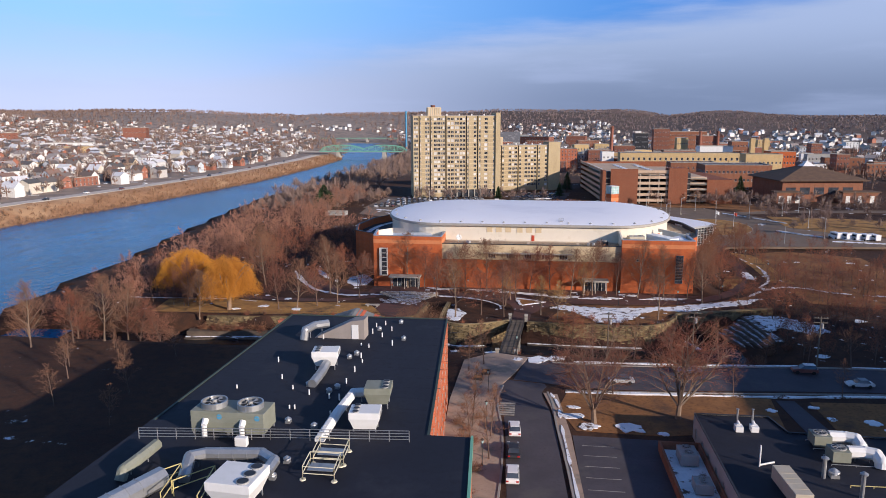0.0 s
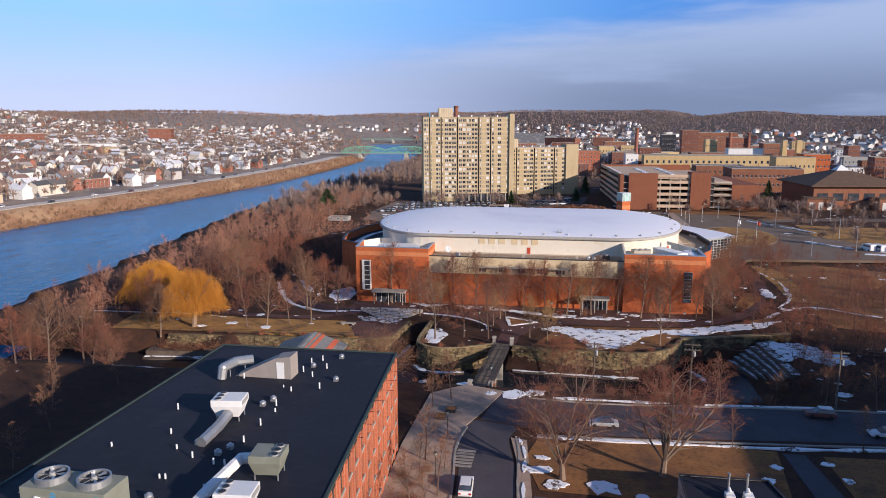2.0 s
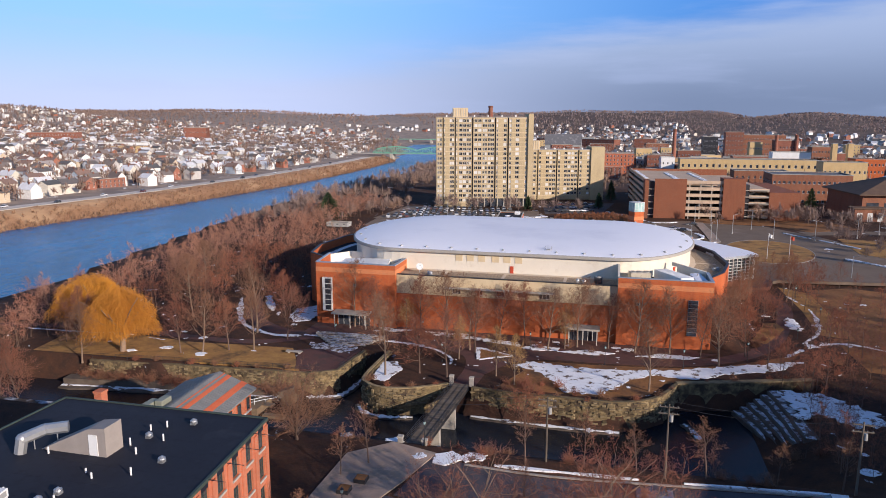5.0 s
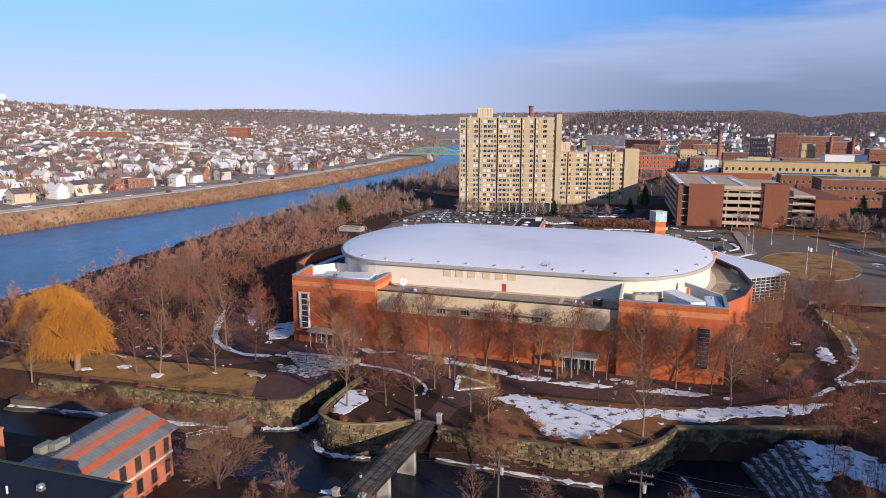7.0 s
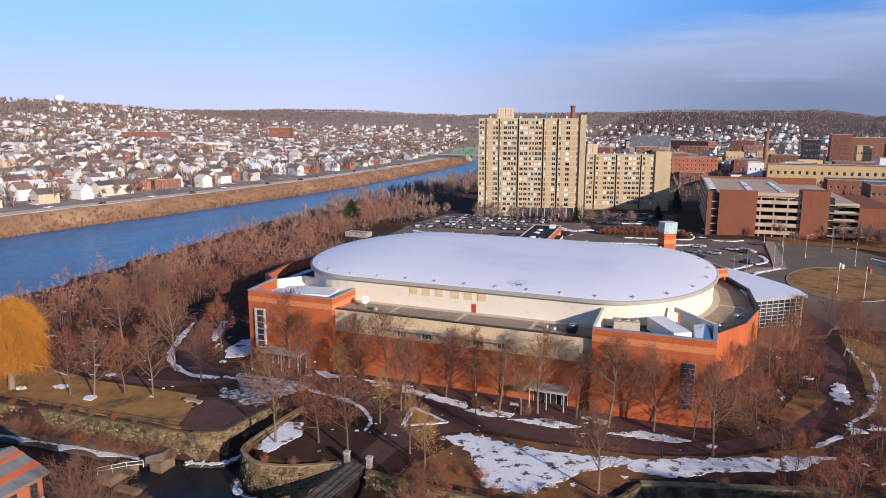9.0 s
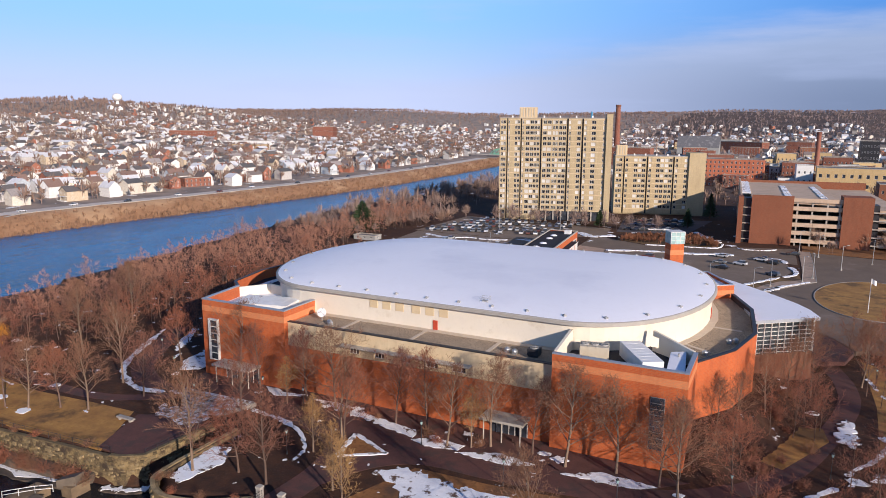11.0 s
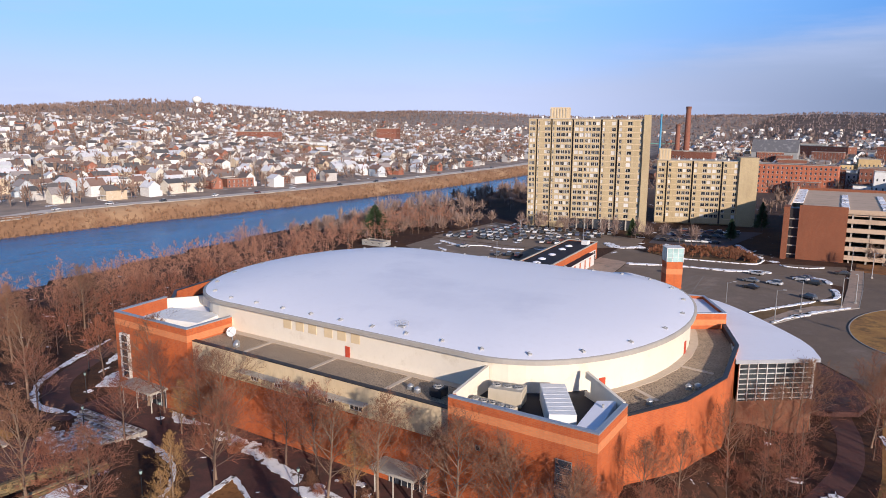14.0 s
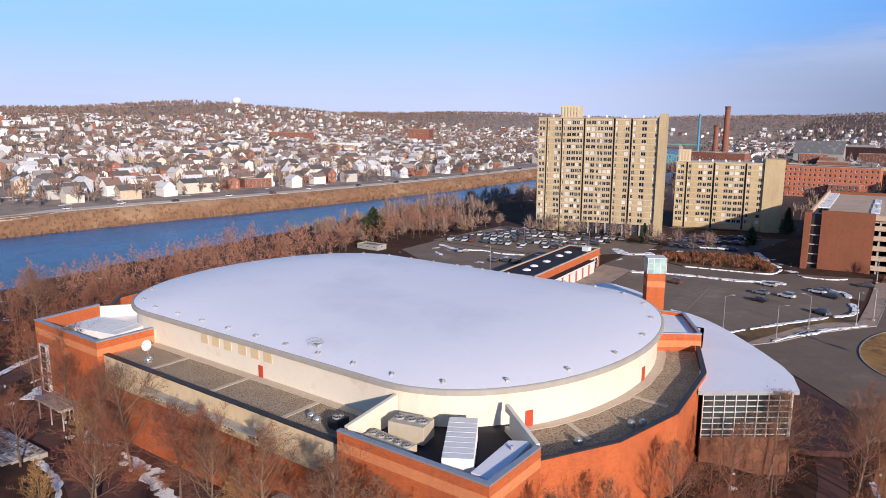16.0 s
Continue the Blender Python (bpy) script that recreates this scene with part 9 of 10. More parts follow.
# ---- larger buildings ----
def block(name, label, x0, x1, y, depth, z1, mat, floors=3, cols=8, roof=None, win=(1.1, 1.7), turn=0.0, parapet=True, cat="building"):
    """Flat-roofed building whose front (facing -y) runs from x0 to x1 at y."""
    u = (math.cos(radians(turn)), math.sin(radians(turn)))
    o = (x0, y)
    W = (x1 - x0)
    z0 = zat((x0 + x1) / 2, y + 2) - 1.0
    T = thing(name, label, cat, (x0, y, z0))
    corners = [(o[0] + u[0] * a - u[1] * b, o[1] + u[1] * a + u[0] * b) for a, b in ((0, 0), (W, 0), (W, depth), (0, depth))]
    fh = (z1 - z0 - 1.6) / floors
    rows = [(z0 + 1.2 + fh * i + 0.5, z0 + 1.2 + fh * i + 0.5 + min(win[1], fh * 0.62)) for i in range(floors)]
    for i in range(4):
        a, b = corners[i], corners[(i + 1) % 4]
        v, L = unit(b[0] - a[0], b[1] - a[1]), math.hypot(b[0] - a[0], b[1] - a[1])
        k = cols if i == 0 else max(1, int(L / (W / cols))) if i in (1, 3) else 1
        k = min(k, 22)
        ww = min(win[0], L / k * 0.6)
        mb = MB()
        hs = facade(mb, a, v, L, z0, z1, [(L * (j + 0.5) / k - ww / 2, L * (j + 0.5) / k + ww / 2) for j in range(k)], rows if i != 2 else [], 0.2)
        w = part("wall", mb, mat, T)
        if i in (0, 1) or (i == 3 and x0 > 60):
            set_windows(w, hs, v, 1, 2, None, 0.14, "far", 300 if -20 < y < 345 else 0)
        else:
            bk = MB()
            for (p, ww2, zz, hh) in hs:
                bk.obox((p[0], p[1]), v, -ww2 / 2, ww2 / 2, -0.02, 0.05, zz, zz + hh)
            if bk.v:
                tagged(part("panes", bk, glass_dark, w), kind="stuff")
    mb = MB()
    mb.prism(inset(corners, 0.05), z1 - 0.6, z1 - 0.25)
    part("roof", mb, roof or roof_grey, T)
    if parapet:
        mb = MB()
        wall_run(mb, inset(corners, -0.12), z1, z1 + 0.3, 0.5, closed=True)
        part("cornice", mb, concrete, T)
    return T, corners


def stack(name, label, x, y, z1, r, mat):
    z0 = zat(x, y) - 1
    T = thing(name, label, "chimney", (x, y, z0))
    mb = MB()
    mb.tube((x, y, z0), (x, y, z1 - 2.4), r * 1.35, r, 14)
    part("shaft", mb, mat, T)
    mb = MB()
    mb.tube((x, y, z1 - 2.4), (x, y, z1), r * 1.12, r * 1.18, 14)
    part("crown", mb, mat, T)


block("long_brick_mill", "long red-brick mill with rows of windows", -105, 35, 996, 18, 21.5, brick_town, 4, 22, turn=-29, cat="mill building")
block("brick_mill_wing", "red-brick mill block with white window rows", -22, 36.5, 462, 18, 21.4, brick_mill, 6, 20, turn=0, cat="mill building")
block("brick_block", "red-brick town block behind the slab", -8, 12, 520, 14, 22, brick_town, 4, 7, turn=8)
block("brick_block", "brown brick town block with flat roof", 31, 39, 490, 14, 18, brick_brown, 5, 4)
block("grey_office", "slim grey office block in town", 46, 51, 500, 10, 19, grey_paint, 4, 3)
block("brick_block", "wide red-brick town block with flat roof", 48, 69, 480, 16, 19.5, brick_town, 4, 8)
block("brick_block", "red-brick town block behind a chimney", 76, 96, 522, 16, 22, brick_town, 4, 7)
block("dark_office", "dark glass-fronted office block in town", 106, 120, 600, 18, 33, dark_metal, 6, 6)
block("brick_tower_block", "tall red-brick block above the roofs", 134, 152, 652, 16, 37, brick_town, 7, 6)
block("ornate_block", "dark long block with pale dormers", 152, 194, 655, 18, 34, brick_brown, 6, 16)
block("long_low_block", "long low town block with a pale flat roof", 96, 168, 462, 16, 15.5, brick_brown, 3, 18, roof_white)
block("long_low_block", "low brown town block with a grey roof", 120, 190, 500, 16, 18.5, brick_town, 3, 18)
block("brick_hall", "ornate red-brick hall with corner turrets", 164, 183, 552, 18, 31, brick_town, 4, 7)
for x in (164, 181):
    stack("turret", "slim red-brick corner turret of the hall", x, 551, 36, 1.3, brick_town)
block("white_block", "long low white commercial block", 138, 165, 432, 14, 25, white_paint, 2, 9)
block("ochre_block", "ochre brick town block with flat roof", 143, 154, 560, 12, 29, brick_yellow, 4, 5)
block("dark_block", "dark brick town block with flat roof", 182, 196, 500, 16, 27, brick_brown, 5, 6)
block("stair_tower", "pale yellow brick stair tower on a roof", 176, 179.4, 420, 5, 32, brick_yellow, 2, 1)
block("stair_tower", "pale yellow brick stair tower on a roof", 186.5, 190, 420, 5, 32, brick_yellow, 2, 1)
block("yellow_school", "pale yellow brick school with a slate roof", 148, 173, 332, 16, 23, brick_yellow, 3, 9, roof_black)
block("brick_block", "bright red-brick town block with flat roof", 186, 205, 400, 18, 22, brick_arena, 4, 8)
block("brown_office", "long brown brick office with square white windows", 110, 152, 286, 26, 18, brick_brown, 3, 16, win=(1.4, 1.6))
block("brick_block", "distant red-brick block with flat roof", 289, 300, 600, 14, 22, brick_town, 5, 5)
block("brick_block", "red-brick block at the town edge", 244, 254, 420, 14, 19, brick_town, 4, 4)
block("yellow_long_block", "long pale yellow brick school with arched bays", 68.7, 164, 405, 20, 20.4, brick_yellow, 3, 22, win=(1.8, 2.4))
block("brick_block", "low brown brick block behind the garage", 96, 128, 330, 18, 17, brick_brown, 3, 9)
block("brick_block", "brick town block behind the towers", -66, -46, 470, 16, 28, brick_town, 4, 8)
block("brick_block", "brick town block near the river", -110, -84, 560, 16, 25, brick_town, 4, 9)
rb_ = random.Random(9)
for k in range(44):
    a, d = rb_.uniform(-0.10, 0.60), rb_.uniform(560, 1250)
    x, y = d * math.sin(a), -190 + d * math.cos(a)
    if x < float(near_shore(y)) + 60 or (y < 440):
        continue
    w, m = rb_.uniform(14, 34), rb_.choice([brick_town, brick_town, brick_brown, brick_yellow, grey_paint, white_paint])
    block("town_block", "mid-rise town block among bare trees", x, x + w, y, rb_.uniform(12, 18), zat(x, y) + rb_.uniform(8, 14 if d < 850 else 19), m, rb_.choice((3, 4, 5)), int(w / 3.2), turn=rb_.uniform(-12, 12))
for k in range(62):
    x, y = (rb_.uniform(-20, 300), rb_.uniform(410, 600)) if k < 26 else (rb_.uniform(40, 290), rb_.uniform(436, 640))
    w, m = rb_.uniform(10, 22), rb_.choice([brick_town, brick_brown, brick_brown, brick_yellow, grey_paint, white_paint])
    block("town_shop", "low town building among bare trees", x, x + w, y, rb_.uniform(9, 14), zat(x, y) + rb_.uniform(8, 15 if k < 26 else 19), m, rb_.choice((2, 3)), int(w / 3.0), rb_.choice([roof_grey, roof_white, roof_black]), turn=rb_.uniform(-14, 14))
pts = []
while len(pts) < 900:
    x, y = g.uniform(-90, 420), g.uniform(290, 760)
    if x > float(near_shore(y)) + 30 and not (-75 < x < 60 and y < 330):
        pts.append((x, y))
far_wood("street_wood", "bare brown trees between the town buildings", pts, 18, 12.5, 0.30, wood_town, 44)
stack("chimney", "tall round red-brick mill chimney", -150.9, 823.6, 69.5, 3.0, brick_town)
stack("chimney", "shorter round brick chimney beside a mill", -160, 815, 48, 2.6, brick_town)
stack("chimney", "slim red-brick factory chimney", 71, 502, 41.5, 1.5, brick_town)
stack("blue_mast", "slim pale blue steel stack", -205, 900, 62, 1.2, blue_steel)
# church with a steep roof
T = thing("stone_church", "grey stone church with steep dark roof", "church", (-49, 812, 2))
wall, roof = MB(), MB()
house_bits(20, 48, 15, 13, wall, roof)
for mbx, nm, mt in ((wall, "wall", grey_paint), (roof, "roof", roof_grey)):
    mbx.v = [(-49 - b, 814 + a, c + zat(-49, 812)) for a, b, c in mbx.v]
    part(nm, mbx, mt, T)
# hall with a hipped dark roof and a white lantern
hall_roof = surf("brown_shingle", (0.15, 0.095, 0.06), (0.11, 0.07, 0.05), 0.4, 0.9, 2.0, 0.2, 0.1)
T = thing("hipped_hall", "brown hall with a broad hipped dark roof and white lantern", "hall", (158, 240, 1))
mb = MB()
mb.obox((138, 222), unit(1, 0.12), 0, 45, 0, 40, 0, 13.4)
part("wall", mb, brick_brown, T)
mb = MB()
o = [(138 + a * 0.993 - b * 0.119, 222 + a * 0.119 + b * 0.993) for a, b in ((-2.5, -2.5), (47.5, -2.5), (47.5, 42.5), (-2.5, 42.5))]
c = ((o[0][0] + o[2][0]) / 2, (o[0][1] + o[2][1]) / 2)
ins = [(c[0] + (p[0] - c[0]) * 0.12, c[1] + (p[1] - c[1]) * 0.12) for p in o]
mb.v += [(*p, 13.6) for p in o] + [(*p, 20.6) for p in ins] + [(*p, 13.1) for p in o]
mb.f += [(i, (i + 1) % 4, 4 + (i + 1) % 4, 4 + i) for i in range(4)] + [(4, 5, 6, 7), (11, 10, 9, 8)] + [(8 + i, 8 + (i + 1) % 4, (i + 1) % 4, i) for i in range(4)]
mb.m += [0] * 10
part("roof", mb, hall_roof, T, "brown shingled hip roof")
mb = MB()
k = len(mb.v)
ins2 = [(c[0] + (p[0] - c[0]) * 0.15, c[1] + (p[1] - c[1]) * 0.15) for p in o]
mb.v += [(*p, 20.3) for p in ins2] + [(c[0], c[1], 23.6)]
mb.f += [(i, (i + 1) % 4, 4) for i in range(4)] + [(3, 2, 1, 0)]
mb.m += [0] * 5
part("lantern", mb, white_paint, T, "white pyramid roof light")
mb = MB()
mb.tube((c[0], c[1], 23.3), (c[0], c[1], 26.5), 0.15, 0.05, 6)
part("finial", mb, white_paint, T)
for s in (2, 10, 18, 26, 34):
    mb = MB()
    mb.obox((138, 222), unit(1, 0.12), s, s + 5.5, -0.1, 0.05, 5.5, 9.5)
    part("window", mb, glass_dark, T)
for a0, a1, b0, b1 in ((-6, 8, -7, 0), (30, 50, -8, 0)):
    mb = MB()
    mb.obox((138, 222), unit(1, 0.12), a0, a1, b0, b1 - 0.01, 0, 7.2)
    w = part("porch", mb, brick_brown, T, "low brick entrance wing")
    mb = MB()
    mb.obox((138, 222), unit(1, 0.12), a0 - 0.6, a1 + 0.6, b0 - 0.6, b1 - 0.02, 7.2, 7.8)
    part("porch_roof", mb, hall_roof, w)
    for k in range(3):
        q = a0 + (a1 - a0) * (k + 0.25) / 3
        mb = MB()
        mb.obox((138, 222), unit(1, 0.12), q, q + 2.4, b0 - 0.08, b0 + 0.02, 1.2, 5.4)
        part("door", mb, window_white, w)
# fire station behind the arena
T, fc = block("fire_station", "long low brick station with white garage doors and dark roof", -23.9, -13.2, 110, 52.5, 7.2, brick_arena, 1, 4, roof_black, (1.6, 1.6), turn=4.7)
a, b = fc[1], fc[2]
u, L = unit(b[0] - a[0], b[1] - a[1]), math.hypot(b[0] - a[0], b[1] - a[1])
mb = MB()
mb.obox(a, u, 2, 41.5, -2.2, -0.003, 0.6, 4.9)
w = part("garage_front", mb, brick_arena, T, "lower brick front with garage doors")
mb = MB()
mb.obox(a, u, 1.8, 41.7, -2.4, -0.004, 4.9, 5.15)
part("front_roof", mb, roof_black, w)
mb = MB()
mb.obox(a, u, 1.8, 41.7, -2.45, -2.402, 4.75, 5.2)
part("front_fascia", mb, window_white, w)
for i in range(6):
    mb = MB()
    q = 37.2 - i * 5.4
    mb.obox(a, u, q, q + 3.8, -2.32, -2.21, 1.45, 4.6)
    d = part("garage_door", mb, window_white, w, "white sectional garage door")
mb = MB()
for q in (43.2, 45.6, 48.0):
    mb.obox(a, u, q, q + 1.9, -0.1, 0.0, 1.5, 4.6)
d = part("shop_front", mb, [glass_dark], T, "glazed entrance with white frames")
mb = MB()
for q in (43.0, 45.2, 47.6, 50.0):
    mb.obox(a, u, q, q + 0.2, -0.16, 0.0, 1.45, 4.9)
mb.obox(a, u, 43.0, 50.2, -0.18, -0.002, 4.62, 4.95)
part("shop_frame", mb, window_white, T, "white entrance frame")
for x, y in ((-20.0, 119.0), (-21.1, 125.2), (-21.4, 133.4), (-22.6, 144.1), (-23.1, 151.1)):
    mb = MB()
    mb.tube((x, y, 6.8), (x, y, 7.15), 1.25, 1.2, 16)
    mb.tube((x, y, 7.15), (x, y, 7.4), 1.2, 0.5, 16)
    alone("roof_dome", mb, roof_white, "low white round skylight dome on a dark roof", "skylight", "station skylights")
box_unit("roof_unit", "white rooftop unit on the low station", "rooftop unit", -20.6, 156.0, 6.85, -18.4, 158.4, 8.4, white_paint)
block("white_shed", "small white flat shed by the river bank", -103, -93, 138, 5, 3.0, grey_paint, 1, 3)
# big buildings on the far hill
block("brick_school", "large red-brick school with a long dark roof", -752, -690, 640, 22, 33, brick_town, 3, 16, roof_black, turn=18)
block("brick_school", "red-brick school block on the hill", -640, -606, 830, 18, 38, brick_town, 3, 9, turn=15)
block("tan_block", "long tan brick commercial block", -560, -520, 560, 18, 19, brick_yellow, 2, 10, turn=15)
block("white_block", "long white commercial block on the hill", -600, -545, 590, 22, 22, white_paint, 2, 12, turn=15)
block("white_block", "low white commercial block near the river road", -420, -380, 470, 18, 13, white_paint, 2, 10, turn=10)
block("brick_row", "low red-brick row beside the river road", -322, -302, 258, 12, 8.5, brick_town, 2, 6, turn=75)
block("brick_row", "red-brick row beside the river road", -318, -306, 300, 12, 8.0, brick_town, 2, 5, turn=78)
block("pale_apartments", "pale three-storey apartment block by the river road", -368, -340, 186, 14, 11.5, white_paint, 3, 8, turn=12)
# unseen mill blocks on the sunny side, added to shade street and terraces
block("side_mill", "unseen mill block added to shade the street", 104, 130, -150, 58, 25, brick_mill, 5, 8, cat="mill building")
block("side_mill", "unseen mill block added to shade the canal terraces", 113, 142, -89, 23, 27, brick_mill, 5, 8, cat="mill building")
# water tower on the ridge
zt = zat(-1380, 1066)
T = thing("water_tower", "white spheroid water tower on the wooded ridge", "water tower", (-1380, 1066, zt))
mb = MB()
mb.tube((-1380, 1066, zt - 1), (-1380, 1066, 92), 4.5, 2.6, 14)
part("pedestal", mb, white_paint, T)
mb = MB()
mb.ball((-1380, 1066, 99), 11.5, 20, 0, 0.78)
part("tank", mb, white_paint, T, smooth=True)


# ---- bridges ----
def truss_bridge():
    a, b = Vector((-305, 772, 5.0)), Vector((-180, 772, 5.0))
    T = thing("truss_bridge", "pale green steel truss bridge over the river", "bridge", (-240, 772, WATER))
    mb = MB()
    mb.box(a.x - 30, 767, 4.2, b.x + 40, 777, 5.2)
    part("deck", mb, concrete, T)
    for x in (-278, -212):
        mb = MB()
        mb.box(x - 2.2, 766, -8, x + 2.2, 778, 4.2)
        part("pier", mb, concrete, T)
    n = 20
    for y in (767.2, 776.8):
        top = []
        for i in range(n + 1):
            x = a.x + (b.x - a.x) * i / n
            f = abs(math.sin(math.pi * (i / n) * 2 - 0.0)) if True else 0
            top.append((x, y, 5.6 + 3.0 + 5.5 * f ** 0.7 if 0 < i < n else 5.4))
        for i in range(n):
            x = a.x + (b.x - a.x) * i / n
            x2 = a.x + (b.x - a.x) * (i + 1) / n
            for p, q, w in ((top[i], top[i + 1], 0.8), ((x, y, 5.2), top[i], 0.45), ((x, y, 5.2) if i % 2 else (x2, y, 5.2), top[i + 1] if i % 2 else top[i], 0.45)):
                mb = MB()
                mb.bar(p, q, w)
                part("member", mb, green_steel, T)
        mb = MB()
        mb.bar((a.x, y, 5.2), (b.x, y, 5.2), 0.9)
        part("chord", mb, green_steel, T)
    return T


truss_bridge()
T = thing("girder_bridge", "flat green girder bridge farther up the river", "bridge", (-420, 1460, WATER))
mb = MB()
mb.box(-520, 1454, 6.2, -330, 1466, 7.6)
part("girder", mb, green_steel, T)
for x in (-455, -405):
    mb = MB()
    mb.box(x - 2.5, 1454, -8, x + 2.5, 1466, 6.2)
    part("pier", mb, concrete, T)

# ---- lots and roads behind the arena ----
sheet("parking_lot", [(-4, 94), (33, 92), (33.5, 101), (36.3, 108.9), (41.2, 117.9), (47.8, 129.4), (54.2, 139.8), (57.3, 151.9), (54.8, 164), (50, 169.8), (36.6, 169.4), (24.3, 166.4), (14.5, 165.4), (5.5, 163.6), (-6, 163), (-4, 142)], 1.44, 0.4, asphalt_worn, "worn asphalt parking lot behind the arena", "parking lot")
sheet("station_apron", [(-13, 100), (-4.3, 96), (-4.3, 142), (-6.3, 163), (-17.3, 166)], 1.45, 0.4, paving, "pale worn concrete apron beside the low station", "pavement")
sheet("access_road", [(-17.4, 166.2), (-6.3, 163.2), (5.5, 163.8), (14.5, 165.6), (24.3, 166.6), (36.6, 169.6), (50, 170), (55, 164.2), (58.4, 163), (57.6, 196), (36.7, 189.3), (31.7, 184), (19.2, 180.4), (5.3, 178.4), (-8, 186), (-18, 192)], 1.425, 0.4, asphalt_road, "brown asphalt access road behind the lot", "road")
sheet("parking_lot", [(-92, 170), (-38, 168), (-14, 196), (-16, 214), (-30, 216), (-90, 222)], 1.44, 0.4, asphalt_worn, "asphalt parking lot full of cars below the tower", "parking lot")
sheet("parking_lot", [(-88, 146), (-60, 128), (-40, 124), (-37, 167), (-90, 169)], 1.43, 0.4, asphalt_worn, "worn lot beside the low station", "parking lot")
sheet("parking_lot", [(-12, 206), (16, 214), (22, 262), (-18, 250)], 1.45, 0.4, asphalt, "shaded parking lot beside the lower slab", "parking lot")
sheet("road", [(41.8, 101.4), (46, 96.5), (55, 88.8), (60.3, 82.5), (65.4, 76.1), (69, 68), (71.4, 70.2), (90, 72), (128, 76), (132, 92), (120, 118), (104, 160), (88, 186), (62.8, 190), (63.6, 160), (63.6, 137), (58.9, 130.2), (53.2, 121.6), (47.5, 109.2)], 1.43, 0.9, asphalt_road, "brown asphalt road junction beside the arena", "road")
sheet("plaza", [(58.8, 56.8), (61.6, 57.2), (66.6, 60), (68.8, 67.8), (65.2, 75.8), (60.1, 82.2), (54.8, 88.5), (45.8, 96.2), (41.6, 101.2), (38, 92), (44, 80), (52, 70)], 1.40, 0.9, paving_red, "red brick pavement round the glass lobby", "pavement")
mb = MB()
ribbon(mb, bend([(100, 168), (130, 176), (180, 182), (260, 190)], 4), 10, 0.03)
alone("road", mb, asphalt_road, "grey asphalt road into the town", "road", kind="structure")
mb = MB()
ribbon(mb, bend([(122, 96), (150, 84), (200, 70), (280, 50)], 4), 11, 0.06)
alone("road", mb, asphalt_road, "grey asphalt road beside the park", "road", kind="structure")
ell = [(77.5 + 15.0 * math.cos(a) + 2 * math.sin(a), 120 + 24 * math.sin(a)) for a in [2 * math.pi * i / 40 for i in range(40)]]
sheet("lawn", ell, 1.56, 0.3, lawn_gold, "oval golden-brown traffic island lawn", "lawn")
mb = MB()
wall_run(mb, inset(ell, -0.25), 1.2, 1.6, 0.25, closed=True)
alone("kerb", mb, kerb_stone, "pale kerb round the oval lawn", "kerb", kind="structure")
sheet("lawn", [(108, 122), (124, 104), (150, 92), (196, 80), (200, 120), (150, 150), (110, 156)], 1.5, 0.3, lawn_gold, "golden-brown verge lawn", "lawn")
sheet("lawn", [(60, 190), (92, 188), (104, 172), (128, 186), (120, 206), (84, 214), (60, 204)], 1.5, 0.3, lawn_dry, "brown verge below the garage", "lawn")
sheet("planting_bed", [(33.8, 100.6), (42, 104.4), (45.3, 114.4), (48.6, 124.2), (53.3, 132.9), (59.4, 137.7), (58.2, 151.8), (57.5, 151.6), (54.4, 139.5), (48, 129.2), (41.4, 117.6), (36.5, 108.6)], 1.50, 0.4, lawn_dark, "brown planted strip between the lot and the pavement", "planting")
sheet("pavement_strip", [(40.6, 99.6), (41.7, 101.6), (47.3, 109.4), (53.0, 121.8), (58.7, 130.4), (63.4, 137.2), (63.4, 160), (62.4, 191), (58.8, 191), (59.6, 160), (59.6, 137.5), (53.4, 132.7), (48.7, 124), (45.4, 114.2), (42.1, 104.2)], 1.54, 0.4, paving, "pale pavement between the lot and the road", "pavement")
wall_line("kerb", "pale kerb between the pavement and the road", [(41.8, 101.4), (47.4, 109.2), (53.1, 121.7), (58.8, 130.3), (63.55, 137.1), (63.55, 160), (62.6, 191)], 1.1, 1.58, 0.22, kerb_stone, "kerb", "structure")
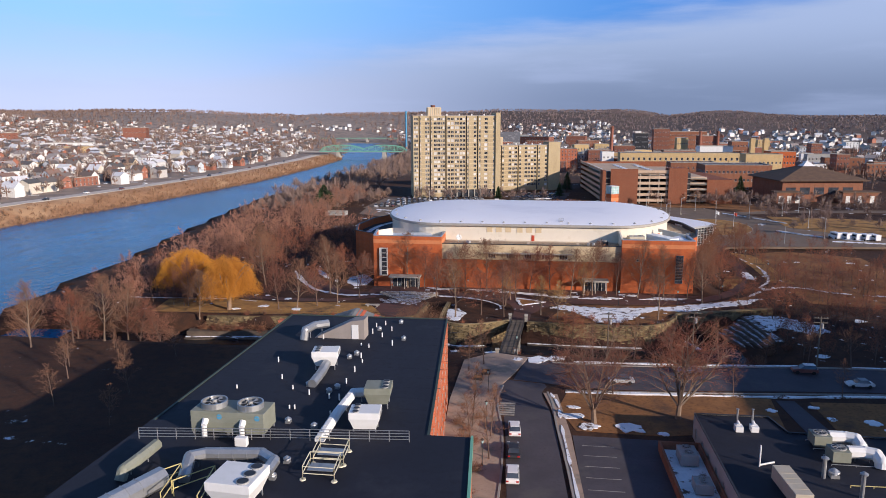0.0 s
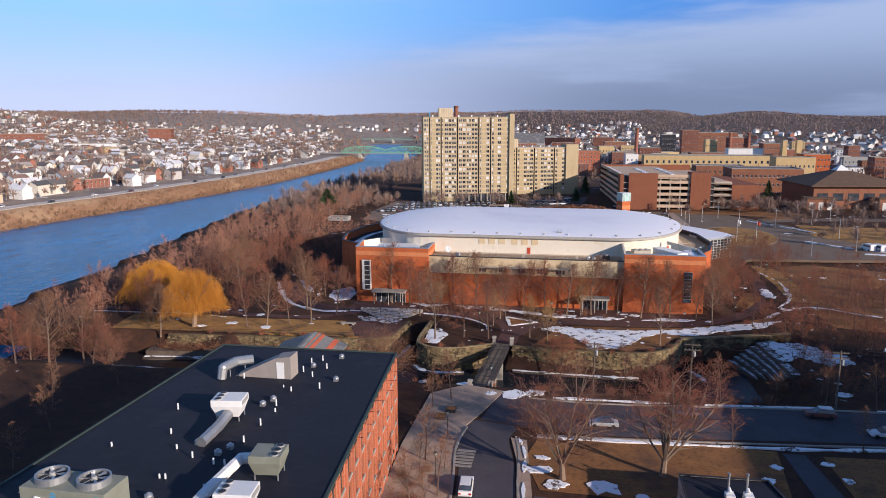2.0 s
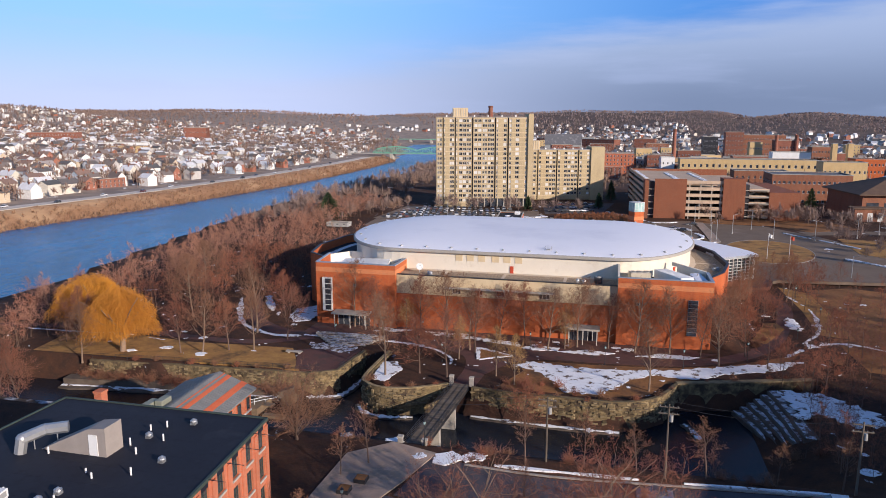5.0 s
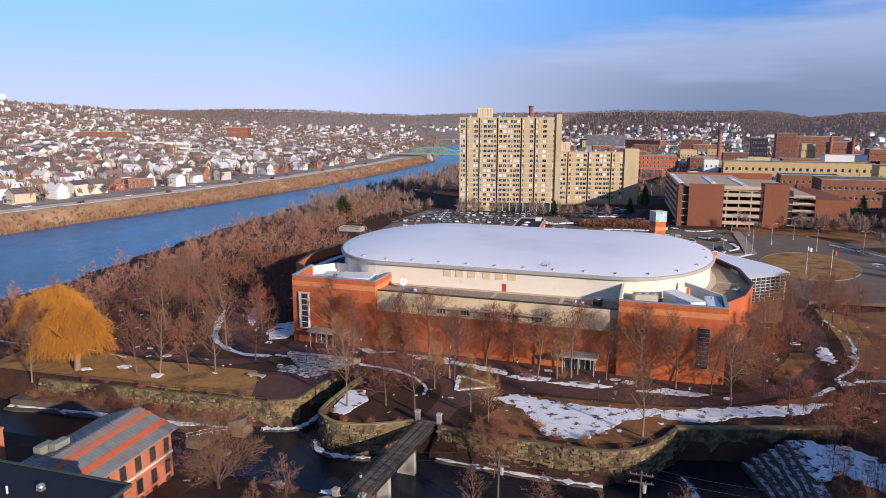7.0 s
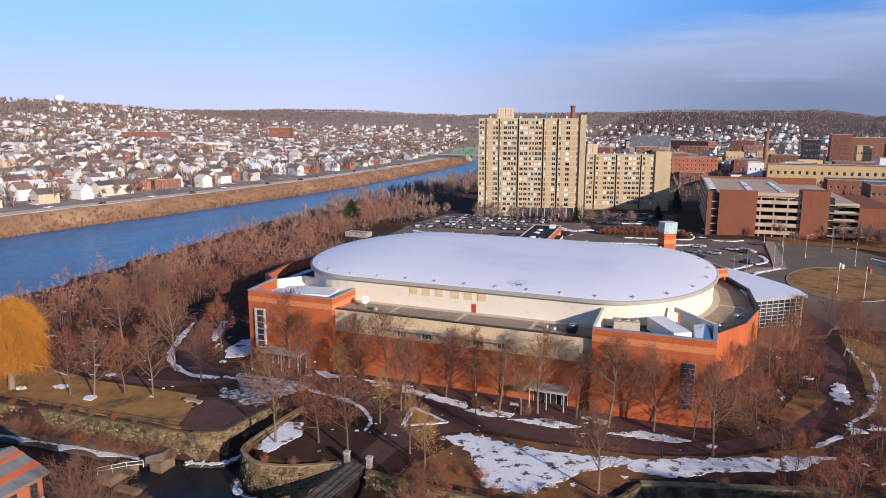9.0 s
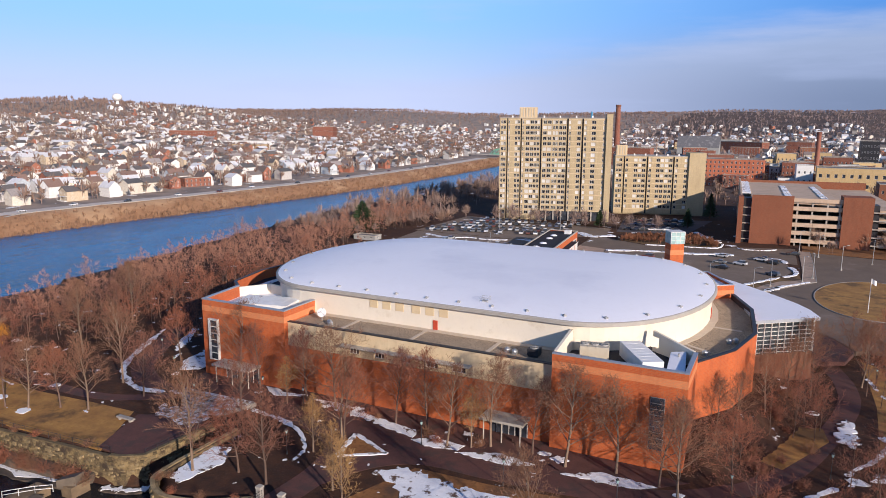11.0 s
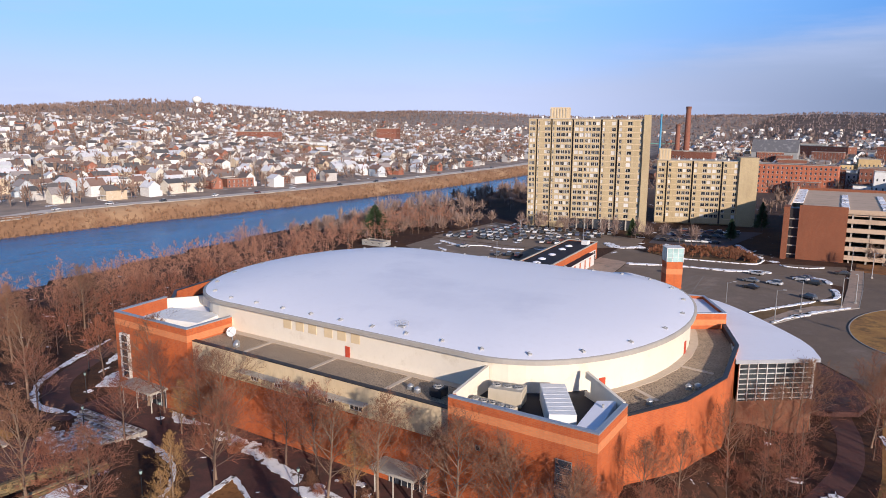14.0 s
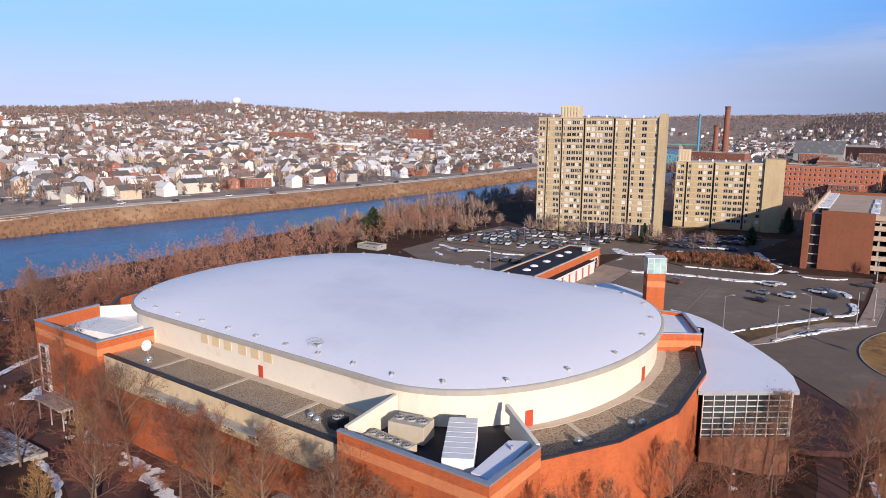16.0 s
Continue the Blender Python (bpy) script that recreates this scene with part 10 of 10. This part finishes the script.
for i, (pts, w) in enumerate((([(-5.6, 160), (-1.2, 161.4), (5.5, 164.2), (14.5, 166.2), (24.3, 167.2), (31.4, 170.0), (37.4, 171.2)], 2.3), ([(31, 171), (35, 171.6), (38.4, 170.6)], 2.4), ([(36.6, 108.9), (41.4, 117.6), (47.8, 128.8), (54.2, 139.2)], 1.3), ([(54, 139), (57.4, 144), (57.8, 150), (56, 158)], 1.9), ([(46.6, 108.6), (49.3, 115.9), (53.0, 123.4), (58.2, 130.6), (62.3, 136.3)], 1.2), ([(50, 117.5), (52.4, 121.5), (54.2, 124.6)], 1.8), ([(45, 169.6), (49.5, 170.5), (53.3, 168.4), (55, 163)], 1.5), ([(18.6, 221), (26.2, 204.1), (31.6, 196.3)], 2.6), ([(5.3, 179.0), (19.2, 180.9), (27.4, 182.2), (31.7, 185.3), (32.4, 194)], 0.8), ([(36.8, 190), (39.9, 185.6), (47.5, 186.5), (52, 191)], 0.8), ([(-26, 196), (-18, 188.6), (-10, 196)], 4.0), ([(-83, 163), (-71.4, 158.3), (-62.7, 162.2), (-54.2, 160.8), (-45.9, 164.1)], 1.7), ([(-69.3, 145.6), (-76, 150)], 1.6), ([(100, 110), (112, 96), (122, 90), (134, 86)], 1.8), ([(92, 166), (102, 150), (112, 132)], 1.2), ([(63.0, 82.0), (65.2, 77.6)], 1.6))):
    mb = ragged_strip(pts, w * 1.1, 0.32, 41 + i, 0.03, 0.5)
    alone("snow_bank", mb, snow, "ploughed snow bank at the lot edge", "snow", "snow patches", kind="stuff")
mb = MB()
mb.obox((20.6, 155.0), unit(3.0, -31.4), 0, 31.5, -0.07, 0.07, 1.44, 1.452)
alone("bay_line", mb, worn_line, "long worn white line across the parking lot", "road marking", "bay lines", kind="structure")
for k in range(18):
    for e in (-1, 1):
        mb = MB()
        q = (20.7 + 0.0955 * k * 1.72, 154.0 - k * 1.72)
        mb.obox(q, unit(e * 1.0, e * 0.0955), 0, 4.9, -0.05, 0.05, 1.44, 1.448)
        alone("bay_line", mb, worn_line, "worn white parking bay line", "road marking", "bay lines", kind="structure")


def snow_bits(name, label, spots_, seed):
    """Many small leftover patches of snow in one mesh."""
    g = np.random.default_rng(seed)
    mb = MB()
    for x, y, r in spots_:
        n = 14
        a = np.linspace(0, 2 * np.pi, n, endpoint=False) + g.uniform(-0.2, 0.2, n)
        q = g.uniform(0.35, 1.2, n) * r
        z = zat(x, y)
        el, tu = g.uniform(0.3, 0.8), g.uniform(0, 3.1)
        px_, py_ = q * np.cos(a), q * np.sin(a) * el
        mb.prism([(x + u * math.cos(tu) - v * math.sin(tu), y + u * math.sin(tu) + v * math.cos(tu)) for u, v in zip(px_, py_)], z - 0.2, z + 0.05)
    return alone(name, mb, snow, label, "snow", kind="stuff")


gs = np.random.default_rng(23)
bits = [(gs.uniform(-88, 40), gs.uniform(96, 226), gs.uniform(0.5, 2.4)) for k in range(120)]
bits = [b for b in bits if not (-36 < b[0] < -12 and 108 < b[1] < 170) and not (-16 < b[0] < 60 and 90 < b[1] < 182)]
bits += [(gs.uniform(96, 200), gs.uniform(84, 212), gs.uniform(0.6, 2.6)) for k in range(50)]
snow_bits("snow_remnant", "scattered leftover snow round the parking lots", bits, 1)
bits = [(gs.uniform(-112, -50), gs.uniform(-52, 60), gs.uniform(0.2, 0.9)) for k in range(70)] + [(gs.uniform(54, 112), gs.uniform(-54, 80), gs.uniform(0.2, 0.9)) for k in range(90)] + [(gs.uniform(-24, 40), gs.uniform(-30, -2), gs.uniform(0.15, 0.6)) for k in range(50)]
bits = [b for b in bits if clear_of_paths(b[0], b[1]) and zat(b[0], b[1]) > -2]
snow_bits("snow_remnant", "scattered leftover snow under the park trees", bits, 2)
bits = [(float(far_shore(y)) - gs.uniform(60, 620), y, gs.uniform(1.5, 6)) for y in gs.uniform(-40, 900, 700)]
snow_bits("snow_remnant", "leftover snow in the yards across the river", bits, 3)
# russet shrub bank beside the lot
pts = []
g = np.random.default_rng(12)
for k in range(300):
    x = g.uniform(-5, 31)
    pts.append((x, g.uniform(182.5 + 0.1 * x, 196 + 0.6 * min(x, 22) - 2.4 * max(0, x - 22))))
sheet("lawn", [(-8, 187), (4.5, 180.4), (19, 182), (29, 184), (32, 190), (30, 197), (19, 215), (-6, 199)], 1.47, 0.4, lawn_dark, "brown bank of leaf litter under russet shrubs", "lawn")
russet = surf("russet_leaves", (0.30, 0.13, 0.065), (0.22, 0.095, 0.05), 0.3, 0.95, 1.0, 0.3, 0.0)
far_wood("russet_shrubs", "russet-brown shrubs on the bank beside the lot", pts, 16, 2.5, 0.12, russet, 31)
pts = [(g.uniform(62, 128), g.uniform(190, 218)) for k in range(60)] + [(g.uniform(-70, 10), g.uniform(205, 220)) for k in range(34)] + [(g.uniform(104, 190), g.uniform(92, 215)) for k in range(90)] + [(g.uniform(-150, -100), g.uniform(140, 215)) for k in range(120)] + [(g.uniform(-100, -84), g.uniform(170, 226)) for k in range(16)]
far_wood("town_edge_trees", "bare trees round the parking lots", pts, 60, 8.5, 0.08, wood_mat, 32)


# ---- vehicles ----
car_paint = palette("car_paint", [(0.62, 0.63, 0.64), (0.75, 0.75, 0.75), (0.05, 0.055, 0.06), (0.20, 0.21, 0.22), (0.78, 0.78, 0.77), (0.03, 0.03, 0.035), (0.09, 0.11, 0.18), (0.16, 0.06, 0.05), (0.12, 0.12, 0.13), (0.45, 0.46, 0.47)], 0.3, 0.0, 0.6)
car_white = surf("white_car_paint", (0.80, 0.80, 0.80), (0.76, 0.76, 0.76), 1.0, 0.25, 8.0, 0.03, 0.0)
lamp_red = surf("tail_lamp", (0.45, 0.02, 0.02), (0.40, 0.02, 0.02), 2.0, 0.3, 8.0, 0.1, 0.0)
lamp_clear = surf("head_lamp", (0.75, 0.76, 0.78), (0.68, 0.69, 0.71), 2.0, 0.2, 8.0, 0.05, 0.0)


def car_kind(name, label, group, paint, suv=0.0, near=True):
    """A car along y, its nose at +y, with body, glass house, roof, wheels and lamps."""
    T = thing(name, label, "car", (0, 0, 0), group)
    h = 0.92 + 0.12 * suv
    prof = [(-2.2, 0.35), (2.15, 0.35), (2.25, 0.6), (2.1, h - 0.16), (0.95, h), (-1.55 - 0.3 * suv, h + 0.02), (-2.2, h - 0.06), (-2.28, 0.6)]
    mb = MB()
    k = len(prof)
    for sx in (-0.88, 0.88):
        mb.v += [(sx * (0.96 if z > 0.7 else 1.0), y, z) for y, z in prof]
    mb.f += [tuple(range(k)), tuple(range(2 * k - 1, k - 1, -1))] + [(i, k + i, k + (i + 1) % k, (i + 1) % k) for i in range(k)]
    mb.m += [0] * (k + 2)
    part("body", mb, paint, T, bevel=0.06)
    t = h + 0.54 + 0.12 * suv
    lo = [(-0.8, 0.95), (0.8, 0.95), (0.8, -1.6 - 0.35 * suv), (-0.8, -1.6 - 0.35 * suv)]
    hi = [(-0.64, 0.2), (0.64, 0.2), (0.64, -1.1 - 0.6 * suv), (-0.64, -1.1 - 0.6 * suv)]
    mb = MB()
    mb.v += [(*p, h) for p in lo] + [(*p, t - 0.06) for p in hi]
    mb.f += [(i, (i + 1) % 4, 4 + (i + 1) % 4, 4 + i) for i in range(4)] + [(7, 6, 5, 4)]
    mb.m += [0] * 5
    part("glass_house", mb, glass_dark, T)
    mb = MB()
    mb.prism([(p[0] * 1.04, p[1] + (0.05 if i < 2 else -0.05)) for i, p in enumerate(hi)][::-1], t - 0.06, t)
    part("roof", mb, paint, T, bevel=0.03)
    for x in (-0.8, 0.8):
        for y in (-1.4, 1.4):
            mb = MB()
            mb.tube((x - 0.11, y, 0.33), (x + 0.11, y, 0.33), 0.33, 0.33, 12)
            w = part("wheel", mb, black_rubber, T)
            if not near:
                continue
            mb = MB()
            s = 0.112 if x > 0 else -0.112
            mb.tube((x + s * 0.95, y, 0.33), (x + s * 1.1, y, 0.33), 0.2, 0.18, 10)
            part("rim", mb, steel_galv, w)
    for x in (-0.66, 0.66) if near else ():
        mb = MB()
        mb.box(x - 0.18, 2.12, 0.6, x + 0.18, 2.24, 0.75)
        part("headlight", mb, lamp_clear, T)
        mb = MB()
        mb.box(x - 0.16, -2.3, 0.65, x + 0.16, -2.2, 0.85)
        part("tail_light", mb, lamp_red, T)
    return T


CARS = [car_kind("car", "parked saloon car on an asphalt lot", "parked cars", car_paint, 0.0, False), car_kind("car", "parked sport-utility car on an asphalt lot", "parked cars", car_paint, 1.0, False)]
white = car_kind("car", "white parked sport-utility car beside the kerb", "street cars", car_white, 1.0)
white.matrix_basis = pose(-2.2, -95.2, 1.26, 0, 0, 4)
copy_thing(white, pose(-2.0, -109.0, 1.26, 0, 0, 2))
dark = car_kind("car", "black parked saloon car beside the kerb", "street cars", dark_metal)
dark.matrix_basis = pose(-2.1, -102.2, 1.26, 0, 0, 3)
CARS[0].matrix_basis = pose(57, -69.5, 1.24, 0, 0, 92)
CARS[1].matrix_basis = pose(50, -63.5, 1.24, 0, 0, 88)
rc = random.Random(4)


def park(x, y, turn, z=1.46):
    copy_thing(CARS[rc.random() < 0.5], pose(x, y, z, 0, 0, turn + rc.uniform(-3, 3)))


for row in range(5):
    for i in range(17):
        x, y = -86 + i * 3.0 + row * 1.5, 174.5 + row * 8.4 + i * 0.55
        if rc.random() < 0.82 and x < -22:
            park(x, y, 17 + (180 if rc.random() < 0.5 else 0))
for i in range(7):
    park(-9 + i * 3.2, 214 + i * 1.0, 100)
    park(-10 + i * 3.4, 230 + i * 1.0, 100)
    park(-8 + i * 3.4, 244 + i * 1.0, 100)
for x, y, t in ((34.5, 154, 75), (36, 145, 75), (41, 154, 75), (11, 152.5, 80), (47.8, 167.6, 70), (34.1, 165.8, 80), (-67.4, 155.5, 10), (-67.3, 177.3, 15), (57, 182, 95), (46.9, 164.9, 70), (50.8, 161, 70), (51.3, 140.6, 60), (-45, 150, 10), (-41.5, 150, 10), (-48.5, 148, 10), (29, -66, 90), (16, -72.5, 92), (72, -63.4, 90)):
    park(x, y, t, 1.46 if y > 0 else zat(x, y) + 0.05)
for i in range(14):
    y = 120 + i * 34 + rc.uniform(-10, 10)
    x = float(far_shore(y)) - 36
    park(x + rc.uniform(-4, 4), y, rc.choice((0, 180)) + 3, zat(x, y) + 0.3)


# ---- lamps and poles ----
def lamp_kind():
    T = thing("street_lamp", "tall grey street lamp with a single arm", "street lamp", (0, 0, 0), "street lamps")
    mb = MB()
    mb.tube((0, 0, -0.3), (0, 0, 8.0), 0.13, 0.08, 8)
    part("pole", mb, steel_galv, T)
    mb = MB()
    mb.tube((0, 0, 7.8), (1.4, 0, 8.3), 0.05, 0.05, 6)
    part("arm", mb, steel_galv, T)
    mb = MB()
    mb.box(1.2, -0.16, 8.22, 2.0, 0.16, 8.4)
    part("head", mb, grey_paint, T)
    mb = MB()
    mb.box(-0.25, -0.25, -0.3, 0.25, 0.25, 0.5)
    part("footing", mb, concrete, T)
    return T


L0 = lamp_kind()
L0.matrix_basis = pose(47, 110, 1.4)
for x, y in ((51.1, 124.3), (59.5, 135.0), (62.4, 141.6), (35.4, 112.2), (-41.3, 133.4), (85, 150), (100, 149), (118, 159), (116, 120), (112, 92), (93, 79), (59, 190), (65, 181), (71, 160), (81, 175), (-30, 182), (-58, 184), (130, 172), (140, 100)):
    copy_thing(L0, pose(x, y, zat(x, y), 0, 0, rc.uniform(0, 360)))


def park_lamp():
    T = thing("park_lamp", "short dark park lamp with a lantern", "lamp post", (0, 0, 0), "park lamps")
    mb = MB()
    mb.tube((0, 0, -0.2), (0, 0, 3.4), 0.07, 0.05, 8)
    mb.tube((0, 0, 0), (0, 0, 0.5), 0.14, 0.1, 8)
    part("post", mb, dark_metal, T)
    mb = MB()
    mb.tube((0, 0, 3.4), (0, 0, 3.85), 0.14, 0.22, 8)
    part("lantern", mb, glass_frost, T)
    mb = MB()
    mb.tube((0, 0, 3.85), (0, 0, 4.1), 0.27, 0.05, 8)
    part("cap", mb, dark_metal, T)
    return T


L1 = park_lamp()
L1.matrix_basis = pose(-7.2, -80, 1.26)
for x, y in ((-6.6, -93), (-6.2, -106), (6.4, -8.4), (-18, -5.6), (-27.5, -4.8), (22, -14), (37, -12.5), (50, -4.5), (62, 8), (71.5, 28), (71, 50), (-50, -4), (-61, 3), (-10, -20), (-36, -12.6), (-3, -58.6)):
    copy_thing(L1, pose(x, y, zat(x, y)))


def wood_pole(x, y, h, arms):
    z = zat(x, y)
    T = thing("utility_pole", "wooden utility pole with crossarms", "utility pole", (x, y, z), "utility poles")
    mb = MB()
    mb.tube((x, y, z - 0.3), (x, y, z + h), 0.17, 0.11, 8)
    part("pole", mb, deck_wood, T)
    for i in range(arms):
        mb = MB()
        mb.box(x - 1.3, y - 0.06, z + h - 0.5 - i * 0.9, x + 1.3, y + 0.06, z + h - 0.35 - i * 0.9)
        c = part("crossarm", mb, deck_wood, T)
        for s in (-1.1, -0.5, 0.5, 1.1):
            mb = MB()
            mb.tube((x + s, y, z + h - 0.35 - i * 0.9), (x + s, y, z + h - 0.2 - i * 0.9), 0.035, 0.03, 6)
            part("insulator", mb, grey_paint, c)
    mb = MB()
    mb.tube((x + 0.35, y, z + h - 2.4), (x + 0.35, y, z + h - 1.5), 0.25, 0.25, 10)
    part("transformer", mb, grey_paint, T)


wood_pole(14.8, -59.4, 9.5, 2)
wood_pole(30.6, -60.4, 10.5, 2)
wood_pole(54, -58.6, 10.0, 2)
for a, b in (((14.8, -59.4, 9.6), (30.6, -60.4, 10.6)), ((30.6, -60.4, 10.6), (54, -58.6, 10.1)), ((14.8, -59.4, 9.6), (-8, -62, 8.6)), ((54, -58.6, 10.1), (92, -56, 10.0))):
    for s in (-1.0, 1.0):
        mb = MB()
        pts = [Vector(a).lerp(Vector(b), i / 10) + Vector((0, s, -0.9 * 4 * (i / 10) * (1 - i / 10) + zat(a[0], a[1]))) for i in range(11)]
        for p in pts:
            mb.v += [(p.x, p.y - 0.02, p.z), (p.x, p.y, p.z + 0.02), (p.x, p.y + 0.02, p.z), (p.x, p.y, p.z - 0.02)]
        mb.f = [(4 * i + k, 4 * i + (k + 1) % 4, 4 * i + 4 + (k + 1) % 4, 4 * i + 4 + k) for i in range(10) for k in range(4)]
        mb.m = [0] * len(mb.f)
        alone("power_line", mb, dark_metal, "thin overhead power line between poles", "cable", "power lines")
# bins, benches and pavement furniture by the bridge
for x, y in ((-8.2, -71), (-9.4, -74)):
    T = thing("planter", "low square dark planter on the pavement", "planter", (x, y, 1.26), "planters")
    mb = MB()
    mb.box(x - 0.8, y - 0.8, 1.2, x + 0.8, y + 0.8, 1.8)
    part("box", mb, dark_metal, T)
    mb = MB()
    mb.box(x - 0.7, y - 0.7, 1.7, x + 0.7, y + 0.7, 1.84)
    part("soil", mb, lawn_dry, T)
# white vans parked beside the road
def van(x, y, turn):
    T = thing("van", "white parked shuttle van with a snowy roof", "van", (0, 0, 0), "parked vans")
    mb = MB()
    prof = [(-2.9, 0.4), (2.8, 0.4), (2.95, 1.0), (2.2, 1.25), (1.75, 2.35), (1.5, 2.5), (-2.8, 2.55), (-2.95, 2.3)]
    k = len(prof)
    mb.v += [(-1.0, a, b) for a, b in prof] + [(1.0, a, b) for a, b in prof]
    mb.f += [tuple(range(k - 1, -1, -1)), tuple(range(k, 2 * k))] + [(i, (i + 1) % k, k + (i + 1) % k, k + i) for i in range(k)]
    mb.m += [0] * (k + 2)
    part("body", mb, car_white, T)
    for sx in (-1.01, 1.0):
        mb = MB()
        mb.box(sx, -2.4, 1.45, sx + 0.01, 1.5, 2.15)
        part("side_window", mb, glass_dark, T)
    for sx in (-1.02, 0.8):
        for sy in (-1.9, 1.8):
            mb = MB()
            mb.tube((sx, sy, 0.38), (sx + 0.22, sy, 0.38), 0.38, 0.38, 12)
            part("wheel", mb, black_rubber, T)
    T.matrix_basis = pose(x, y, 1.46, 0, 0, turn)


sheet("parking_lot", [(111, 84), (136, 79), (142, 92), (120, 101)], 1.46, 0.4, asphalt_worn, "small snowy lot with parked vans", "parking lot")
for i in range(5):
    van(116.5 + 3.1 * i, 93.5 - 0.9 * i, 12)
snow_patch([(112, 84.4), (124, 82.0), (134, 79.8), (135, 81.6), (124, 84.2), (113, 86.4)], 1.47, 71, 0.1, 0.4)
# flags and signs on the oval lawn
for x, y in ((74, 104), (80, 100)):
    T = thing("flagpole", "white flagpole on the oval lawn", "flagpole", (x, y, 1.5), "flagpoles")
    mb = MB()
    mb.tube((x, y, 1.4), (x, y, 10.5), 0.08, 0.05, 8)
    part("pole", mb, white_paint, T)
    mb = MB()
    for i in range(6):
        p, q = i * 0.2, (i + 1) * 0.2
        w0, w1 = 0.16 * math.sin(i * 1.3), 0.16 * math.sin((i + 1) * 1.3)
        mb.face([(x + p, y + w0, 9.2 - 0.55 * p), (x + q, y + w1, 9.2 - 0.55 * q), (x + q, y + w1, 10.3 - 0.4 * q), (x + p, y + w0, 10.3 - 0.4 * p)])
    o = part("flag", mb, white_paint if x < 77 else red_paint, T)
    o.modifiers.new("thickness", "SOLIDIFY").thickness = 0.02
